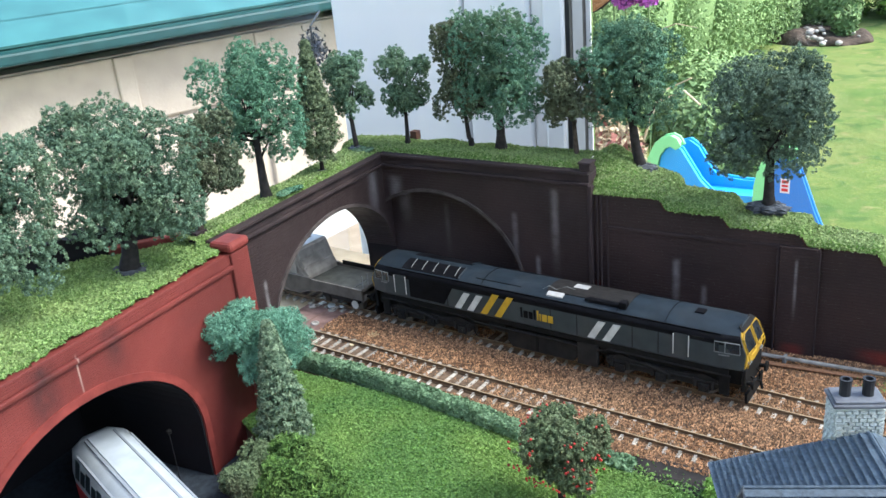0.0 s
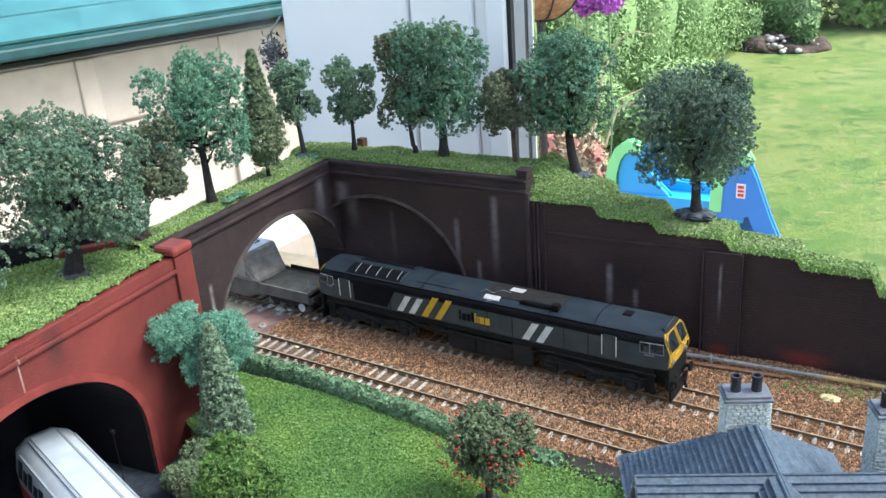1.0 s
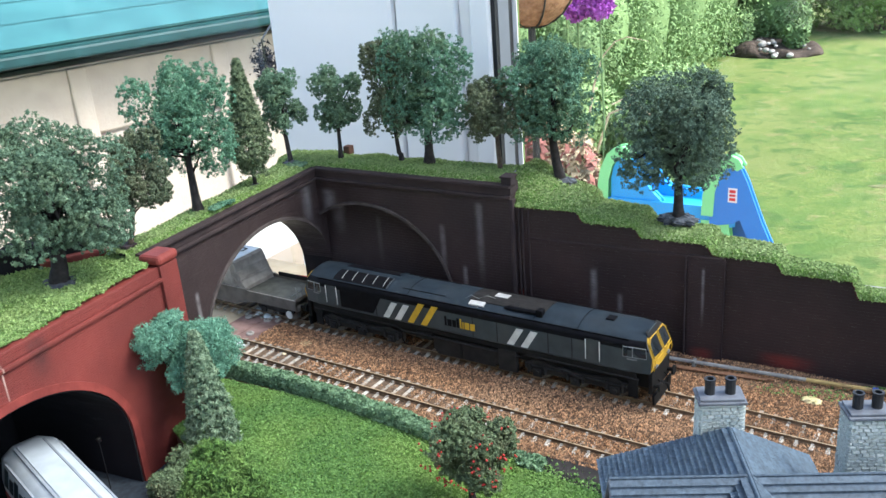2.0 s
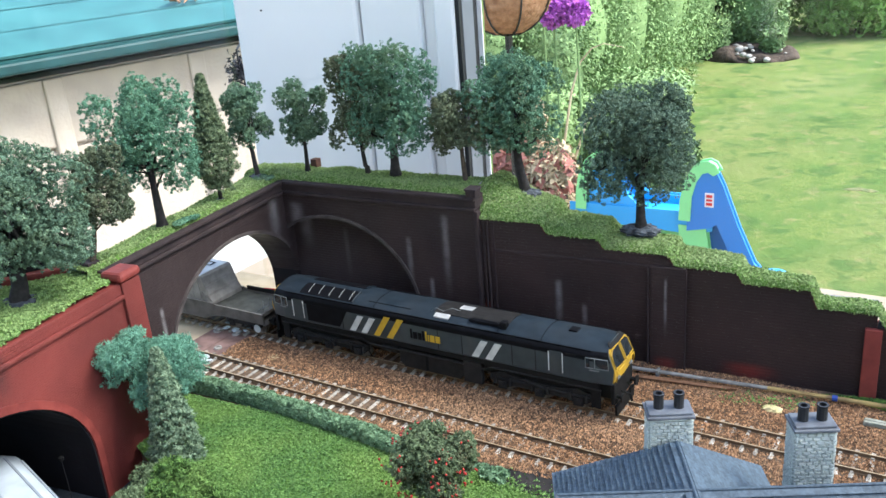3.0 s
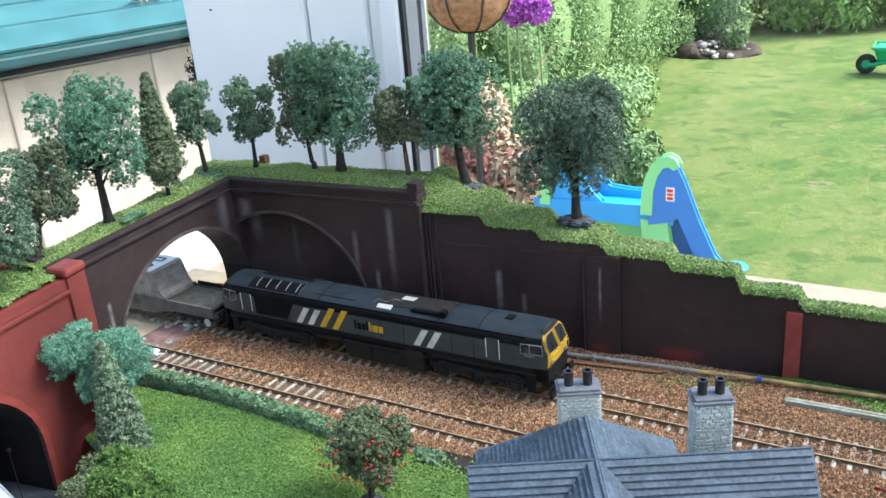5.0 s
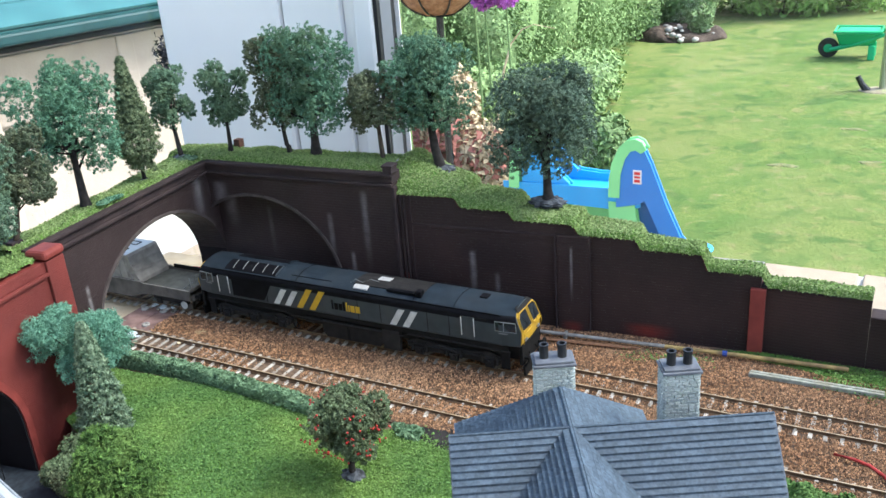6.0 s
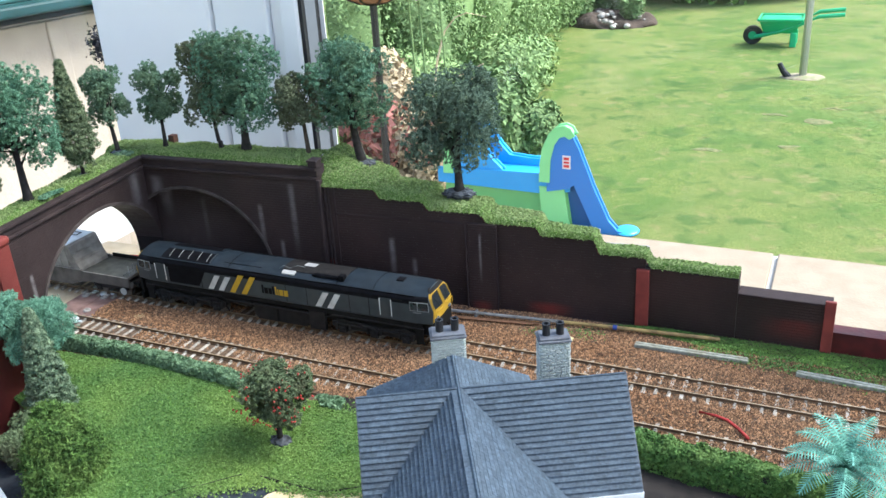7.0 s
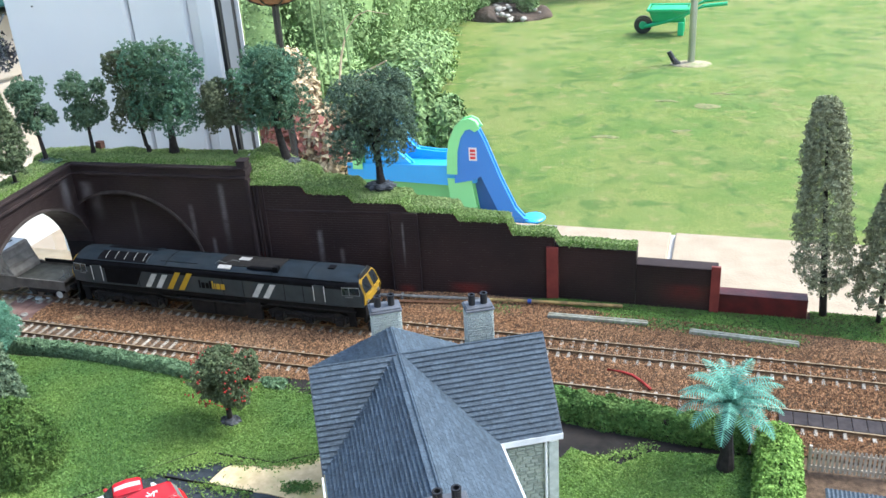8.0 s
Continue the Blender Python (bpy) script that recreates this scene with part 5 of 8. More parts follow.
def slope(parent, corners, eave_dir, pitch=0.0026, slate=0.0052, thick=0.0012, single=False, seed=1, groove=False):
    """Overlapping slates on a convex roof plane; corners in house space, courses level."""
    r = np.random.default_rng(seed)
    C = [Vector(c) for c in corners]
    u = Vector(eave_dir).normalized()
    nrm = (C[1] - C[0]).cross(C[2] - C[0]).normalized()
    if nrm.z < 0:
        nrm = -nrm
    v = nrm.cross(u).normalized()
    if v.z < 0:
        v = -v
    o = min(C, key=lambda c: c.z)
    uv = [((c - o).dot(u), (c - o).dot(v)) for c in C]
    top = max(b for a, b in uv)
    bm = bmesh.new()
    bm.faces.new([bm.verts.new(c - nrm * 0.0004) for c in C])
    part("roof_deck", bm, slate_j, parent)

    def span(h):
        xs = []
        for (a0, b0), (a1, b1) in zip(uv, uv[1:] + uv[:1]):
            if min(b0, b1) - 1e-9 <= h <= max(b0, b1) + 1e-9 and abs(b1 - b0) > 1e-9:
                xs.append(a0 + (a1 - a0) * (h - b0) / (b1 - b0))
        return (min(xs), max(xs)) if len(xs) > 1 else None
    V, F = [], []
    unit = None
    k = 0
    while k * pitch < top - 1e-5:
        h0, h1 = k * pitch, min((k + (0.80 if groove else 1.25)) * pitch, top)
        s0, s1 = span(min(h0 + 1e-6, top - 1e-6)), span(h1 - 1e-6)
        k += 1
        if not s0 or not s1:
            continue
        m = max(1, round((s0[1] - s0[0]) / slate))
        edges = [0.0] + [(i + (0.5 if k % 2 else 0.0)) / m for i in range(1, m + 1) if (i + (0.5 if k % 2 else 0.0)) / m < 0.995] + [1.0]
        for a, b in zip(edges, edges[1:]):
            g = 0.00001
            lift = thick * r.uniform(0.97, 1.03)
            q = [(s0[0] + (s0[1] - s0[0]) * a + g, h0), (s0[0] + (s0[1] - s0[0]) * b - g, h0), (s1[0] + (s1[1] - s1[0]) * b - g, h1), (s1[0] + (s1[1] - s1[0]) * a + g, h1)]
            top4 = [o + u * x + v * y + nrm * (lift if i < 2 else lift * 0.8 if groove else 0.00005) for i, (x, y) in enumerate(q)]
            low4 = [o + u * x + v * y + nrm * (0.0 if i < 2 else -0.0003) for i, (x, y) in enumerate(q)]
            if single:
                sv = [tuple(p) for p in top4 + low4]
                part("slate", quick_mesh("slate", sv, [(0, 1, 2, 3), (0, 4, 5, 1), (1, 5, 6, 2), (3, 2, 6, 7), (0, 3, 7, 4), (4, 7, 6, 5)]), slate_m, parent)
            else:
                n0 = len(V)
                V += [tuple(p) for p in top4 + low4]
                F += [(n0, n0 + 1, n0 + 2, n0 + 3), (n0, n0 + 4, n0 + 5, n0 + 1), (n0 + 1, n0 + 5, n0 + 6, n0 + 2), (n0, n0 + 3, n0 + 7, n0 + 4), (n0 + 3, n0 + 2, n0 + 6, n0 + 7)]
    if V:
        tagged(part("slate_layer", quick_mesh("slate_layer", V, F), slate_j, parent), kind="stuff")


FY = -0.185
ML, MR, WB, WF = -0.043, 0.042, 0.004, -0.060
roof = part("roof", boxes((ML + 0.004, MR - 0.004, FY + 0.002, 0.037, EZ - 0.004, EZ - 0.002), (-0.043, 0.073, WF + 0.003, WB - 0.003, EZ - 0.0045, EZ - 0.0022)), slate_j, house)
P0, W0, FR = (0, 0, HZ), (0, -0.028, HZ), (0, FY, HZ)
X, Y = (1, 0, 0), (0, 1, 0)
slope(roof, [W0, (0.0755, -0.028, HZ), (0.0755, WF, EZ), (MR, WF, EZ)], X, single=True, seed=1)
slope(roof, [W0, (MR, WF, EZ), (MR, FY, EZ), FR], Y, thick=0.0014, seed=2, groove=True)
slope(roof, [W0, FR, (ML, FY, EZ), (ML, WF, EZ)], Y, thick=0.0025, seed=3)
slope(roof, [(-0.0455, -0.028, HZ), W0, (ML, WF, EZ), (-0.0455, WF, EZ)], X, seed=4)
slope(roof, [P0, W0, (MR, WB, EZ), (MR, 0.041, EZ)], Y, thick=0.0014, seed=5, groove=True)
slope(roof, [W0, P0, (ML, 0.041, EZ), (ML, WB, EZ)], Y, thick=0.0016, seed=6)
slope(roof, [P0, (MR, 0.041, EZ), (ML, 0.041, EZ)], X, seed=7)
slope(roof, [(0.0755, -0.028, HZ), W0, (MR, WB, EZ), (0.0755, WB, EZ)], X, seed=8)
slope(roof, [W0, (-0.0455, -0.028, HZ), (-0.0455, WB, EZ), (ML, WB, EZ)], X, seed=9)


def ridge_bar(p, q, r=0.0009):
    part("ridge_tile", tube(bmesh.new(), [Vector(p) + Vector((0, 0, 0.0003)), Vector(q) + Vector((0, 0, 0.0003))], r, 6), slate_j, roof)


for p, q in ((P0, FR), (W0, (0.0755, -0.028, HZ)), (W0, (-0.0455, -0.028, HZ)), (P0, (MR, 0.041, EZ)), (P0, (ML, 0.041, EZ))):
    ridge_bar(p, q, 0.0007 if p is P0 else 0.0005)
for a, b in (((MR + 0.0018, FY), (MR + 0.0018, WF)), ((MR, WF - 0.0006), (0.0758, WF - 0.0006)), ((ML - 0.0028, FY), (ML - 0.0028, WF - 0.003))):
    f, L = line_frame(a, b)
    part("fascia", boxes((0, L, -0.0005, 0.0005, EZ - 0.0026, EZ + 0.0008), m=f), fascia_m, roof, "white painted fascia board")
for X0 in (-0.0455, 0.0755):
    bm = bmesh.new()
    for ya in (WF, WB):
        d = Vector((X0, ya, EZ)), Vector((X0, -0.028, HZ))
        for p, q in ((d[0], d[1]),):
            vs = [bm.verts.new(p + Vector((dx, 0, dz))) for dx in (-0.0004, 0.0004) for dz in (-0.0012, 0.0006)] + [bm.verts.new(q + Vector((dx, 0, dz))) for dx in (-0.0004, 0.0004) for dz in (-0.0012, 0.0006)]
            bmesh.ops.convex_hull(bm, input=vs)
    part("bargeboard", bm, lead_m, roof)
walls = part("wall", boxes((ML + 0.003, MR - 0.003, FY + 0.004, 0.038, 0, EZ - 0.0046), (-0.0435, 0.0735, WF + 0.0025, WB - 0.0025, 0, EZ - 0.0050)), stone_j, house)
for X0 in (-0.0436, 0.0736):
    bm = bmesh.new()
    a = [bm.verts.new((X0, y, z)) for y, z in ((WF + 0.0025, 0), (WB - 0.0025, 0), (WB - 0.0025, EZ - 0.003), (-0.028, HZ - 0.002), (WF + 0.0025, EZ - 0.003))]
    b = [bm.verts.new((X0 + (0.0015 if X0 < 0 else -0.0015), *tuple(v.co)[1:])) for v in a]
    bm.faces.new(a), bm.faces.new(list(reversed(b)))
    for i in range(5):
        bm.faces.new((a[i - 1], a[i], b[i], b[i - 1]))
    part("gable", bm, stone_j, house)


def ashlar(parent, m, length, height, material, block=(0.0048, 0.0022), name="stone", seed=1, limit=400):
    """Rows of proud stone blocks on a wall face: local x along, z up, facing -y."""
    r = np.random.default_rng(seed)
    me = []
    for i in range(5):
        bm = bmesh.new()
        box(bm, 0, 1, -0.0005, 0.0004, 0, 1)
        d = bpy.data.meshes.new(name)
        for v in bm.verts:
            if v.co.y < 0:
                v.co.y += r.uniform(-0.00018, 0.00022)
                v.co.x += 0.06 if v.co.x < 0.5 else -0.06
                v.co.z += 0.07 if v.co.z < 0.5 else -0.07
        bm.to_mesh(d)
        bm.free()
        d.materials.append(material)
        me.append(d)
    rows = int(height / block[1])
    for j in range(rows):
        x = -block[0] * (0.5 if j % 2 else 0.0)
        while x < length:
            a, b = max(0, x), min(length, x + block[0] * r.uniform(0.8, 1.2))
            if b - a > 0.0006:
                ob = part(name, me[int(r.integers(5))], None, parent)
                ob.matrix_basis = m @ Matrix.LocRotScale((a + 0.0001, 0, j * block[1] + 0.0001), None, (b - a - 0.0002, 1, block[1] - 0.0002))
            x = b if a > 0 or x >= 0 else x + block[0]


ashlar(walls, pose(MR - 0.003, WF + 0.0024, 0.014), 0.0735 - MR + 0.003, EZ - 0.005 - 0.014, stone_m, seed=3)
ashlar(walls, pose(MR - 0.0029, FY + 0.06, 0.014, 0, 0, 90), 0.062, EZ - 0.005 - 0.014, stone_m, (0.006, 0.003), seed=4)
part("downpipe", tube(bmesh.new(), [(0.0672, WF + 0.0012, 0), (0.0672, WF + 0.0012, EZ - 0.003)], 0.0007, 8), fascia_m, house, "pale drainpipe")
part("corner_quoin", boxes((0.0690, 0.0742, WF + 0.0016, WF + 0.0030, 0, EZ - 0.0052), bevel=0.0002), pale_block, house)


def chimney(at, w, d, z0, z1, seed):
    c = part("chimney", boxes((-w / 2 + 0.0004, w / 2 - 0.0004, -d / 2 + 0.0004, d / 2 - 0.0004, z0, z1)), pale_block, house)
    c.location = (*at, 0)
    for i, (x, y, a, L) in enumerate(((-w / 2, -d / 2, 0, w), (w / 2, -d / 2, 90, d), (-w / 2, d / 2, -90, d))):
        ashlar(c, pose(x, y, z0, 0, 0, a), L, z1 - z0, pale_block, (0.0026, 0.0015), "block", seed + i)
    cap = part("chimney_cap", boxes((-w / 2 - 0.001, w / 2 + 0.001, -d / 2 - 0.001, d / 2 + 0.001, z1, z1 + 0.0012), (-w / 2 - 0.0002, w / 2 + 0.0002, -d / 2, d / 2, z1 + 0.0012, z1 + 0.0022), bevel=0.0003), lead_m, c)
    for sx in (-1, 1):
        bm = bmesh.new()
        ring = [(0.0019, 0), (0.0019, 0.0052), (0.0021, 0.0056), (0.0021, 0.0062), (0.0013, 0.0062), (0.0013, 0.003)]
        prev = None
        for rad, z in ring:
            cur = [bm.verts.new((rad * math.cos(k * math.pi / 6), rad * math.sin(k * math.pi / 6), z)) for k in range(12)]
            if prev:
                for k in range(12):
                    bm.faces.new((prev[k - 1], prev[k], cur[k], cur[k - 1]))
            prev = cur
        bm.faces.new(prev)
        part("chimney_pot", bm, pot_m, c).location = (sx * w * 0.24, 0, z1 + 0.0021)


chimney((-0.001, 0.0125), 0.0155, 0.010, 0.080, 0.1125, 11)
chimney((0.0495, 0.0065), 0.0140, 0.010, 0.060, 0.1085, 21)
chimney((0.0, -0.153), 0.0150, 0.010, 0.090, 0.1135, 31)

# ---------------------------------------------------------------- locomotive
loco_m = mat("slate_grey_loco_paint", (0.034, 0.044, 0.050), (0.024, 0.032, 0.037), 120, 0.42, spec=0.35, c3=(0.065, 0.065, 0.062), scale3=50)
loco_roof = mat("dark_blue_loco_roof", (0.017, 0.025, 0.034), (0.011, 0.017, 0.024), 120, 0.55, spec=0.15, c3=(0.024, 0.028, 0.032), scale3=45, amount3=0.5)
loco_band = mat("black_loco_band", (0.006, 0.006, 0.008), (0.003, 0.003, 0.004), 120, 0.6, spec=0.08)
loco_dark = mat("black_underframe", (0.007, 0.0065, 0.0065), (0.003, 0.003, 0.003), 200, 0.75, spec=0.2)
loco_under = mat("weathered_underframe", (0.016, 0.014, 0.013), (0.007, 0.006, 0.006), 220, 0.75, 0.0002, 500)
wheel_pale = mat("dull_pale_metal", (0.19, 0.20, 0.20), (0.13, 0.13, 0.13), 200, 0.6)
loco_yellow = mat("yellow_cab_end", (0.44, 0.27, 0.025), (0.32, 0.19, 0.02), 120, 0.45)
stripe_w = mat("white_stripe", (0.55, 0.55, 0.53), (0.42, 0.42, 0.40), 200, 0.5)
stripe_y = mat("yellow_stripe", (0.50, 0.31, 0.02), (0.38, 0.23, 0.02), 200, 0.5)
window_m = mat("dark_cab_glass", (0.02, 0.025, 0.03), (0.012, 0.015, 0.018), 50, 0.08, spec=0.8)
flask_grey = mat("dull_white_patch", (0.45, 0.44, 0.43), (0.34, 0.33, 0.32), 200, 0.6)
wheel_m = mat("dull_wheel_steel", (0.20, 0.18, 0.16), (0.10, 0.09, 0.08), 200, 0.5, metal=0.7)

LL = 0.2632
LX = -0.2024
loco = thing("locomotive", "dark grey diesel locomotive with yellow cab ends and striped sides", "locomotive", at=(LX, 0.4115, 0.0029))
# half of the body's section: upright side, tight shoulder, low roof
HALF = [(-0.0166, 0.0226), (-0.0171, 0.0234), (-0.0171, 0.0330), (-0.0171, 0.0374), (-0.0171, 0.0396), (-0.0168, 0.0408), (-0.0161, 0.0420), (-0.0150, 0.0430), (-0.0134, 0.0440), (-0.0110, 0.0451), (-0.0079, 0.0461), (-0.0042, 0.0467), (0.0, 0.0469)]
SEC = HALF + [(-y, z) for y, z in reversed(HALF[:-1])]


def end_x(z, sg):
    """The cab end: upright below the windscreen, leaning back above it."""
    return sg * (LL / 2 - 0.40 * max(0.0, z - 0.0330) - 0.0010 * max(0.0, (0.0280 - z) / 0.0054))


def body_y(x):
    """Half width of the body, which narrows at the cabs."""
    return 0.0171 * (1 - 0.11 * min(1.0, max(0.0, (abs(x) - 0.1196) / 0.012)))


def side_face(name, pts, s2, material, parent, label="", d=0.00025):
    """A thin plate on the body's side, through points in x, z."""
    bm = bmesh.new()
    a = [bm.verts.new((x, s2 * body_y(x), z)) for x, z in pts]
    b = [bm.verts.new((x, s2 * (body_y(x) + d), z)) for x, z in pts]
    bm.faces.new(a), bm.faces.new(list(reversed(b)))
    for i in range(len(a)):
        bm.faces.new((a[i - 1], a[i], b[i], b[i - 1]))
    return part(name, bm, material, parent, label)


bm = bmesh.new()
rings = []
for f in (0.0, 0.0228, 0.0456, 0.15, 0.325, 0.5, 0.675, 0.85, 0.9544, 0.9772, 1.0):
    k = body_y((f - 0.5) * LL) / 0.0171
    rings.append([bm.verts.new((end_x(z, -1) * (1 - f) + end_x(z, 1) * f, y * k, z)) for y, z in SEC])
for a, b in zip(rings, rings[1:]):
    for i in range(len(SEC)):
        j = (i + 1) % len(SEC)
        f = bm.faces.new((a[i], a[j], b[j], b[i]))
        zz = min(SEC[i][1], SEC[j][1])
        f.material_index = 1 if zz > 0.0425 else 2 if zz > 0.0372 else 0
        f.smooth = zz > 0.0390
for rg_ in (rings[0], rings[-1]):
    bm.faces.new([bm.verts.new(v.co) for v in rg_])
bm.normal_update()
bmesh.ops.triangulate(bm, faces=[f for f in bm.faces if len(f.verts) > 4])
lb_ob = part("body", bm, loco_m, loco)
lb_ob.data.materials.append(loco_roof)
lb_ob.data.materials.append(loco_band)


def cab_y(z):
    """Half width of the cab end at a height."""
    zs, ys = (0.0226, 0.0234, 0.0396, 0.0420, 0.0440, 0.0461), (0.0142, 0.0147, 0.0147, 0.0138, 0.0116, 0.0070)
    return float(np.interp(z, zs, ys))


for sg in (-1, 1):
    # yellow skin with a shallow point in plan, two framed windscreens, lamps, rails
    def on_end(y, z, out=0.0):
        return (end_x(z, sg) + sg * (0.0004 + out + 0.0008 * (1 - abs(y) / 0.0147)), y, z)
    bm = bmesh.new()
    zz = (0.0242, 0.0262, 0.0300, 0.0335, 0.0350, 0.0425, 0.0443)
    rows = [[bm.verts.new(on_end(k * cab_y(z), z)) for k in (-1, -0.5, 0, 0.5, 1)] for z in zz]
    for r0, r1 in zip(rows, rows[1:]):
        for k in range(4):
            bm.faces.new((r0[k], r0[k + 1], r1[k + 1], r1[k]))
    for k in (0, 4):
        for r0, r1 in zip(rows, rows[1:]):
            q = [bm.verts.new((end_x(v.co.z, sg) - sg * 0.0012, math.copysign(abs(v.co.y) + 0.0001, v.co.y), v.co.z)) for v in (r0[k], r1[k])]
            bm.faces.new((r0[k], r1[k], q[1], q[0]))
    cab = part("cab_front", bm, loco_yellow, loco, "yellow cab end")
    hood = bmesh.new()
    h0 = [hood.verts.new(on_end(k * cab_y(0.0443), 0.0444, 0.0006)) for k in (-1, -0.5, 0, 0.5, 1)]
    h1 = [hood.verts.new((end_x(0.0461, sg) - sg * 0.001, k * 0.0090, 0.0467)) for k in (-1, -0.5, 0, 0.5, 1)]
    for k in range(4):
        hood.faces.new((h0[k], h0[k + 1], h1[k + 1], h1[k]))
    part("cab_brow", hood, loco_dark, cab, "black brow above the windscreens")
    for s2 in (-1, 1):
        q = [(0.0334, 0.0012), (0.0334, 0.0135), (0.0412, 0.0130), (0.0436, 0.0100), (0.0441, 0.0012)]
        bm = bmesh.new()
        bm.faces.new([bm.verts.new(on_end(s2 * y, z, 0.0004)) for z, y in q])
        part("windscreen", bm, window_m, cab)
        pts = [on_end(s2 * y, z, 0.0006) for z, y in q]
        part("window_frame", tube(bmesh.new(), pts + [pts[0]], 0.00042, 6), loco_yellow, cab)
        w0, w1 = on_end(s2 * 0.0055, 0.0335, 0.0012), on_end(s2 * 0.0085, 0.0400, 0.0010)
        part("wiper", tube(bmesh.new(), [w0, w1], 0.0002, 4), loco_dark, cab)
        bm = bmesh.new()
        for y, z, r_ in ((0.0112, 0.0264, 0.0009), (0.0088, 0.0264, 0.0007)):
            c_ = on_end(s2 * y, z, 0.0)
            tube(bm, [c_, (c_[0] + sg * 0.0011, c_[1], c_[2])], r_, 12)
        part("headlamp", bm, wheel_pale, cab)
        bm = bmesh.new()
        tube(bm, [on_end(s2 * 0.0136, 0.0246, 0.0010), on_end(s2 * 0.0138, 0.0290, 0.0014), on_end(s2 * 0.0138, 0.0322, 0.0010)], 0.0003, 5)
        tube(bm, [on_end(s2 * 0.0030, 0.0322, 0.0010), on_end(s2 * 0.0122, 0.0322, 0.0014)], 0.0003, 5)
        part("handrail", bm, stripe_y, cab)
        bm = bmesh.new()
        tube(bm, [(sg * (LL / 2 - 0.004), s2 * 0.0115, 0.0140), (sg * (LL / 2 + 0.0035), s2 * 0.0115, 0.0140)], [0.0014, 0.0011], 8)
        tube(bm, [(sg * (LL / 2 + 0.0035), s2 * 0.0115, 0.0140), (sg * (LL / 2 + 0.0047), s2 * 0.0115, 0.0140)], 0.0031, 14)
        part("buffer", bm, loco_dark, loco)
        part("brake_pipe", tube(bmesh.new(), [(sg * (LL / 2 + 0.0004), s2 * 0.0050, 0.0150), (sg * (LL / 2 + 0.0026), s2 * 0.0052, 0.0125), (sg * (LL / 2 + 0.0022), s2 * 0.0050, 0.0070)], 0.0005, 6), loco_dark, loco)
        part("cab_step", boxes((sg * (LL / 2 - 0.011) - 0.0030, sg * (LL / 2 - 0.011) + 0.0030, s2 * 0.0160 - 0.0006, s2 * 0.0160 + 0.0006, 0.0060, 0.0190), bevel=0.0003), loco_dark, loco)
    part("buffer_beam", boxes((sg * (LL / 2 - 0.001) - 0.0012, sg * (LL / 2 - 0.001) + 0.0012, -0.0148, 0.0148, 0.0095, 0.0232), bevel=0.0003), loco_dark, loco)
    part("snowplough", prism(bmesh.new(), [(-0.0140, 0.0020), (0.0140, 0.0020), (0.0150, 0.0090), (-0.0150, 0.0090)], 0.0014, pose(sg * (LL / 2 + 0.0002), 0, 0, 0, 0, -90 * sg)), loco_dark, loco)
    part("coupling", tube(bmesh.new(), [(sg * (LL / 2), 0, 0.0115), (sg * (LL / 2 + 0.0045), 0, 0.0105), (sg * (LL / 2 + 0.0055), 0, 0.0060)], 0.0009, 6), loco_dark, loco)
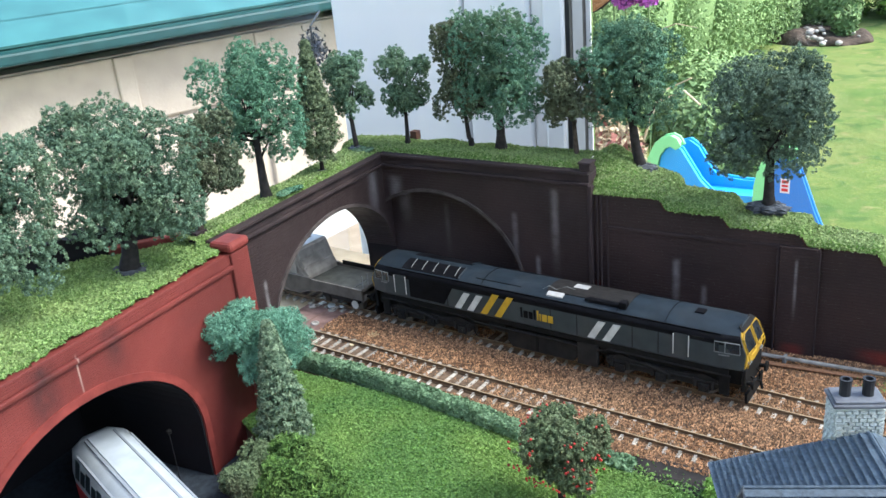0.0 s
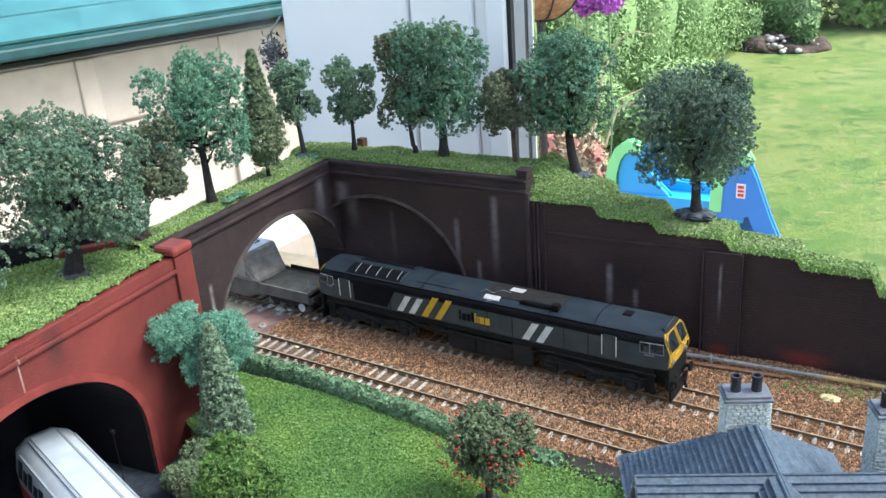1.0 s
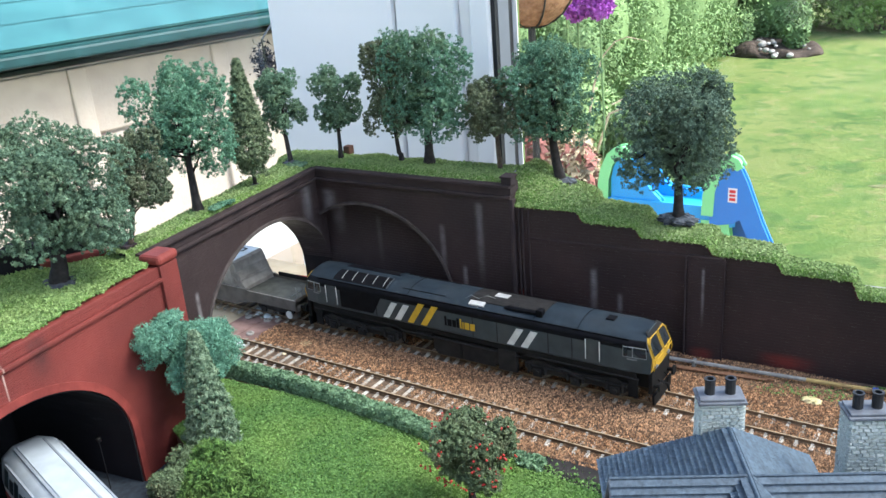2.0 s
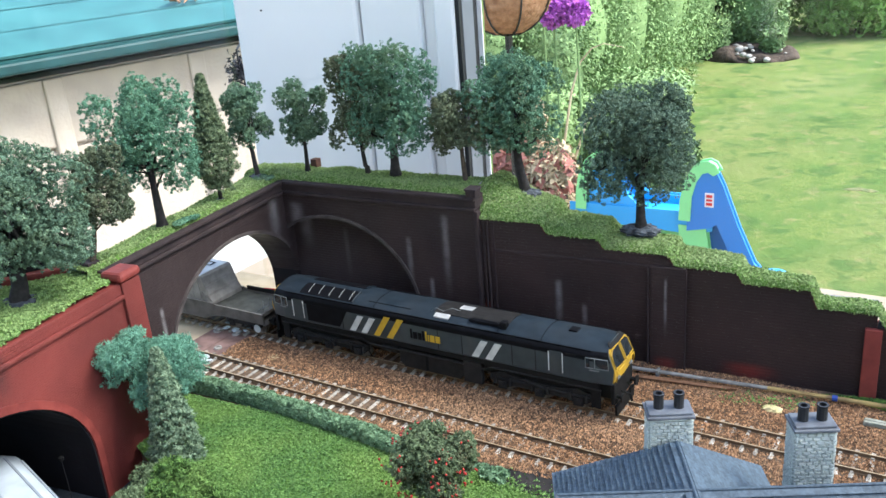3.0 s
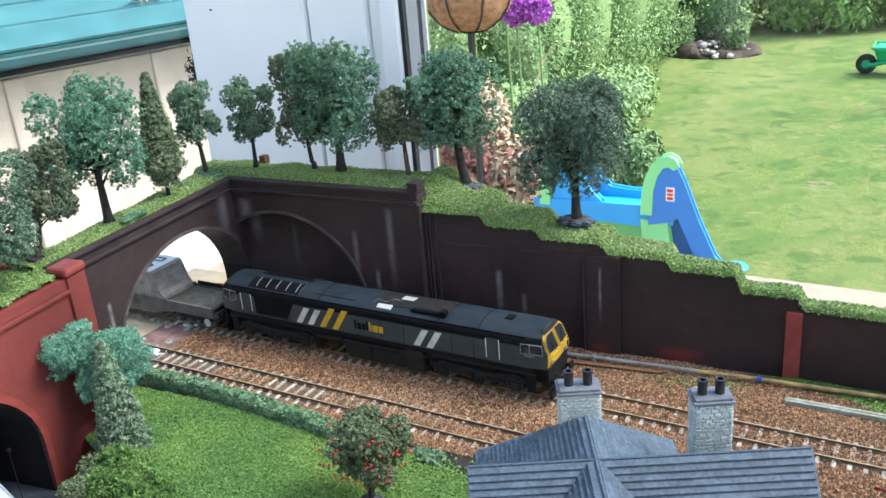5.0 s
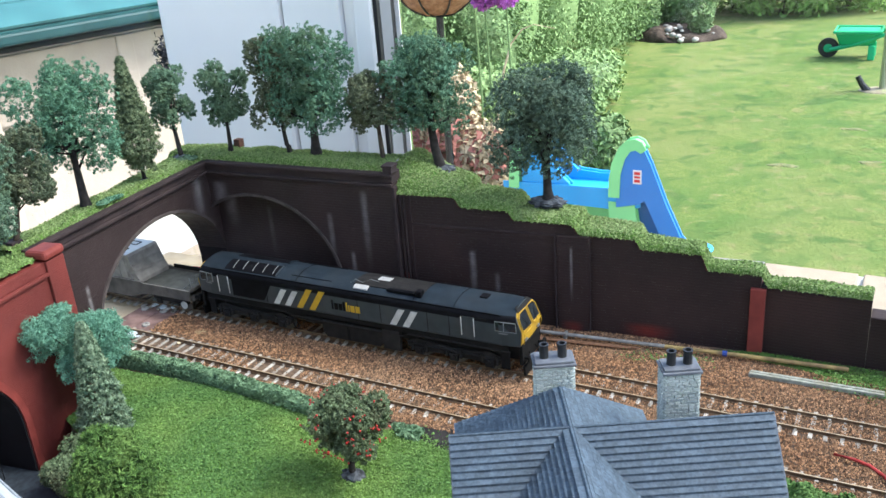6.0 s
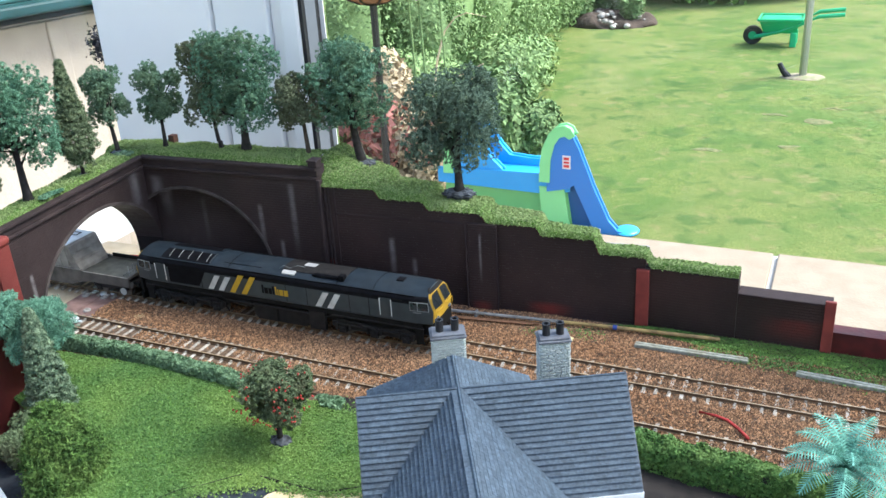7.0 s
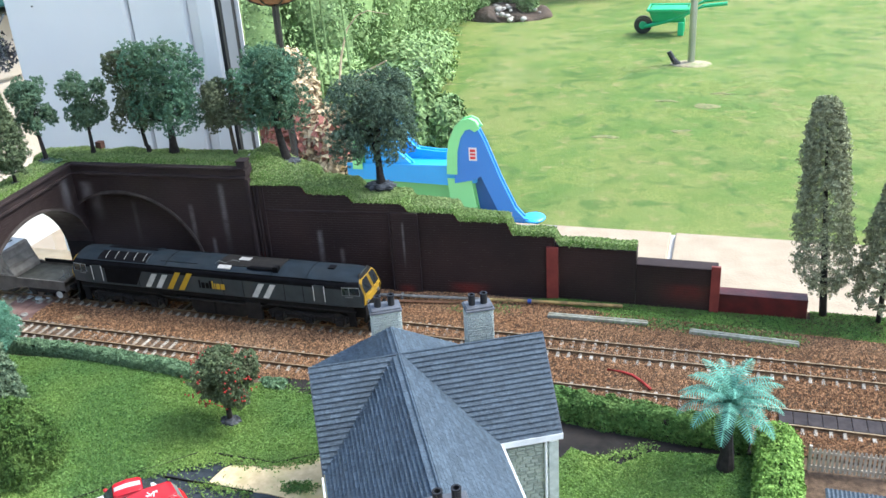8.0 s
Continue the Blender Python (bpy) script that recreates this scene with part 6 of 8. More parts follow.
for s2 in (-1, 1):
    for x, z1, slant, m_ in ((-0.0604, 0.0362, 0.0080, stripe_w), (-0.0505, 0.0362, 0.0080, stripe_w), (-0.0399, 0.0394, 0.0100, stripe_y), (-0.0292, 0.0394, 0.0100, stripe_y), (0.0369, 0.0362, 0.0074, stripe_w), (0.0468, 0.0362, 0.0074, stripe_w)):
        side_face("stripe", ((x, 0.0240), (x + 0.0049, 0.0240), (x + slant + 0.0049, z1), (x + slant, z1)), s2, m_, lb_ob)
    side_face("side_panel", ((-0.0976, 0.0246), (-0.0690, 0.0246), (-0.0615, 0.0374), (-0.0976, 0.0374)), s2, loco_band, lb_ob, "black engine-room panel", 0.0001)
    # plain bars in the lettering's colours: a dark half and a yellow half
    for i, (x0, w_) in enumerate(((-0.0095, 0.0014), (-0.0072, 0.0030), (-0.0034, 0.0027), (0.0000, 0.0015), (0.0024, 0.0011), (0.0042, 0.0011), (0.0060, 0.0034), (0.0102, 0.0034))):
        z1 = 0.0346 if i in (0, 3, 4) else 0.0326
        side_face("lettering_bar", ((x0, 0.0278), (x0 + w_, 0.0278), (x0 + w_, z1), (x0, z1)), s2, loco_band if i < 4 else stripe_y, lb_ob)
    for sg, wx0, wx1, d0, d1 in ((1, 0.1147, 0.1286, 0.0917, 0.0999), (-1, 0.1155, 0.1286, 0.1005, 0.1093)):
        w4 = [(sg * wx0, 0.0328), (sg * wx1, 0.0328), (sg * (wx1 - 0.0004), 0.0393), (sg * wx0, 0.0393)]
        side_face("side_window", w4, s2, window_m, lb_ob)
        bm = bmesh.new()
        f4 = [(x, s2 * (body_y(x) + 0.0003), z) for x, z in w4]
        tube(bm, f4 + [f4[0]], 0.00032, 4)
        xm = sg * (wx0 + (wx1 - wx0) * 0.42)
        tube(bm, [(xm, s2 * (body_y(xm) + 0.0003), 0.0328), (xm, s2 * (body_y(xm) + 0.0003), 0.0393)], 0.00028, 4)
        part("window_frame", bm, wheel_pale, lb_ob)
        side_face("cab_door", ((sg * d0, 0.0237), (sg * d1, 0.0237), (sg * d1, 0.0394), (sg * d0, 0.0394)), s2, loco_m, lb_ob, d=0.00035)
        for x in (d0 - 0.0004, d1 + 0.0004):
            part("door_handrail", tube(bmesh.new(), [(sg * x, s2 * 0.0181, 0.0262), (sg * x, s2 * 0.0181, 0.0392)], 0.00034, 5), stripe_w, lb_ob)
        side_face("door_plate", ((sg * 0.1015, 0.0388), (sg * 0.1085, 0.0388), (sg * 0.1085, 0.0398), (sg * 0.1015, 0.0398)), s2, loco_dark, lb_ob)
        side_face("number_bar", ((sg * 0.1170, 0.0310), (sg * 0.1230, 0.0310), (sg * 0.1230, 0.0318), (sg * 0.1170, 0.0318)), s2, wheel_pale, lb_ob)
    for x in (-0.082, -0.066, 0.012, 0.030, 0.066, 0.082):
        part("body_seam", boxes((x - 0.0002, x + 0.0002, s2 * 0.0171 - 0.0001, s2 * 0.0171 + 0.0001, 0.0236, 0.0374)), loco_band, lb_ob)
    part("gutter", boxes((-LL / 2 + 0.014, LL / 2 - 0.014, s2 * 0.0153 - 0.0003, s2 * 0.0153 + 0.0003, 0.0424, 0.0433)), loco_band, lb_ob)
    part("sole_bar", boxes((-LL / 2 + 0.009, LL / 2 - 0.009, s2 * 0.0160 - 0.0006, s2 * 0.0160 + 0.0006, 0.0192, 0.0229)), loco_dark, loco)
    # pipes and boxes hung below the sole bar
    part("air_pipe", tube(bmesh.new(), [(-0.124, s2 * 0.0163, 0.0185), (-0.05, s2 * 0.0163, 0.0182), (-0.045, s2 * 0.0163, 0.0160), (0.045, s2 * 0.0163, 0.0160), (0.05, s2 * 0.0163, 0.0182), (0.124, s2 * 0.0163, 0.0185)], 0.0006, 6), loco_under, loco)
    part("battery_box", boxes((0.0295, 0.0430, s2 * 0.0150 - 0.0018, s2 * 0.0150 + 0.0018, 0.0038, 0.0190), bevel=0.0004), loco_under, loco)
    part("tank_strap", boxes((0.000, 0.0015, s2 * 0.0156 - 0.0003, s2 * 0.0156 + 0.0003, 0.0045, 0.0160)), loco_dark, loco)
    part("air_reservoir", tube(bmesh.new(), [(-0.0365, s2 * 0.0125, 0.0145), (-0.0355, s2 * 0.0125, 0.0145), (-0.0230, s2 * 0.0125, 0.0145), (-0.0220, s2 * 0.0125, 0.0145)], [0.0012, 0.0032, 0.0032, 0.0012], 12), loco_under, loco)
part("frame", boxes((-LL / 2 + 0.003, LL / 2 - 0.003, -0.0130, 0.0130, 0.0125, 0.0228)), loco_dark, loco)
bm = bmesh.new()
prism(bm, [(-0.0213, 0.0168), (-0.0213, 0.0072), (-0.0180, 0.0036), (0.0260, 0.0036), (0.0285, 0.0070), (0.0285, 0.0168)], 0.0300, Matrix.Translation((0, -0.0150, 0)))
bm.normal_update()
bmesh.ops.triangulate(bm, faces=[f for f in bm.faces if len(f.verts) > 4])
part("fuel_tank", bm, loco_under, loco)
wheel = bmesh.new()
for s2 in (-1, 1):
    bmesh.ops.create_cone(wheel, cap_ends=True, segments=20, radius1=0.0068, radius2=0.0066, depth=0.0022, matrix=pose(0, s2 * 0.0088, 0.0067, 90, 0, 0))
    bmesh.ops.create_cone(wheel, cap_ends=True, segments=20, radius1=0.0074, radius2=0.0074, depth=0.0006, matrix=pose(0, s2 * 0.0076, 0.0067, 90, 0, 0))
tube(wheel, [(0, -0.0088, 0.0067), (0, 0.0088, 0.0067)], 0.0012, 8)
wheel_me = bpy.data.meshes.new("wheelset")
wheel.to_mesh(wheel_me)
wheel.free()
wheel_me.materials.append(wheel_m)
for bx0 in (-0.0830, 0.0830):
    bm = bmesh.new()
    for s2 in (-1, 1):
        y0 = s2 * 0.0140
        prism(bm, [(-0.0350, 0.0125), (-0.0350, 0.0092), (-0.0310, 0.0060), (-0.0240, 0.0050), (-0.0180, 0.0072), (-0.0060, 0.0072), (0.0, 0.0050), (0.0060, 0.0072), (0.0180, 0.0072), (0.0240, 0.0050), (0.0310, 0.0060), (0.0350, 0.0092), (0.0350, 0.0125), (0.0260, 0.0155), (0.0120, 0.0132), (-0.0120, 0.0132), (-0.0260, 0.0155)], 0.0018, Matrix.Translation((0, y0 - 0.0009, 0)))
        for wx in (-0.0258, 0.0, 0.0258):
            box(bm, wx - 0.0032, wx + 0.0032, y0 + s2 * 0.0012 - 0.0011, y0 + s2 * 0.0012 + 0.0011, 0.0044, 0.0098, bevel=0.0005)
            tube(bm, [(wx, y0 + s2 * 0.0020, 0.0070), (wx, y0 + s2 * 0.0032, 0.0070)], 0.0019, 10)
            for dx in (-0.0052, 0.0052):
                tube(bm, [(wx + dx, y0 + s2 * 0.0014, 0.0072), (wx + dx, y0 + s2 * 0.0014, 0.0128)], 0.0012, 8)
        tube(bm, [(-0.034, y0 + s2 * 0.0016, 0.0112), (0.034, y0 + s2 * 0.0016, 0.0112)], 0.0006, 6)
        tube(bm, [(-0.010, y0 + s2 * 0.0016, 0.0140), (0.006, y0 + s2 * 0.0018, 0.0100)], 0.0010, 8)
        for wx in (-0.0335, 0.0335):
            tube(bm, [(wx, y0 + s2 * 0.001, 0.0130), (wx * 1.03, y0 * 0.8, 0.0030)], 0.0005, 5)
    box(bm, -0.030, 0.030, -0.0135, 0.0135, 0.0100, 0.0125)
    bm.normal_update()
    bmesh.ops.triangulate(bm, faces=[f for f in bm.faces if len(f.verts) > 4])
    bog = part("bogie", bm, loco_under, loco)
    bog.location = (bx0, 0, 0)
    for wx in (-0.0258, 0, 0.0258):
        part("wheelset", wheel_me, None, bog).location = (wx, 0, 0)


def roof_point(x, y, lift=0.0):
    """A point over the roof's skin."""
    ys, zs = [p[0] for p in HALF], [p[1] for p in HALF]
    return Vector((x, y, float(np.interp(-abs(y), ys, zs)) + lift))


def roof_sheet(name, x0, x1, y0, y1, lift, material, parent, label=""):
    """A thin sheet that follows the roof."""
    bm = bmesh.new()
    n = 6
    rows = []
    for h in (lift, -0.0004):
        rows.append([[bm.verts.new(roof_point(x, y0 + (y1 - y0) * k / n, h)) for k in range(n + 1)] for x in (x0, x1)])
    for (a, b) in rows:
        for k in range(n):
            bm.faces.new((a[k], a[k + 1], b[k + 1], b[k]))
    for e in (0, 1):
        for k in range(n):
            bm.faces.new((rows[0][e][k], rows[0][e][k + 1], rows[1][e][k + 1], rows[1][e][k]))
    for k in (0, n):
        bm.faces.new((rows[0][0][k], rows[0][1][k], rows[1][1][k], rows[1][0][k]))
    return part(name, bm, material, parent, label)


# roof fittings
for sy in (-1, 1):
    grille = roof_sheet("roof_grille", -0.1050, -0.0585, sy * 0.0030, sy * 0.0140, 0.0003, loco_band, loco, "black roof grille with thin pale bars")
    for i in range(5):
        x = -0.0985 + i * 0.0090
        if sy < 0:
            part("grille_bar", tube(bmesh.new(), [roof_point(x + 0.0012 * k / 6, sy * (0.0040 + 0.0090 * k / 6), 0.0007) for k in range(7)], 0.00028, 5), wheel_pale, grille)
    part("grille_frame", tube(bmesh.new(), [roof_point(-0.0580, sy * (0.0030 + 0.0110 * k / 6), 0.0005) for k in range(7)], 0.0005, 5), loco_roof, grille)
    for x in (0.085, -0.040, 0.055):
        part("roof_seam", tube(bmesh.new(), [roof_point(x, sy * 0.0145 * k / 8, 0.0001) for k in range(9)], 0.00022, 4), loco_band, lb_ob)
    part("roof_seam", tube(bmesh.new(), [roof_point(-0.046, sy * 0.0105, 0.0001), roof_point(-0.012, sy * 0.0105, 0.0001)], 0.0003, 5), loco_band, lb_ob)
roof_sheet("roof_panel", 0.006, 0.060, -0.0095, 0.0095, 0.0005, loco_under, loco, "brownish weathered roof panel")
for x0, x1, y0, y1 in ((0.0075, 0.0185, -0.0132, -0.0098), (0.0205, 0.0300, -0.0015, 0.0040)):
    roof_sheet("roof_label", x0, x1, y0, y1, 0.0008, flask_grey, loco, "small pale roof patch")
part("roof_wire", tube(bmesh.new(), [roof_point(0.003, -0.0090, 0.0004), roof_point(0.007, -0.0085, 0.0030), roof_point(0.012, -0.0080, 0.0010), roof_point(0.018, -0.0060, 0.0028), roof_point(0.023, -0.0040, 0.0006)], 0.00025, 5), wheel_pale, loco)
silencer = part("exhaust_silencer", tube(bmesh.new(), [roof_point(0.033, -0.0105, 0.0004), roof_point(0.036, -0.0105, 0.0008), roof_point(0.054, -0.0105, 0.0008), roof_point(0.057, -0.0105, 0.0004)], [0.0010, 0.0018, 0.0018, 0.0010], 10), loco_band, loco)
part("exhaust_box", boxes((0.0555, 0.0600, -0.0125, -0.0075, 0.0440, 0.0490), bevel=0.0006), loco_band, silencer)
part("horn", boxes((0.0980, 0.1035, -0.0030, 0.0030, 0.0464, 0.0477), bevel=0.0004), loco_band, loco)

# ---------------------------------------------------------------- flask wagon
wag_m = mat("weathered_brown_grey_wagon", (0.105, 0.092, 0.080), (0.060, 0.052, 0.045), 150, 0.8, 0.0002, 500, c3=(0.15, 0.132, 0.115), scale3=40)
flask_m = mat("pale_grey_flask_cover", (0.29, 0.265, 0.235), (0.19, 0.17, 0.15), 150, 0.65, c3=(0.25, 0.22, 0.20), scale3=50, amount3=0.5)
deck_m = mat("grey_green_deck", (0.085, 0.086, 0.074), (0.05, 0.05, 0.043), 160, 0.8, 0.0002, 500)
flask_top = mat("pale_flask_top", (0.55, 0.57, 0.59), (0.46, 0.48, 0.50), 150, 0.5)


def flask_wagon(at):
    w = thing("flask_wagon", "weathered grey flat wagon carrying a pale flask cover", "wagon", "flask wagons", at=at)
    HL = 0.0802
    for s2 in (-1, 1):
        bm = bmesh.new()
        prism(bm, [(-HL, 0.0118), (-0.0500, 0.0118), (-0.0400, 0.0100), (-0.0330, 0.0064), (0.0160, 0.0064), (0.0260, 0.0100), (0.0380, 0.0118), (HL, 0.0118), (HL, 0.0205), (0.0320, 0.0205), (0.0290, 0.0215), (-0.0330, 0.0215), (-0.0350, 0.0205), (-HL, 0.0205)], 0.0012, Matrix.Translation((0, s2 * 0.0165 - 0.0006, 0)))
        bm.normal_update()
        bmesh.ops.triangulate(bm, faces=[f for f in bm.faces if len(f.verts) > 4])
        side = part("side_frame", bm, wag_m, w)
        part("edge_strip", tube(bmesh.new(), [(x, s2 * 0.0172, z) for x, z in ((-HL, 0.0204), (-0.0350, 0.0204), (-0.0330, 0.0214), (0.0290, 0.0214), (0.0320, 0.0204), (HL, 0.0204))], 0.00035, 5), flask_m, side)
        for x in (-0.0365, -0.0350):
            part("end_post", boxes((x - 0.0004, x + 0.0004, s2 * 0.0172 - 0.0003, s2 * 0.0172 + 0.0003, 0.0120, 0.0204)), flask_m, side)
    part("deck", boxes((-HL, HL, -0.0160, 0.0160, 0.0160, 0.0186)), deck_m, w, "dull grey-green deck")
    part("under_frame", boxes((-HL + 0.004, HL - 0.004, -0.0110, 0.0110, 0.0115, 0.0159)), loco_dark, w)
    part("rail", boxes((0.034, HL - 0.004, 0.0155, 0.0168, 0.0205, 0.0238), bevel=0.0003), loco_dark, w)
    part("rail", boxes((-0.060, -0.032, 0.0155, 0.0168, 0.0205, 0.0238), bevel=0.0003), loco_dark, w)
    for sg in (-1, 1):
        part("end_rail", boxes((min(sg * HL, sg * (HL - 0.0014)), max(sg * HL, sg * (HL - 0.0014)), -0.0171, 0.0171, 0.0110, 0.0212), bevel=0.0003), wag_m, w)
        bm = bmesh.new()
        for y in (-0.0120, -0.0060):
            tube(bm, [(sg * (HL - 0.003), y, 0.0186), (sg * (HL - 0.003), y, 0.0290)], 0.00035, 5)
            tube(bm, [(sg * (HL - 0.003), y, 0.0240), (sg * (HL - 0.0105), y, 0.0190)], 0.0003, 5)
        part("handbrake_rail", bm, wheel_pale, w)
        for s2 in (-1, 1):
            bm = bmesh.new()
            tube(bm, [(sg * HL, s2 * 0.0115, 0.0138), (sg * (HL + 0.004), s2 * 0.0115, 0.0138)], 0.0010, 8)
            tube(bm, [(sg * (HL + 0.0040), s2 * 0.0115, 0.0138), (sg * (HL + 0.0050), s2 * 0.0115, 0.0138)], 0.0029, 12)
            part("buffer", bm, loco_dark, w)
        part("coupling", tube(bmesh.new(), [(sg * HL, 0, 0.0125), (sg * (HL + 0.0030), 0, 0.0118), (sg * (HL + 0.0045), 0, 0.0080)], 0.0007, 6), loco_dark, w)
        bm = bmesh.new()
        for s2 in (-1, 1):
            prism(bm, [(-0.0185, 0.0105), (-0.0185, 0.0078), (-0.0140, 0.0046), (-0.0090, 0.0066), (0.0090, 0.0066), (0.0140, 0.0046), (0.0185, 0.0078), (0.0185, 0.0105), (0.0110, 0.0118), (-0.0110, 0.0118)], 0.0016, Matrix.Translation((0, s2 * 0.0135 - 0.0008, 0)))
            for wx in (-0.0125, 0.0125):
                box(bm, wx - 0.0026, wx + 0.0026, s2 * 0.0144 - 0.0009, s2 * 0.0144 + 0.0009, 0.0040, 0.0088, bevel=0.0004)
        box(bm, -0.012, 0.012, -0.0125, 0.0125, 0.0090, 0.0116)
        bm.normal_update()
        bmesh.ops.triangulate(bm, faces=[f for f in bm.faces if len(f.verts) > 4])
        b = part("bogie", bm, loco_under, w)
        b.location = (sg * 0.0560, 0, 0)
        for wx in (-0.0125, 0.0125):
            o = part("wheelset", wheel_me, None, b)
            o.matrix_basis = Matrix.LocRotScale((wx, 0, 0), None, (0.9, 1, 0.9))
        if sg > 0:
            part("axle_disc", tube(bmesh.new(), [(0.0145, -0.0152, 0.0066), (0.0145, -0.0157, 0.0066)], 0.0032, 16), stripe_w, b, "round white axle disc")
    # sloping-ended cover in rolled sections
    bm = bmesh.new()
    prof = [(-0.0312, 0.0186), (-0.0248, 0.0408), (-0.0235, 0.0414), (0.0176, 0.0414), (0.0190, 0.0406), (0.0212, 0.0352), (0.0214, 0.0338), (0.0238, 0.0288), (0.0240, 0.0272), (0.0276, 0.0214), (0.0278, 0.0186)]
    prism(bm, prof, 0.0318, Matrix.Translation((0, -0.0159, 0)))
    bm.normal_update()
    bmesh.ops.triangulate(bm, faces=[f for f in bm.faces if len(f.verts) > 4])
    bmesh.ops.bevel(bm, geom=[e for e in bm.edges if e.is_manifold and e.calc_face_angle(0) > 0.9], offset=0.0006, segments=2, affect='EDGES')
    cover = part("flask_cover", bm, flask_m, w)
    part("cover_top", boxes((-0.0232, 0.0173, -0.0152, 0.0152, 0.0414, 0.0419), bevel=0.0002), flask_top, cover, "white top plate")
    for y0 in (-0.0070, 0.0070):
        # two dark markings, as plain bars
        for x0, x1, ya, yb in ((-0.0140, 0.0090, -0.0036, -0.0024), (-0.0140, 0.0090, 0.0024, 0.0036), (-0.0152, -0.0136, -0.0030, 0.0030), (0.0086, 0.0102, -0.0030, 0.0030)):
            part("marking_bar", boxes((x0, x1, y0 + ya, y0 + yb, 0.0420, 0.0422)), loco_dark, cover)
    for s2 in (-1, 1):
        for i in range(6):
            x = -0.0270 + i * 0.0088
            part("rib", tube(bmesh.new(), [(x, s2 * 0.0162, 0.0190), (x * 0.84, s2 * 0.0160, 0.0402)], 0.00035, 4), flask_m, cover)
        part("lifting_eye", tube(bmesh.new(), [(0.0180, s2 * 0.0165, 0.0290), (0.0215, s2 * 0.0172, 0.0262), (0.0240, s2 * 0.0168, 0.0216), (0.0290, s2 * 0.0165, 0.0210)], 0.0007, 6), flask_m, cover)
    for x0, z0, x1, z1 in ((0.0194, 0.0402, 0.0213, 0.0355), (0.0217, 0.0335, 0.0238, 0.0292), (0.0243, 0.0268, 0.0274, 0.0218)):
        part("end_ridge", tube(bmesh.new(), [(x0 + 0.0004, -0.0148, z0), (x0 + 0.0004, 0.0148, z0)], 0.0005, 6), flask_m, cover)
    return w


flask_wagon((LX - LL / 2 - 0.0105 - 0.0802, 0.4115, 0.0029))

# ---------------------------------------------------------------- road vehicles
lorry_white = mat("white_lorry_paint", (0.43, 0.475, 0.515), (0.36, 0.40, 0.44), 90, 0.5, spec=0.5, c3=(0.33, 0.35, 0.36), scale3=70, amount3=0.35)
lorry_red = mat("red_lorry_paint", (0.42, 0.02, 0.025), (0.32, 0.015, 0.02), 90, 0.35, spec=0.5)
lorry_rib = mat("grey_lorry_seam", (0.27, 0.30, 0.33), (0.21, 0.23, 0.26), 120, 0.5)
navy = mat("dark_green_lettering", (0.015, 0.03, 0.035), (0.01, 0.02, 0.025), 90, 0.4)
lorry = thing("lorry", "white toy lorry with a red lower edge and dark lettering", "lorry", at=(-0.2925, 0.1625, -0.0160), rz=-15)
# eight-sided body with a rounded end
OCT = [(0.0170, 0.0140), (0.0176, 0.0150), (0.0176, 0.0285), (0.0150, 0.0408), (0.0086, 0.0446), (0.0072, 0.0452)]
OCT = OCT + [(-y, z) for y, z in reversed(OCT)]
bm = bmesh.new()
rings = []
for x, k in ((-0.0660, 0.70), (-0.0655, 0.80), (-0.0640, 0.89), (-0.0615, 0.95), (-0.0580, 0.985), (-0.0540, 1.0), (0.0, 1.0), (0.0660, 1.0)):
    rings.append([bm.verts.new((x, y * k, 0.0290 + (z - 0.0290) * (0.35 + 0.65 * k))) for y, z in OCT])
for a, b in zip(rings, rings[1:]):
    for i in range(len(OCT)):
        f = bm.faces.new((a[i - 1], a[i], b[i], b[i - 1]))
        f.smooth = True
for r_ in (rings[0], rings[-1]):
    bm.faces.new([bm.verts.new(v.co) for v in r_])
bm.normal_update()
bmesh.ops.triangulate(bm, faces=[f for f in bm.faces if len(f.verts) > 4])
body = part("trailer_body", bm, lorry_white, lorry)
part("roof_panel", boxes((-0.0575, 0.064, -0.0066, 0.0066, 0.0450, 0.0460), bevel=0.0004), lorry_white, body, "slightly worn white roof panel")
for s2 in (-1, 1):
    part("roof_rib", boxes((-0.0560, 0.064, s2 * 0.0078 - 0.0007, s2 * 0.0078 + 0.0007, 0.0445, 0.0457), bevel=0.0003), lorry_rib, body, "grey roof seam")
    part("side_rib", boxes((-0.0520, 0.064, s2 * 0.0147 - 0.0006, s2 * 0.0147 + 0.0006, 0.0406, 0.0418), bevel=0.0002), lorry_rib, body)
    part("skirt", boxes((-0.056, 0.064, s2 * 0.0177 - 0.0003, s2 * 0.0177 + 0.0003, 0.0140, 0.0235)), lorry_red, body, "red lower panel")
    for i, h_ in enumerate((0.0108, 0.0078, 0.0098, 0.0062, 0.0078, 0.0062)):
        x0 = -0.0540 + i * 0.0078
        m_ = Matrix.Translation((0, s2 * 0.0176, 0.0285)) @ Matrix.Rotation(s2 * math.radians(11.9), 4, "X") @ Matrix.Translation((0, -0.0003, 0))
        part("lettering_bar", prism(bmesh.new(), [(x0, 0.0), (x0 + 0.0058, 0.0), (x0 + 0.0066, h_), (x0 + 0.0008, h_)], 0.0006, m_), navy, body)
part("chassis", boxes((-0.056, 0.064, -0.013, 0.013, 0.0085, 0.0140)), loco_dark, lorry)
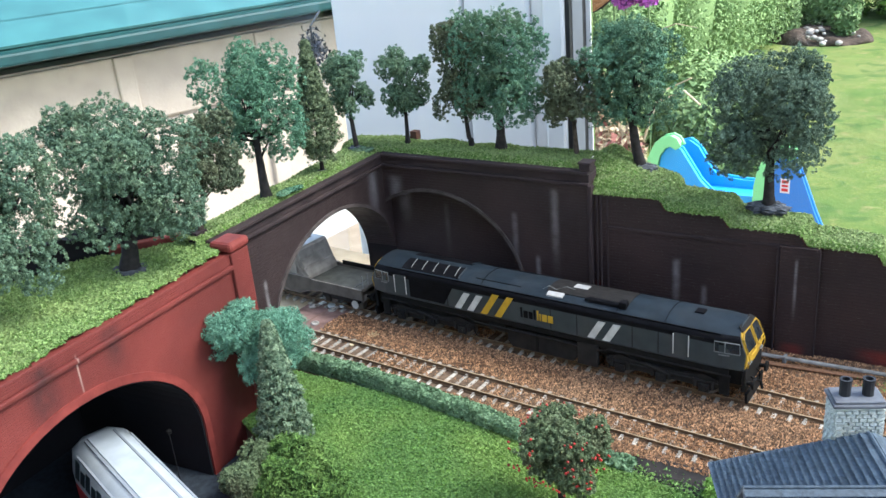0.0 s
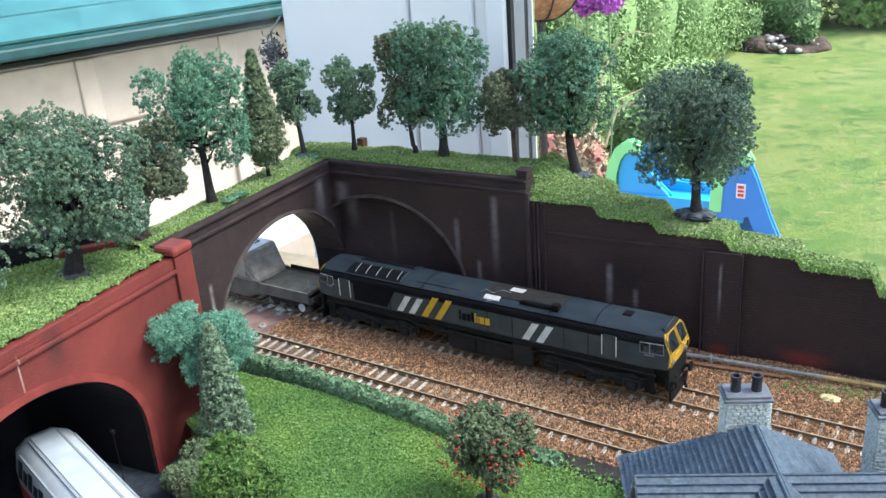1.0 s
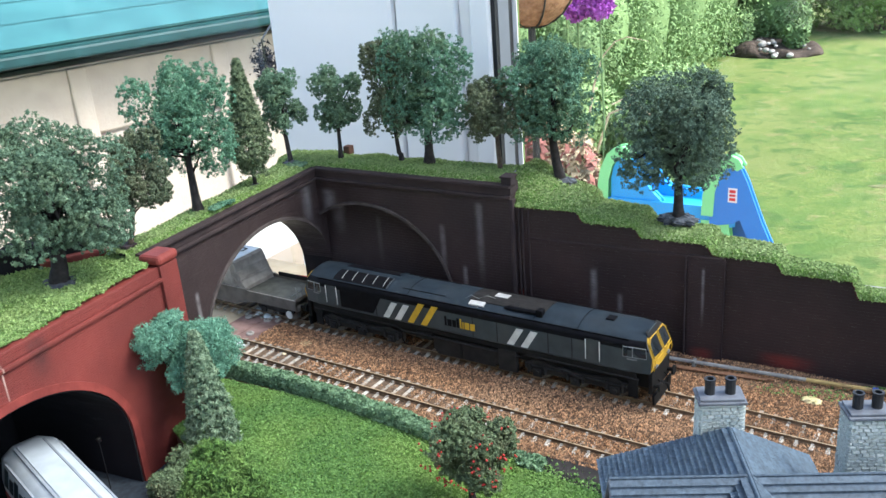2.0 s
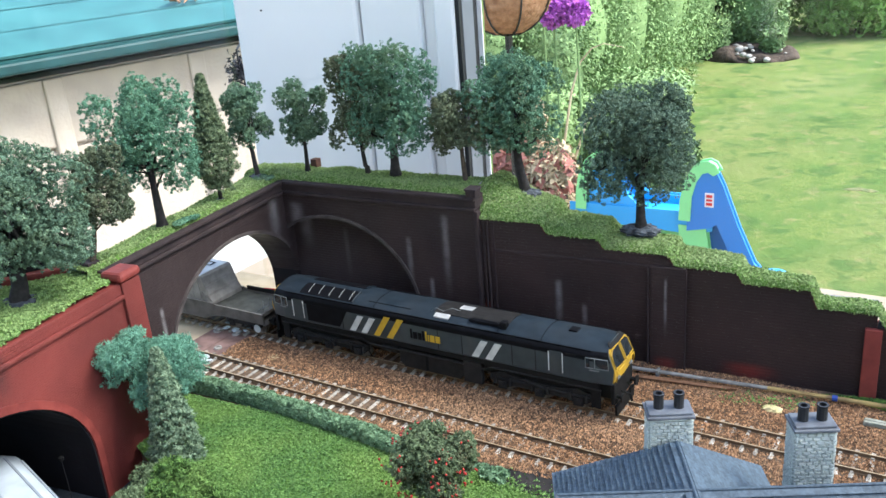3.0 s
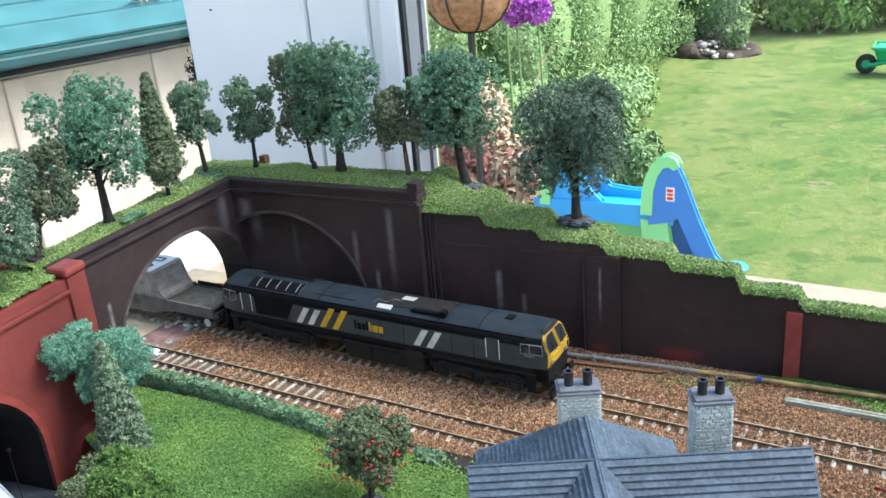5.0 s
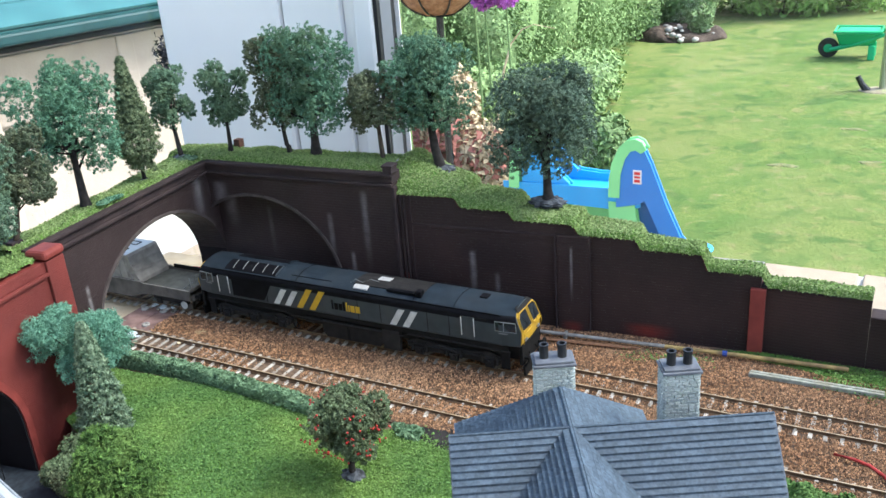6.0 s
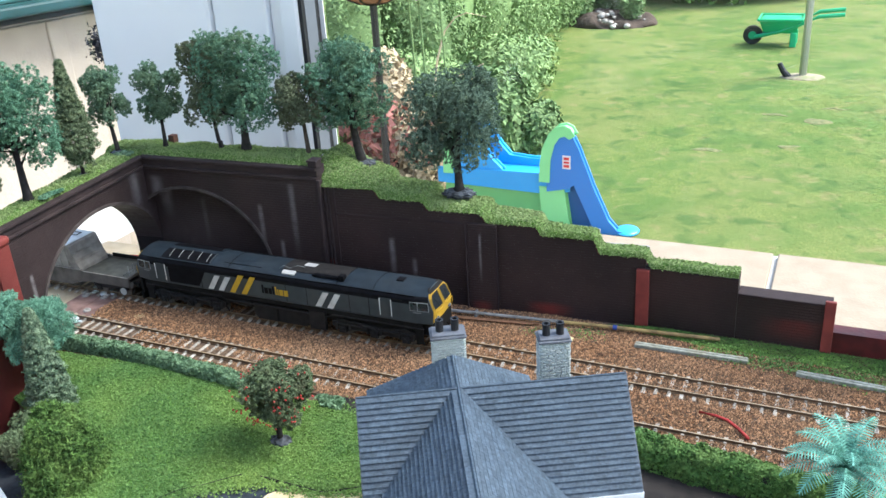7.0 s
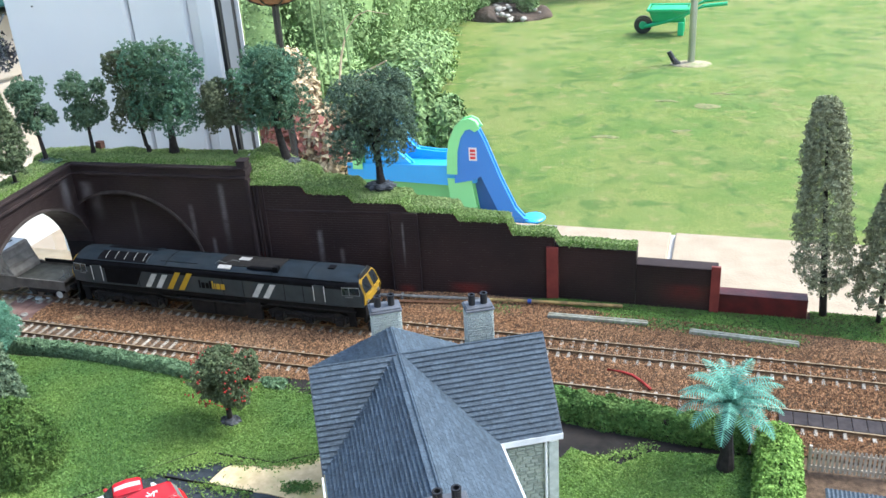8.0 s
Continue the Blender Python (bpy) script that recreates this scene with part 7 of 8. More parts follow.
for x in (-0.044, -0.032, -0.020, 0.054):
    for s2 in (-1, 1):
        bm = bmesh.new()
        bmesh.ops.create_cone(bm, cap_ends=True, segments=20, radius1=0.0068, radius2=0.0068, depth=0.0045, matrix=pose(x, s2 * 0.0135, 0.0069, 90, 0, 0))
        wl_ = part("wheel", bm, black_rubber, lorry)
        bm = bmesh.new()
        bmesh.ops.create_cone(bm, cap_ends=True, segments=16, radius1=0.0036, radius2=0.0030, depth=0.0008, matrix=pose(x, s2 * 0.0161, 0.0069, 90, 0, 0))
        part("hub", bm, wheel_m, wl_)

car_red = mat("glossy_red_paint", (0.55, 0.02, 0.03), (0.46, 0.015, 0.025), 90, 0.2, spec=0.6)
car_white = mat("glossy_white_paint", (0.72, 0.72, 0.72), (0.64, 0.64, 0.65), 90, 0.25, spec=0.6)
car_silver = mat("pale_silver_stripe", (0.55, 0.56, 0.57), (0.48, 0.49, 0.5), 90, 0.35, spec=0.5)
car_glass = mat("dark_car_glass", (0.05, 0.06, 0.07), (0.03, 0.036, 0.042), 50, 0.10, spec=0.8)
pale_glass = mat("pale_car_glass", (0.30, 0.32, 0.30), (0.22, 0.24, 0.23), 60, 0.15, spec=0.7)


def hull(stations, steps=5, n=20, power=3.2):
    """A rounded hull through stations (x, half width, z low, z high)."""
    X = np.array(stations, float)
    t = np.linspace(0, len(X) - 1, (len(X) - 1) * steps + 1)
    t = (t + np.sin(2 * math.pi * t) / (2 * math.pi) * -0.35)
    S = np.stack([np.interp(t, np.arange(len(X)), X[:, k]) for k in range(4)], 1)
    bm = bmesh.new()
    rings = []
    for x, w, z0, z1 in S:
        ring = []
        for i in range(n):
            a = 2 * math.pi * (i + 0.5) / n
            c, sn = math.cos(a), math.sin(a)
            ring.append(bm.verts.new((x, w * math.copysign(abs(c) ** (2 / power), c), (z0 + z1) / 2 + (z1 - z0) / 2 * math.copysign(abs(sn) ** (2 / power), sn))))
        rings.append(ring)
    for a, b in zip(rings, rings[1:]):
        for i in range(n):
            bm.faces.new((a[i - 1], a[i], b[i], b[i - 1]))
    for r_ in (rings[0], rings[-1]):
        c = bm.verts.new(sum((v.co for v in r_), Vector()) / n)
        for i in range(n):
            bm.faces.new((r_[i - 1], r_[i], c))
    return bm


def cabin_points(b0, b1, wb, zb, t0, t1, wt, zt):
    """Corners of a cabin that narrows upwards: foot then top, each rear to front."""
    return [Vector(p) for p in ((b0, -wb, zb), (b1, -wb, zb), (b1, wb, zb), (b0, wb, zb), (t0, -wt, zt), (t1, -wt, zt), (t1, wt, zt), (t0, wt, zt))]


def cabin_shell(K, bevel=0.0014):
    bm = bmesh.new()
    v = [bm.verts.new(p) for p in K]
    for f in ((3, 2, 1, 0), (4, 5, 6, 7), (0, 1, 5, 4), (1, 2, 6, 5), (2, 3, 7, 6), (3, 0, 4, 7)):
        bm.faces.new([v[i] for i in f])
    bmesh.ops.bevel(bm, geom=list(bm.edges), offset=bevel, segments=3, affect='EDGES', profile=0.5)
    return bm


def pane_on(K, quad, u0, u1, v0, v1, lift=0.00025):
    """A thin pane let on to one face of the cabin; u runs along its foot, v upwards."""
    a, b, c, d = (K[i] for i in quad)
    nrm = (b - a).cross(d - a).normalized()
    at_ = lambda u, v: (a * (1 - u) + b * u) * (1 - v) + (d * (1 - u) + c * u) * v
    bm = bmesh.new()
    low = [bm.verts.new(at_(u, v) - nrm * 0.0003) for u, v in ((u0, v0), (u1, v0), (u1, v1), (u0, v1))]
    up = [bm.verts.new(at_(u, v) + nrm * lift) for u, v in ((u0, v0), (u1, v0), (u1, v1), (u0, v1))]
    bm.faces.new(up)
    for i in range(4):
        bm.faces.new((low[i - 1], low[i], up[i], up[i - 1]))
    bm.normal_update()
    return bm


SIDE_R, SIDE_L, FRONT, REAR = (0, 1, 5, 4), (2, 3, 7, 6), (1, 2, 6, 5), (3, 0, 4, 7)


def car_wheels(t, xs, half, rad=0.0038):
    for x in xs:
        for s2 in (-1, 1):
            bm = bmesh.new()
            bmesh.ops.create_cone(bm, cap_ends=True, segments=16, radius1=rad, radius2=rad, depth=0.0026, matrix=pose(x, s2 * half, rad, 90, 0, 0))
            w_ = part("wheel", bm, black_rubber, t)
            bm = bmesh.new()
            bmesh.ops.create_cone(bm, cap_ends=True, segments=12, radius1=rad * 0.55, radius2=rad * 0.45, depth=0.0006, matrix=pose(x, s2 * (half + 0.0015), rad, 90, 0, 0))
            part("hub", bm, steel_m, w_)


car = thing("car", "small white toy car with a red roof and red bonnet stripes", "car", "toy cars", at=(-0.1372, 0.1788, 0.0010), rz=221)
car.scale = (1.1, 1.06, 1.04)
part("body", hull([(-0.0195, 0.0066, 0.0035, 0.0070), (-0.0180, 0.0084, 0.0022, 0.0088), (-0.008, 0.0090, 0.0018, 0.0098), (0.008, 0.0090, 0.0018, 0.0100), (0.019, 0.0086, 0.0020, 0.0086), (0.0230, 0.0064, 0.0030, 0.0062)]), car_white, car, smooth=True)
K = cabin_points(-0.0168, 0.0080, 0.0080, 0.0088, -0.0118, 0.0018, 0.0064, 0.0152)
cb = part("cabin", cabin_shell(K), car_red, car, "red cabin posts", smooth=True)
part("windscreen", pane_on(K, FRONT, 0.06, 0.94, 0.10, 0.90), car_glass, cb, "dark windscreen")
part("rear_window", pane_on(K, REAR, 0.10, 0.90, 0.12, 0.88), car_glass, cb, "dark rear window")
for quad, (u0, u1, u2, u3) in ((SIDE_R, (0.20, 0.50, 0.54, 0.84)), (SIDE_L, (0.16, 0.46, 0.50, 0.80))):
    part("side_window", pane_on(K, quad, u0, u1, 0.14, 0.84), car_glass, cb)
    part("side_window", pane_on(K, quad, u2, u3, 0.14, 0.84), car_glass, cb)
part("roof", hull([(-0.0122, 0.0050, 0.0148, 0.0154), (-0.0108, 0.0062, 0.0145, 0.0160), (-0.0050, 0.0066, 0.0145, 0.0164), (0.0008, 0.0062, 0.0145, 0.0160), (0.0022, 0.0050, 0.0148, 0.0154)]), car_red, car, "domed red roof", smooth=True)
part("roof_stripe", hull([(-0.0116, 0.0018, 0.0150, 0.0160), (-0.0050, 0.0019, 0.0155, 0.01668), (0.0016, 0.0018, 0.0150, 0.0160)], power=8), car_silver, car, "pale silver roof stripe", smooth=True)
for y in (-0.0016, 0.0016):
    part("bonnet_stripe", hull([(0.0085, 0.0006, 0.0095, 0.01012), (0.0140, 0.0006, 0.0088, 0.00955), (0.0195, 0.0006, 0.0080, 0.00868), (0.0222, 0.0006, 0.0060, 0.0070)], power=8), car_red, car, "thin red bonnet stripe").location.y = y
for s2 in (-1, 1):
    part("mirror", hull([(0.0050, 0.0006, 0.0098, 0.0108), (0.0062, 0.0011, 0.0094, 0.0114), (0.0072, 0.0006, 0.0098, 0.0108)]), car_red, car, "red wing mirror", smooth=True).location.y = s2 * 0.0094
car_wheels(car, (-0.0125, 0.0140), 0.0080, 0.0033)

car2 = thing("car", "glossy red toy hatchback with a pale emblem on its roof", "car", "toy cars", at=(-0.1175, 0.1705, 0.0010), rz=230)
part("body", hull([(-0.0265, 0.0076, 0.0040, 0.0085), (-0.0248, 0.0100, 0.0025, 0.0108), (-0.012, 0.0108, 0.0020, 0.0120), (0.010, 0.0108, 0.0020, 0.0116), (0.020, 0.0104, 0.0022, 0.0102), (0.0252, 0.0078, 0.0030, 0.0080)]), car_red, car2, smooth=True)
K = cabin_points(-0.0245, 0.0130, 0.0098, 0.0105, -0.0200, 0.0050, 0.0078, 0.0182)
cb = part("cabin", cabin_shell(K, 0.0018), car_red, car2, smooth=True)
part("windscreen", pane_on(K, FRONT, 0.08, 0.92, 0.12, 0.86), car_glass, cb, "dark windscreen")
part("rear_window", pane_on(K, REAR, 0.12, 0.88, 0.26, 0.86), pale_glass, cb, "pale rear window")
for quad, flip in ((SIDE_R, False), (SIDE_L, True)):
    for u0, u1, glass_ in ((0.10, 0.27, pale_glass), (0.33, 0.55, car_glass), (0.59, 0.84, car_glass)):
        part("side_window", pane_on(K, quad, 1 - u1 if flip else u0, 1 - u0 if flip else u1, 0.16, 0.80), glass_, cb)
part("roof", hull([(-0.0206, 0.0060, 0.0174, 0.0182), (-0.0188, 0.0074, 0.0172, 0.0188), (-0.0070, 0.0080, 0.0172, 0.0195), (0.0040, 0.0074, 0.0172, 0.0188), (0.0058, 0.0060, 0.0174, 0.0182)]), car_red, car2, "domed red roof", smooth=True)
bm = bmesh.new()
for x, y, ang, ln in ((-0.0086, 0.0, 20, 0.0034), (-0.0092, 0.0012, 75, 0.0020), (-0.0070, -0.0010, 110, 0.0018), (-0.0064, 0.0008, 145, 0.0018), (-0.0104, -0.0006, -35, 0.0014)):
    box(bm, -ln, ln, -0.0003, 0.0003, 0.0186, 0.01968 - abs(y) * 0.05, bevel=0.0001, m=pose(x, y, 0, 0, 0, ang))
part("emblem", bm, car_white, car2, "pale emblem")
part("tail_bumper", hull([(-0.0272, 0.0070, 0.0030, 0.0050), (-0.0262, 0.0094, 0.0026, 0.0056), (-0.0240, 0.0104, 0.0026, 0.0056)]), car_red, car2, smooth=True)
car_wheels(car2, (-0.0165, 0.0160), 0.0098, 0.0038)

# ---------------------------------------------------------------- fence and crossing
fence_m = mat("weathered_pale_fence", (0.46, 0.41, 0.35), (0.32, 0.28, 0.23), 200, 0.9)
fn = thing("picket_fence", "weathered pale grey picket fence by the crossing", "fence")
f_, L_ = line_frame((0.2375, 0.3046), (0.2830, 0.3062))
for i in range(19):
    x = 0.001 + i * (L_ - 0.002) / 18
    bm = bmesh.new()
    prism(bm, [(x - 0.0007, 0.0), (x + 0.0007, 0.0), (x + 0.0007, 0.0150), (x, 0.0162), (x - 0.0007, 0.0150)], 0.0005, f_)
    bm.normal_update()
    bmesh.ops.triangulate(bm, faces=[f for f in bm.faces if len(f.verts) > 4])
    part("picket", bm, fence_m, fn)
for z in (0.002, 0.0118):
    part("fence_rail", boxes((0, L_, 0.0006, 0.0014, z, z + 0.0013), m=f_), fence_m, fn)
for x in (0.0, L_ - 0.0018):
    part("post", boxes((x, x + 0.0018, 0.0006, 0.0024, 0, 0.0165), bevel=0.0002, m=f_), fence_m, fn)
crs = thing("level_crossing", "dark grey slab level crossing between the rails", "crossing")
crs_m = mat("dark_crossing_slab", (0.052, 0.043, 0.045), (0.03, 0.025, 0.027), 200, 0.9, objrand=0.2)
for i in range(12):
    part("slab", boxes((0.2235 + i * 0.0085, 0.2235 + i * 0.0085 + 0.0082, TRACKS[0][0] - GAUGE + 0.0014, TRACKS[0][0] + GAUGE - 0.0014, 0.0012, 0.0026), bevel=0.0002), crs_m, crs)
tagged(part("corrugated_roof", prism(bmesh.new(), [(0.2440 + i * 0.0011, 0.012 + (0.0006 if i % 2 else 0.0)) for i in range(60)] + [(0.2440 + i * 0.0011, 0.0112 + (0.0006 if i % 2 else 0.0)) for i in reversed(range(60))], 0.04, Matrix.Translation((0, 0.235, 0.0))), slate_j), "blue-grey ribbed roof of a low hut", "roof")
tagged(part("hut", boxes((0.246, 0.307, 0.237, 0.273, 0, 0.0112)), stone_j), "low stone hut under the ribbed roof", "hut")

# ---------------------------------------------------------------- conservatory
WY = 0.575
reveal_m = mat("blue_grey_reveal", (0.15, 0.165, 0.19), (0.12, 0.13, 0.15), 20, 0.5)
win = thing("window_1", "white plastic conservatory window with a wide corner post", "window", kind="structure")
part("corner_post", boxes((-0.505, -0.3645, WY, WY + 0.07, -0.12, 1.5), bevel=0.004), white_pvc, win)
part("gap", boxes((-0.3645, -0.3615, WY + 0.012, WY + 0.07, -0.12, 1.5)), black_rubber, win)
part("side_post", boxes((-0.3615, -0.3030, WY + 0.001, WY + 0.07, -0.12, 1.5), bevel=0.002), white_pvc, win)
part("window_frame", boxes((-0.3030, -0.2895, WY + 0.006, WY + 0.07, -0.12, 1.5), bevel=0.003), white_pvc, win)
part("window_frame", boxes((-0.2895, -0.2700, WY + 0.0, WY + 0.030, -0.12, 1.5), bevel=0.003), white_pvc, win)
part("gasket", boxes((-0.2700, -0.2664, WY + 0.002, WY + 0.030, -0.12, 1.5)), black_rubber, win, "black rubber gasket")
part("reveal", boxes((-0.2664, -0.2660, WY + 0.0065, WY + 0.0235, -0.12, 1.5)), reveal_m, win, "blue-grey inner edge")
part("bead", boxes((-0.2700, -0.2635, WY + 0.032, WY + 0.036, -0.12, 1.5)), white_pvc, win)
part("window_sill", boxes((-0.55, 1.9, WY - 0.03, WY + 0.09, -0.15, -0.1203), bevel=0.004), white_pvc, win)
p = part("pane", boxes((-0.2634, 1.70, WY + 0.033, WY + 0.036, -0.12, 1.5)), pane, win)
p.visible_shadow = False
part("window_frame", boxes((1.70, 1.80, WY, WY + 0.07, -0.12, 1.5), bevel=0.003), white_pvc, win)
tagged(part("screw", boxes((-0.4705, -0.4690, WY - 0.0015, WY, 0.2205, 0.2220), bevel=0.0003), black_plastic), "small dark screw in the white post", "screw")
win2 = thing("window_2", "tall conservatory side window", "window", kind="structure")
p = part("pane", boxes((-0.538, -0.534, -1.6, WY + 0.02, -0.12, 1.5)), pane, win2)
p.visible_shadow = False
part("window_sill", boxes((-0.59, -0.505, -1.7, WY - 0.031, -0.15, -0.1203), bevel=0.004), white_pvc, win2)
part("window_frame", boxes((-0.565, -0.507, -1.70, -1.60, -0.12, 1.5), bevel=0.003), white_pvc, win2)
for x0, x1, y0, y1 in ((-0.59, 1.9, WY, WY + 0.1), (-0.60, -0.51, -1.7, WY - 0.001), (1.81, 1.9, -1.7, WY - 0.001)):
    tagged(part("wall_dwarf", boxes((x0, x1, y0, y1, -0.75, -0.1505)), room_wall_m), "low conservatory wall under the windows", "wall", kind="structure")
tagged(part("wall_back", boxes((-0.6, 1.9, -1.8, -1.7005, -0.75, 1.62)), room_wall_m), "plain cream house wall behind the conservatory", "wall", kind="structure")
tagged(part("floor", boxes((-0.59, 1.9, -1.7, WY + 0.05, -0.78, -0.7502)), floor_m), "grey tiled conservatory floor", "floor", kind="structure")
win3 = thing("window_3", "tall conservatory window on the far side", "window", kind="structure")
p = part("pane", boxes((1.85, 1.854, -1.7, WY - 0.002, -0.15, 1.5)), pane, win3)
p.visible_shadow = False
roof_ob = tagged(thing("ceiling", "glazed conservatory roof on white bars", "ceiling", kind="structure"))
for i in range(6):
    x = -0.58 + i * 0.49
    part("roof_bar", boxes((x - 0.02, x + 0.02, -1.7, WY + 0.1, 1.505, 1.565), bevel=0.003), white_pvc, roof_ob)
part("roof_bar", boxes((-0.6, 1.9, WY + 0.02, WY + 0.1, 1.5655, 1.61), bevel=0.003), white_pvc, roof_ob)
p = part("pane", boxes((-0.6, 1.9, -1.7, WY + 0.1, 1.5660, 1.570)), pane, roof_ob)
p.visible_shadow = False

# ---------------------------------------------------------------- garden
GZ = -0.70
def lawn_material():
    """Mown grass: broad yellowed patches, clumps and fine blades."""
    m, n, l, p = nodes_of("garden_lawn")
    tc = n.new("ShaderNodeTexCoord")
    out = None
    for scale, lo, hi, ca, cb, dist in ((150.0, 0.36, 0.64, (0.098, 0.152, 0.032), (0.190, 0.228, 0.064), 0.1), (32.0, 0.44, 0.66, None, (0.105, 0.165, 0.038), 0.3), (4.5, 0.44, 0.60, None, (0.090, 0.158, 0.036), 0.5), (1.7, 0.46, 0.66, None, (0.178, 0.205, 0.066), 0.8), (14.0, 0.56, 0.70, None, (0.205, 0.200, 0.078), 0.4), (9.0, 0.53, 0.66, None, (0.068, 0.128, 0.032), 0.6)):
        nz = n.new("ShaderNodeTexNoise")
        nz.inputs["Scale"].default_value, nz.inputs["Detail"].default_value, nz.inputs["Distortion"].default_value = scale, 5, dist
        l.new(tc.outputs["Object"], nz.inputs["Vector"])
        mr = n.new("ShaderNodeMapRange")
        mr.inputs["From Min"].default_value, mr.inputs["From Max"].default_value = lo, hi
        mr.inputs["To Max"].default_value = 1.0 if ca else 0.8
        l.new(nz.outputs["Fac"], mr.inputs["Value"])
        mx = n.new("ShaderNodeMix")
        mx.data_type = 'RGBA'
        l.new(mr.outputs[0], mx.inputs["Factor"])
        if ca:
            mx.inputs["A"].default_value = (*ca, 1)
        else:
            l.new(out, mx.inputs["A"])
        mx.inputs["B"].default_value = (*cb, 1)
        out = mx.outputs["Result"]
    l.new(out, p.inputs["Base Color"])
    p.inputs["Roughness"].default_value, p.inputs["Specular IOR Level"].default_value = 0.95, 0.2
    bz = n.new("ShaderNodeTexNoise")
    bz.inputs["Scale"].default_value, bz.inputs["Detail"].default_value = 90, 4
    l.new(tc.outputs["Object"], bz.inputs["Vector"])
    bp = n.new("ShaderNodeBump")
    bp.inputs["Strength"].default_value, bp.inputs["Distance"].default_value = 0.3, 0.006
    l.new(bz.outputs["Fac"], bp.inputs["Height"])
    l.new(bp.outputs[0], p.inputs["Normal"])
    return m


lawn_m = lawn_material()
# one sheet of ground round the conservatory, out to the horizon
bm = bmesh.new()
xs, ys = (-90.0, -0.60, 1.90, 90.0), (-90.0, -1.80, 0.68, 150.0)
gv_ = [[bm.verts.new((x, y, GZ)) for x in xs] for y in ys]
for r_ in range(3):
    for c_ in range(3):
        if (r_, c_) != (1, 1):
            bm.faces.new((gv_[r_][c_], gv_[r_][c_ + 1], gv_[r_ + 1][c_ + 1], gv_[r_ + 1][c_]))
tagged(part("ground", bm, lawn_m), "mown garden lawn with yellowed patches", "lawn", kind="structure")
rg = np.random.default_rng(77)
paving_m = mat("cream_paving", (0.31, 0.255, 0.185), (0.26, 0.21, 0.15), 20, 0.85, 0.002, 120, objrand=0.06, c3=(0.28, 0.225, 0.16), scale3=4, amount3=0.5)
pat = thing("patio", "row of pale cream paving slabs beside the lawn", "patio", kind="structure")
part("bed", boxes((-2.4, 3.2, 0.705, 2.215, GZ - 0.1, GZ + 0.003)), conc_m, pat)
for i in range(-3, 5):
    for j in range(3):
        x0 = 0.068 + i * 0.62
        part("paving_slab", boxes((x0, x0 + 0.608, 1.595 - j * 0.62 + 0.008 if j < 2 else 0.71, 2.205 - j * 0.62, GZ - 0.02, GZ + 0.016), bevel=0.004), paving_m, pat)

# shed
shed_m = mat("cream_concrete_panel", (0.45, 0.39, 0.32), (0.39, 0.335, 0.275), 14, 0.9, 0.003, 80, objrand=0.05, c3=(0.40, 0.34, 0.27), scale3=2.5, amount3=0.4)
teal_m = mat("teal_metal_roof", (0.040, 0.135, 0.135), (0.030, 0.105, 0.108), 8, 0.55, spec=0.3, c3=(0.07, 0.18, 0.18), scale3=2, amount3=0.6)
teal_dark = mat("teal_gutter", (0.012, 0.055, 0.058), (0.008, 0.04, 0.042), 20, 0.5)
shed = thing("shed", "cream concrete panel shed with a teal metal roof", "shed", at=(-2.20, 1.30, GZ), rz=77.0)
# local x along the wall towards the far end, local y away from the house
EV = 0.70
part("wall", boxes((-3.2, 2.6, 0.16, 0.26, 0, EV - 0.08)), shed_m, shed)
for i in range(12):
    x0 = -3.1 + i * 0.48
    part("wall_panel", boxes((x0 + 0.006, x0 + 0.474, 0.145, 0.1602, 0.02, EV - 0.30), bevel=0.006), shed_m, shed)
    part("wall_panel", boxes((x0 + 0.006, x0 + 0.474, 0.138, 0.1602, EV - 0.288, EV - 0.085), bevel=0.006), shed_m, shed)
    part("panel_post", boxes((x0 - 0.03, x0 + 0.03, 0.128, 0.1602, 0.0, EV - 0.085), bevel=0.006), shed_m, shed)
slope_m = pose(0, 0.0, EV, 24, 0, 0)
rf = part("roof", boxes((-3.3, 2.7, 0.0, 1.3, -0.012, 0.0), m=slope_m), teal_m, shed)
for j in range(9):
    part("roof_sheet", boxes((-3.3, 2.7, j * 0.13, j * 0.13 + 0.14, 0.002 + 0.0, 0.010), m=slope_m @ pose(0, 0, 0.004, -1.5, 0, 0)), teal_m, rf)
part("gutter", boxes((-3.3, 2.7, -0.008, 0.03, EV - 0.040, EV - 0.006), bevel=0.008), teal_dark, shed, "dark teal gutter")
part("back_wall", boxes((-3.2, 2.6, 1.0, 1.1, 0, EV + 0.4)), shed_m, shed)
for x in (-3.2, 2.5):
    part("end_wall", boxes((x, x + 0.1, 0.26, 1.0, 0, EV + 0.1)), shed_m, shed)


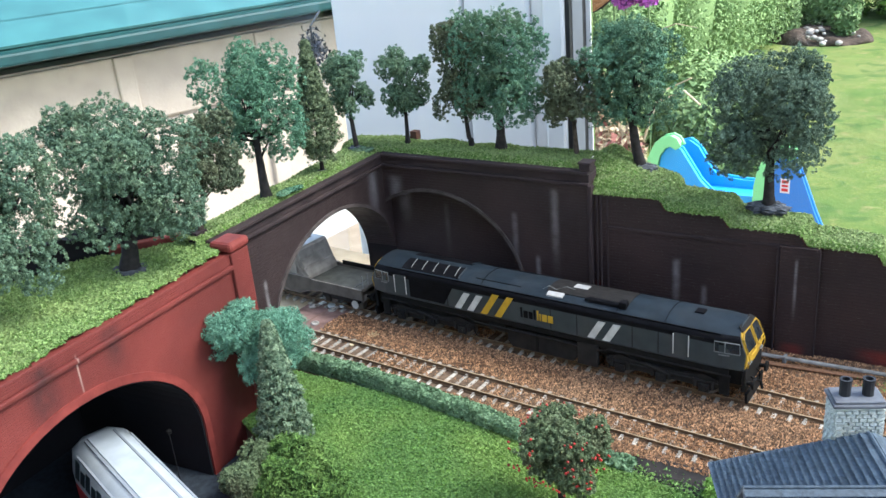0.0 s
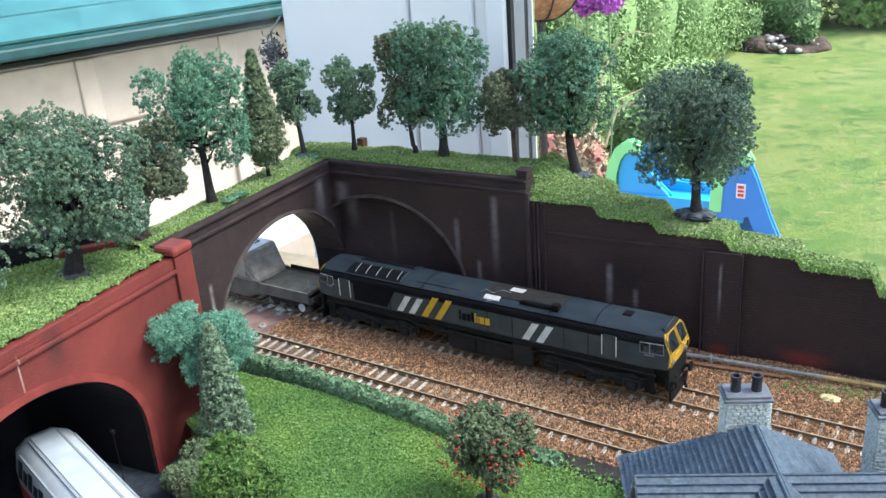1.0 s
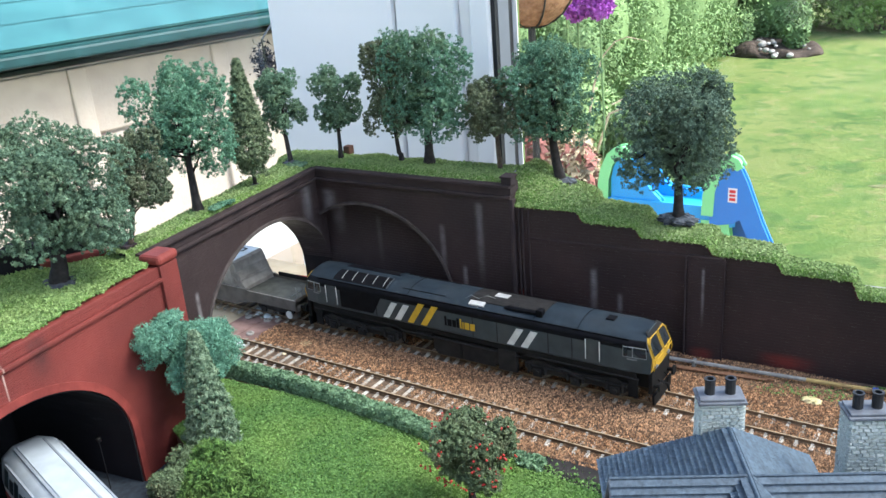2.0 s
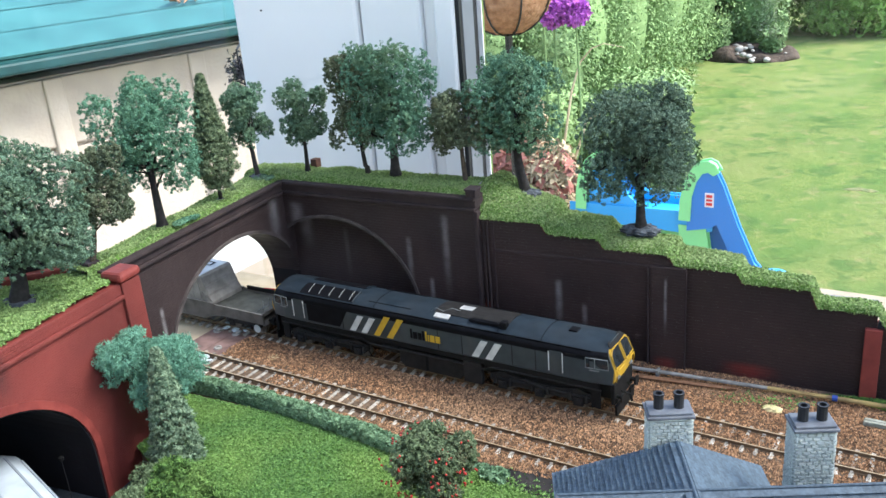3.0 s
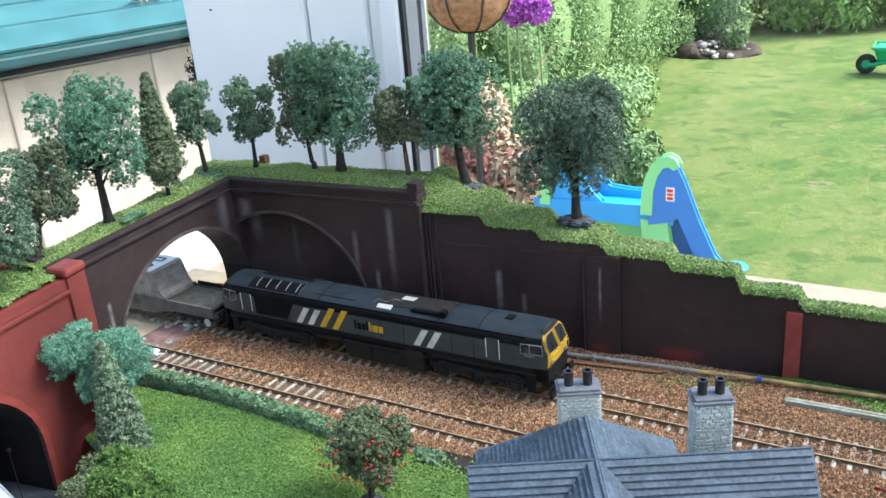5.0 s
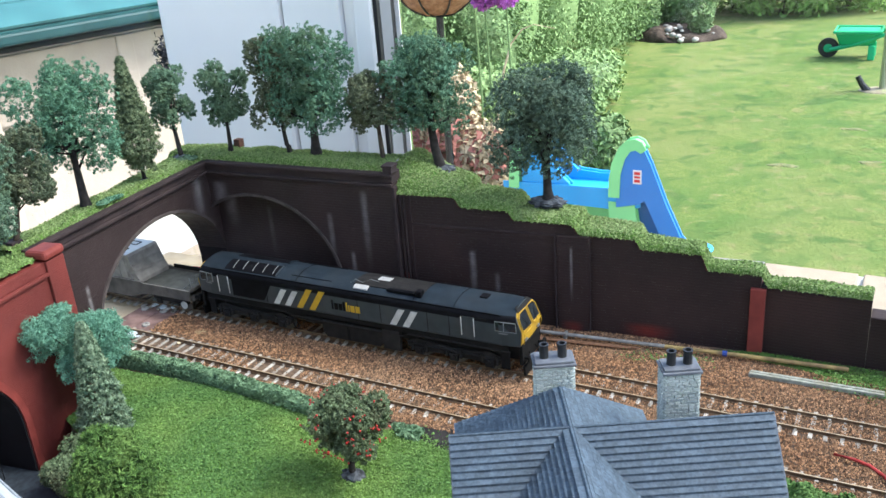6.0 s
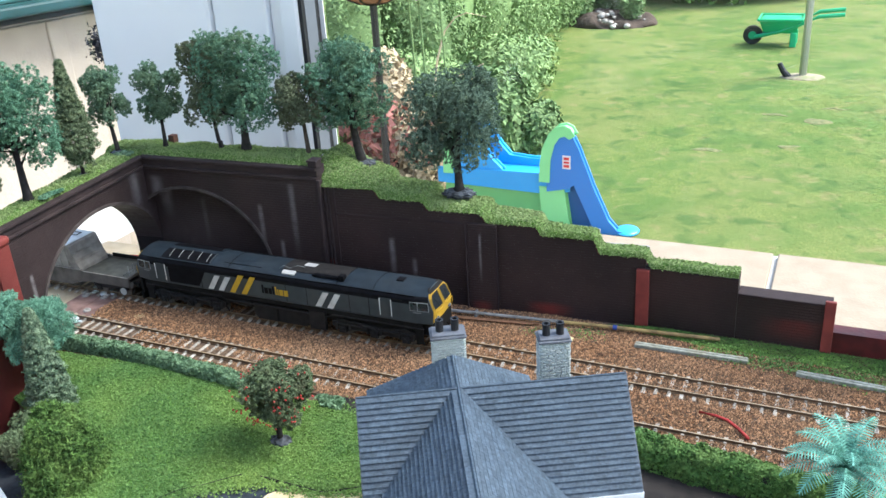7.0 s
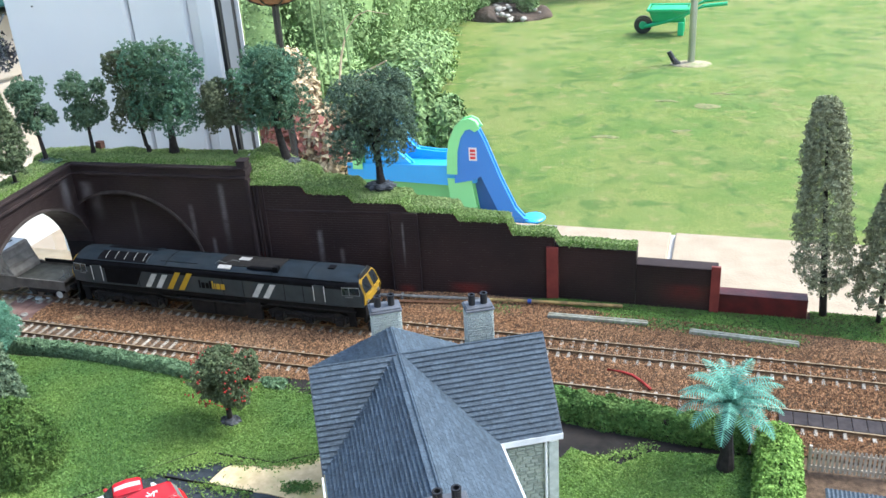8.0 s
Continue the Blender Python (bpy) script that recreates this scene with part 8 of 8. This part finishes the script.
def big_foliage(name, label, category, boxes_, leaves, count, size, seed, group="", core=None):
    """A garden shrub or hedge: leaves over a set of rounded masses (x, y, z, rx, ry, rz), with stems."""
    r = np.random.default_rng(seed)
    t = thing(name, label, category, group)
    B = np.array(boxes_, float)
    k = r.choice(len(B), count, p=(B[:, 3] * B[:, 5]) / (B[:, 3] * B[:, 5]).sum())
    d = r.normal(size=(count, 3))
    d /= np.linalg.norm(d, axis=1)[:, None]
    d = np.sign(d) * np.abs(d) ** 0.7
    rough = 1 + 0.25 * np.array([noise.noise(Vector(B[i, :3] + x * B[i, 3:]) * 5.0) for i, x in zip(k, d)])[:, None]
    P = B[k, :3] + d * B[k, 3:] * rough * r.uniform(0.7, 1.05, (count, 1))
    keep = P[:, 2] > GZ + 0.01
    part("leaves", quick_mesh("leaves", *flakes(P[keep], size, r, long=1.3, out=d[keep] + (0, 0, 0.3), tilt=0.55)), leaves, t)
    bm = bmesh.new()
    for b in (B if category in ('hedge', 'shrub') else []):
        n0 = len(bm.verts)
        bmesh.ops.create_icosphere(bm, subdivisions=3, radius=1, matrix=Matrix.LocRotScale(tuple(b[:3]), None, tuple(b[3:] * 0.74)))
        bm.verts.ensure_lookup_table()
        for v in bm.verts[n0:]:
            v.co.z = max(v.co.z, GZ)
    if len(bm.verts):
        part("inner_growth", bm, leaves, t, smooth=True)
    bm = bmesh.new()
    for b in B[:10]:
        tube(bm, [(b[0], b[1], GZ - 0.02), (b[0] + 0.03, b[1], (GZ + b[2]) / 2), (b[0], b[1], b[2])], [0.02, 0.014, 0.008], 6)
    part("stems", bm, core or bark_brown, t)
    return t


g_hedge = leaf_mat("garden_hedge_leaf", (0.25, 0.36, 0.15), (0.17, 0.26, 0.095), 0.15)
g_dark = leaf_mat("garden_dark_leaf", (0.20, 0.29, 0.12), (0.10, 0.17, 0.065), 0.35)
g_tall = leaf_mat("garden_tall_grass", (0.22, 0.36, 0.09), (0.12, 0.22, 0.05), 0.4)
g_red = leaf_mat("garden_red_leaf", (0.40, 0.17, 0.14), (0.28, 0.12, 0.09), 0.3)
g_tan = leaf_mat("garden_dry_leaf", (0.50, 0.41, 0.27), (0.33, 0.26, 0.16), 0.3)
big_foliage("hedge", "tall leafy light green garden hedge", "hedge", [(-1.75, 3.9 + i * 0.42, -0.30, 0.36 + 0.07 * (i % 3), 0.34, 0.42 + 0.09 * ((i * 2) % 3)) for i in range(5)] + [(-2.2, 3.6 + i * 0.6, -0.1, 0.5, 0.4, 0.6) for i in range(4)], g_hedge, 210000, 0.0058, 81)
big_foliage("shrub", "dark green garden shrub behind the basket pole", "shrub", [(-1.75, 3.0, -0.25, 0.32, 0.3, 0.45), (-1.95, 3.3, 0.0, 0.4, 0.3, 0.5), (-1.55, 3.35, -0.4, 0.25, 0.25, 0.3), (-2.3, 3.1, -0.05, 0.4, 0.4, 0.6)], g_dark, 80000, 0.0066, 82)
big_foliage("shrub", "low light green plant at the lawn's edge", "shrub", [(-1.25, 3.35, -0.62, 0.16, 0.2, 0.12), (-1.28, 3.8, -0.6, 0.2, 0.25, 0.14), (-1.4, 3.1, -0.55, 0.15, 0.2, 0.18)], g_hedge, 16000, 0.0085, 83)
big_foliage("flowering_plant", "dry reddish plant in the flower bed", "plant", [(-1.20, 2.45, -0.50, 0.10, 0.10, 0.20), (-1.06, 2.40, -0.56, 0.09, 0.1, 0.15), (-1.30, 2.55, -0.45, 0.1, 0.1, 0.2)], g_tan, 10000, 0.0085, 84)
big_foliage("flowering_plant", "red-leaved plant in the flower bed", "plant", [(-1.16, 2.35, -0.48, 0.07, 0.07, 0.10), (-1.02, 2.36, -0.50, 0.06, 0.06, 0.08), (-1.32, 2.42, -0.53, 0.06, 0.06, 0.09)], g_red, 700, 0.012, 85)
big_foliage("shrub", "grey-green low shrub behind the slide", "shrub", [(-0.98, 2.85, -0.56, 0.14, 0.14, 0.16), (-0.84, 2.9, -0.60, 0.10, 0.1, 0.11)], g_dark, 9000, 0.009, 86)
big_foliage("shrub", "tall feathery grass clump beyond the rockery", "shrub", [(-0.75, 6.5, -0.25, 0.35, 0.3, 0.5), (-0.35, 6.7, -0.35, 0.3, 0.3, 0.4), (-1.1, 6.7, -0.1, 0.35, 0.3, 0.6), (-1.6, 6.5, -0.1, 0.4, 0.3, 0.6)], g_tall, 30000, 0.014, 87)
big_foliage("hedge", "dark green hedge at the end of the garden", "hedge", [(-2.4 + i * 0.85, 9.6 + 0.2 * (i % 2), -0.05, 0.55, 0.45, 0.75 + 0.12 * (i % 3)) for i in range(9)], g_dark, 16000, 0.034, 88)
big_foliage("shrub", "small grey-green shrub growing in the rockery", "shrub", [(-1.25, 5.75, -0.42, 0.20, 0.12, 0.28), (-1.45, 5.9, -0.2, 0.2, 0.15, 0.45), (-1.08, 5.55, -0.60, 0.07, 0.06, 0.09), (-1.40, 5.50, -0.58, 0.09, 0.06, 0.11)], g_dark, 14000, 0.011, 89)

rock_m = mat("grey_rock", (0.42, 0.40, 0.37), (0.22, 0.20, 0.18), 12, 0.9, 0.01, 30, objrand=0.4)
soil_m = mat("dark_soil", (0.075, 0.055, 0.042), (0.035, 0.026, 0.02), 30, 0.95, 0.02, 30)
rk = thing("rockery", "low soil mound with pale and grey stones", "rockery", at=(-1.22, 5.55, GZ))
bm = bmesh.new()
bmesh.ops.create_icosphere(bm, subdivisions=4, radius=1, matrix=Matrix.Diagonal((0.30, 0.20, 0.07, 1)))
for v in bm.verts:
    v.co += Vector((0, 0, 0.04 * noise.noise(v.co * 9)))
part("soil_mound", bm, soil_m, rk, smooth=True)
for i in range(45):
    bm = bmesh.new()
    rr = rg.uniform(0.010, 0.024)
    bmesh.ops.create_icosphere(bm, subdivisions=2, radius=rr)
    for v in bm.verts:
        v.co *= 1 + 0.35 * noise.noise(v.co * 25 + Vector((i * 3.3, 0, 0)))
        v.co.z *= 0.7
    a, q = rg.uniform(0, 6.28), rg.random() ** 0.5
    part("rock", bm, rock_m, rk).location = (0.28 * q * math.cos(a), 0.18 * q * math.sin(a) - 0.02, 0.07 * math.sqrt(max(0.05, 1 - q * q)))
# garden fence
gf = thing("garden_fence", "brown wooden garden fence behind the hedge", "fence", at=(-3.05, 5.6, GZ), rz=2)
for i in range(24):
    part("board", boxes((-1.2 + i * 0.11, -1.2 + i * 0.11 + 0.10, 0, 0.015, 0.0, 0.9 + 0.01 * (i % 3)), bevel=0.002), fence_m, gf)
for i in range(4):
    part("post", boxes((-1.2 + i * 0.85, -1.2 + i * 0.85 + 0.07, -0.05, 0.0, 0, 0.98), bevel=0.004), bark_brown, gf)

# hanging basket on its pole
coir = mat("brown_coir", (0.36, 0.20, 0.11), (0.22, 0.11, 0.055), 60, 0.95, 0.008, 90)
hb = thing("hanging_basket", "brown coir hanging basket on a dark metal pole", "hanging basket", at=(-1.080, 2.20, 0.0))
part("pole", tube(bmesh.new(), [(0, 0, GZ - 0.05), (0, 0, 0.02)], 0.011, 10), black_plastic, hb, "dark green metal pole")
bm = bmesh.new()
prev = None
for k in range(9):
    a = k / 8 * math.pi / 2
    rr, z = 0.128 * math.sin(a) + 0.002, 0.078 - 0.125 * math.cos(a)
    cur = [bm.verts.new((rr * math.cos(i * math.pi / 14), rr * math.sin(i * math.pi / 14), z)) for i in range(28)]
    if prev:
        for i in range(28):
            bm.faces.new((prev[i - 1], prev[i], cur[i], cur[i - 1]))
    else:
        bm.faces.new(cur)
    prev = cur
bm.faces.new(prev)
for v in bm.verts:
    v.co += 0.006 * Vector((noise.noise(v.co * 40), noise.noise(v.co * 40 + Vector((5, 5, 5))), noise.noise(v.co * 40 + Vector((9, 0, 0)))))
part("liner", bm, coir, hb, smooth=True)
for i in range(8):
    a = i * math.pi / 4
    part("wire", tube(bmesh.new(), [(0.133 * math.sin(t) * math.cos(a), 0.133 * math.sin(t) * math.sin(a), 0.078 - 0.13 * math.cos(t)) for t in np.linspace(0.05, math.pi / 2, 7)], 0.0028, 5), black_plastic, hb)
part("rim", tube(bmesh.new(), [(0.134 * math.cos(a), 0.134 * math.sin(a), 0.078) for a in np.linspace(0, 2 * math.pi, 25)], 0.004, 6), black_plastic, hb)
allium_m = leaf_mat("purple_allium", (0.52, 0.16, 0.60), (0.36, 0.09, 0.44), 0.35)
for x, y, z in ((-1.035, 2.40, -0.020), (-0.965, 2.40, -0.015), (-1.09, 2.44, 0.03)):
    t = thing("allium", "round purple allium flower on a thin stalk", "flower", "alliums", at=(x, y, GZ))
    part("stalk", tube(bmesh.new(), [(0, 0, -0.02), (0.012, 0, 0.35), (0, 0, z - GZ)], [0.005, 0.004, 0.003], 6), g_dark, t)
    d = rg.normal(size=(900, 3))
    d /= np.linalg.norm(d, axis=1)[:, None]
    part("flower_head", quick_mesh("flower_head", *flakes(d * 0.042 * rg.uniform(0.6, 1.05, (900, 1)) + (0, 0, z - GZ), 0.0065, rg)), allium_m, t)
tw = thing("bare_shrub", "pale bare twigs in the flower bed", "shrub", at=(-1.05, 2.55, GZ))
for i, (pts, rad) in enumerate(((((0, 0, -0.02), (-0.03, 0, 0.25), (0.0, 0, 0.42), (0.03, 0, 0.51), (0.07, 0, 0.555), (0.11, 0, 0.57), (0.17, 0.02, 0.555)), 0.0055), (((-0.01, 0, 0.15), (0.05, 0, 0.33), (0.14, 0, 0.37), (0.19, 0, 0.33)), 0.005), (((0.06, 0, 0.36), (0.10, 0.02, 0.38), (0.16, 0, 0.41)), 0.003))):
    part("twig", tube(bmesh.new(), pts, [rad * (1 - 0.15 * k) for k in range(len(pts))], 6), board_m, tw)

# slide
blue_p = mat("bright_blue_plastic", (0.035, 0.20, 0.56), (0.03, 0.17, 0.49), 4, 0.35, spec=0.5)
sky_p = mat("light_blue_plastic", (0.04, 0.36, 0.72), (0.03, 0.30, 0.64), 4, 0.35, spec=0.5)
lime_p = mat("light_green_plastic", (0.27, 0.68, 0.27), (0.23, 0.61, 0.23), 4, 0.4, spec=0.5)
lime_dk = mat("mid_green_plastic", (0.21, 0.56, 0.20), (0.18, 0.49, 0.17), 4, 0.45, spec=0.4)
# the slide's blue again, darkened for the shaded chute
blue_shade = mat("shaded_blue_plastic", (0.035, 0.13, 0.36), (0.03, 0.11, 0.31), 4, 0.45, spec=0.3)
sl_t = thing("toy_slide", "blue and green plastic toddler slide on the lawn", "slide", at=(-0.54, 2.30, GZ))


def slab(outline, depth, y, bevel=0.006):
    """A rounded plastic panel from an outline in x, z."""
    bm = bmesh.new()
    prism(bm, outline, depth, Matrix.Translation((0, y, 0)))
    bm.normal_update()
    bmesh.ops.bevel(bm, geom=[e for e in bm.edges if e.calc_face_angle(0) > 0.7], offset=bevel, segments=3, affect='EDGES')
    bmesh.ops.triangulate(bm, faces=[f for f in bm.faces if len(f.verts) > 4])
    return bm


part("base", slab([(-0.372, 0.0), (-0.05, 0.0), (-0.05, 0.118), (-0.365, 0.118)], 0.09, -0.03, 0.010), lime_dk, sl_t, "light green base")
part("support", slab([(-0.050, 0.0), (0.022, 0.0), (0.004, 0.122), (-0.060, 0.122)], 0.03, -0.055), lime_p, sl_t, "bright green support")
part("deck", slab([(-0.385, 0.118), (-0.04, 0.110), (0.02, 0.122), (0.02, 0.150), (-0.07, 0.160), (-0.385, 0.156)], 0.12, -0.052), sky_p, sl_t, "light blue deck")
part("deck_rim", slab([(-0.31, 0.150), (-0.05, 0.150), (-0.05, 0.178), (-0.12, 0.176), (-0.19, 0.182), (-0.22, 0.215), (-0.25, 0.262), (-0.275, 0.278), (-0.305, 0.270)], 0.03, 0.030), sky_p, sl_t, "light blue rim with a raised back")
HANDLE = [(-0.058, 0.150), (-0.056, 0.20), (-0.048, 0.245), (-0.028, 0.290), (-0.008, 0.308), (0.012, 0.313), (0.028, 0.306), (0.038, 0.290), (0.028, 0.284), (0.014, 0.292), (-0.004, 0.286), (-0.021, 0.260), (-0.033, 0.215), (-0.036, 0.150)]
for dx, y in ((0.0, -0.066), (-0.306, -0.060)):
    part("arch_handle", slab([(x + dx, z) for x, z in HANDLE], 0.036, y, 0.005), lime_p, sl_t, "light green arched handle")
part("side_rail", slab([(-0.036, 0.122), (-0.034, 0.215), (-0.022, 0.258), (-0.004, 0.284), (0.014, 0.290), (0.034, 0.280), (0.050, 0.248), (0.092, 0.140), (0.138, 0.040), (0.166, 0.010), (0.205, 0.004), (0.205, 0.0), (0.122, 0.0), (0.100, 0.022), (0.042, 0.150), (0.020, 0.134)], 0.028, -0.062, 0.005), blue_p, sl_t, "bright blue side rail")
part("side_rail", slab([(x - 0.306, z) for x, z in ((-0.020, 0.146), (-0.020, 0.215), (-0.014, 0.250), (0.000, 0.272), (0.018, 0.279), (0.034, 0.274), (0.060, 0.235), (0.090, 0.190), (0.120, 0.162), (0.120, 0.146))], 0.028, -0.046, 0.005), sky_p, sl_t, "light blue side rail")
# recess behind the rail, its shade given by a darker blue
part("chute", slab([(0.0, 0.150), (0.040, 0.148), (0.110, 0.020), (0.125, 0.0), (0.020, 0.0)], 0.07, -0.028, 0.003), blue_shade, sl_t, "shaded blue chute")
bm = bmesh.new()
bmesh.ops.create_icosphere(bm, subdivisions=3, radius=1, matrix=Matrix.LocRotScale((0.190, -0.03, 0.006), None, (0.036, 0.04, 0.010)))
part("chute_foot", bm, sky_p, sl_t, smooth=True)
part("logo_patch", boxes((0.007, 0.031, -0.0640, -0.0622, 0.190, 0.230), bevel=0.0004), car_white, sl_t, "white sticker")
part("logo_mark", boxes((0.011, 0.027, -0.0652, -0.0642, 0.195, 0.203), (0.011, 0.027, -0.0652, -0.0642, 0.207, 0.213), (0.011, 0.027, -0.0652, -0.0642, 0.217, 0.225)), red_plastic, sl_t, "red bars")
# wheelbarrow
toy_green = mat("green_toy_plastic", (0.03, 0.42, 0.17), (0.02, 0.34, 0.13), 5, 0.4, spec=0.5)
wb_t = thing("toy_wheelbarrow", "green plastic toy wheelbarrow on the lawn", "wheelbarrow", at=(-0.16, 5.02, GZ), rz=0)
wb_t.scale = (0.82, 0.82, 0.82)
bm = bmesh.new()
a = [bm.verts.new(v) for v in ((-0.105, -0.07, 0.085), (0.085, -0.07, 0.085), (0.085, 0.07, 0.085), (-0.105, 0.07, 0.085))]
b = [bm.verts.new(v) for v in ((-0.135, -0.11, 0.175), (0.125, -0.11, 0.175), (0.125, 0.11, 0.175), (-0.135, 0.11, 0.175))]
bm.faces.new(a), bm.faces.new(list(reversed(b)))
for i in range(4):
    bm.faces.new((a[i - 1], a[i], b[i], b[i - 1]))
bmesh.ops.bevel(bm, geom=list(bm.edges), offset=0.012, segments=2, affect='EDGES')
part("tray", bm, toy_green, wb_t)
part("rim", tube(bmesh.new(), [(-0.138, -0.113, 0.176), (0.128, -0.113, 0.176), (0.128, 0.113, 0.176), (-0.138, 0.113, 0.176), (-0.138, -0.113, 0.176)], 0.009, 6), toy_green, wb_t)
for s2 in (-1, 1):
    part("handle", tube(bmesh.new(), [(-0.16, s2 * 0.04, 0.055), (0.0, s2 * 0.07, 0.10), (0.13, s2 * 0.09, 0.155), (0.22, s2 * 0.10, 0.20), (0.37, s2 * 0.10, 0.215)], 0.013, 8), toy_green, wb_t)
    part("leg", boxes((0.06, 0.10, s2 * 0.07 - 0.015, s2 * 0.07 + 0.015, 0.0, 0.09), bevel=0.006), toy_green, wb_t)
bm = bmesh.new()
bmesh.ops.create_cone(bm, cap_ends=True, segments=20, radius1=0.062, radius2=0.062, depth=0.04, matrix=pose(-0.175, 0, 0.062, 90, 0, 0))
bmesh.ops.bevel(bm, geom=list(bm.edges), offset=0.008, segments=2, affect='EDGES')
wh = part("wheel", bm, black_plastic, wb_t)
bm = bmesh.new()
bmesh.ops.create_cone(bm, cap_ends=True, segments=16, radius1=0.030, radius2=0.026, depth=0.05, matrix=pose(-0.175, 0, 0.062, 90, 0, 0))
part("hub", bm, toy_green, wh)
# clothes-line post
bare_pale = mat("pale_dry_soil", (0.34, 0.29, 0.20), (0.24, 0.20, 0.13), 40, 0.95, 0.006, 60, c3=(0.15, 0.19, 0.07), scale3=14, amount3=0.8)
cp = thing("clothes_post", "grey metal clothes-line post in the lawn", "post", at=(-0.002, 4.29, GZ))
part("pole", tube(bmesh.new(), [(0, 0, -0.05), (0, 0, 1.7)], 0.017, 12), steel_m, cp)
bm = bmesh.new()
bmesh.ops.create_icosphere(bm, subdivisions=3, radius=1, matrix=Matrix.LocRotScale((0, 0, 0), None, (0.10, 0.07, 0.012)))
part("foot_soil", bm, bare_pale, cp, "pale bare patch of soil")
part("cleat", tube(bmesh.new(), [(-0.06, -0.02, 0.0), (-0.085, -0.02, 0.03), (-0.105, -0.02, 0.065)], [0.018, 0.014, 0.012], 8), black_plastic, cp)
bare_m = mat("thin_worn_turf", (0.17, 0.165, 0.07), (0.11, 0.13, 0.05), 40, 0.95, 0.01, 60)
for x, y, a, b in ((0.10, 3.55, 0.055, 0.03), (-0.25, 3.1, 0.05, 0.02), (0.02, 3.20, 0.045, 0.015), (-0.06, 3.62, 0.05, 0.012), (0.16, 3.75, 0.06, 0.012)):
    bm = bmesh.new()
    bmesh.ops.create_icosphere(bm, subdivisions=3, radius=1, matrix=Matrix.LocRotScale((x, y, GZ), None, (a, b, 0.004)))
    for v in bm.verts:
        v.co.xy += Vector((noise.noise(v.co * 22), noise.noise(v.co * 22 + Vector((7, 0, 0))))) * 0.02
    tagged(part("bare_patch", bm, bare_m), "thin bare patch of soil in the lawn", "soil patch", kind="stuff")
# blades of grass over the part of the lawn that is looked at
n = 170000
gy = 2.21 / (1 - rg.random(n) * (1 - 2.21 / 9.5))
gx = rg.uniform(-1.0, 1.0, n) * (0.45 * gy + 0.3) + 0.12 * gy - 0.35
far = 0.45 + 0.2 * gy
h = rg.uniform(0.0005, 0.0014, n) * far * (0.8 + 1.0 * np.clip(smooth_noise(gx, gy, 2.2, 5.0) + 0.2, 0, 1))
w = rg.uniform(0.0018, 0.0038, n) * far
a = rg.uniform(0, 2 * math.pi, n)
reach = rg.uniform(0.006, 0.016, n) * far
lx, ly = -reach * np.sin(a), reach * np.cos(a)
gl = np.full(n, GZ + 0.0012)
GV = np.stack([np.c_[gx - w * np.cos(a), gy - w * np.sin(a), gl], np.c_[gx + w * np.cos(a), gy + w * np.sin(a), gl], np.c_[gx + lx, gy + ly, GZ + h]], 1)
off = ~((np.hypot(gx + 0.002, gy - 4.29) < 0.09) | (np.hypot((gx + 1.22) / 0.32, (gy - 5.55) / 0.22) < 1))
GV = GV[off]
tagged(part("grass", quick_mesh("grass", GV.reshape(-1, 3), np.arange(3 * len(GV)).reshape(-1, 3)), lawn_m), "short uneven blades of garden grass", "grass", kind="stuff")
shed_at = pose(-2.20, 1.30, GZ, 0, 0, 77.0) @ slope_m
tw2 = thing("dry_twigs", "few dry twigs and leaves lying on the shed roof", "twigs", at=(0, 0, 0))
for i in range(9):
    c_ = Vector((0.735 + rg.uniform(-0.055, 0.055), 0.145 + rg.uniform(-0.02, 0.02), 0.020 + rg.uniform(0, 0.012)))
    d_ = Vector((rg.uniform(-0.05, 0.05), rg.uniform(-0.02, 0.02), rg.uniform(-0.004, 0.010)))
    part("twig", tube(bmesh.new(), [shed_at @ (c_ - d_), shed_at @ (c_ + Vector((0, 0, 0.004))), shed_at @ (c_ + d_)], [0.003, 0.005, 0.002], 5), coir, tw2)
# small boxes on the bank
dull_brown = mat("dull_brown_wood", (0.10, 0.045, 0.03), (0.06, 0.028, 0.02), 200, 0.8)
tagged(part("toy_crate", boxes((-0.3565, -0.3505, 0.4835, 0.4895, 0.1105, 0.1175), bevel=0.0004), dull_brown), "small reddish brown box behind the tree", "box")
tagged(part("crate", boxes((-0.3565, -0.3480, 0.2650, 0.2735, 0.106, 0.1135), bevel=0.0005), dark_plain), "small dark crate beside the tree", "box")
dk = np.random.default_rng(99)
hang = thing("hanging_plant", "dark plant hanging at the corner of the shed", "plant", at=(-1.10, 1.17, 0.05))
d = dk.normal(size=(400, 3)) * (0.010, 0.010, 0.016) - (0, 0, 0.012)
part("leaves", quick_mesh("leaves", *flakes(d, 0.004, dk)), mat("dark_hanging_leaf", (0.02, 0.022, 0.032), (0.010, 0.011, 0.016), 60, 0.8), hang)
part("cord", tube(bmesh.new(), [(0, 0, -0.01), (0.0, 0, 0.03), (-0.02, 0.05, 0.05)], 0.002, 6), black_plastic, hang)
lamp = thing("tunnel_lamp", "tiny dull lamp post inside the road tunnel", "lamp", at=(-0.331, 0.208, -0.016))
part("post", tube(bmesh.new(), [(0, 0, -0.001), (0, 0, 0.0325)], [0.0003, 0.0002], 8), black_and_shade, lamp)
part("lantern", tube(bmesh.new(), [(0, 0, 0.0325), (0, 0, 0.0330), (0, 0, 0.0348), (0, 0, 0.0356)], [0.0004, 0.0015, 0.0016, 0.0003], 10), loco_dark, lamp)
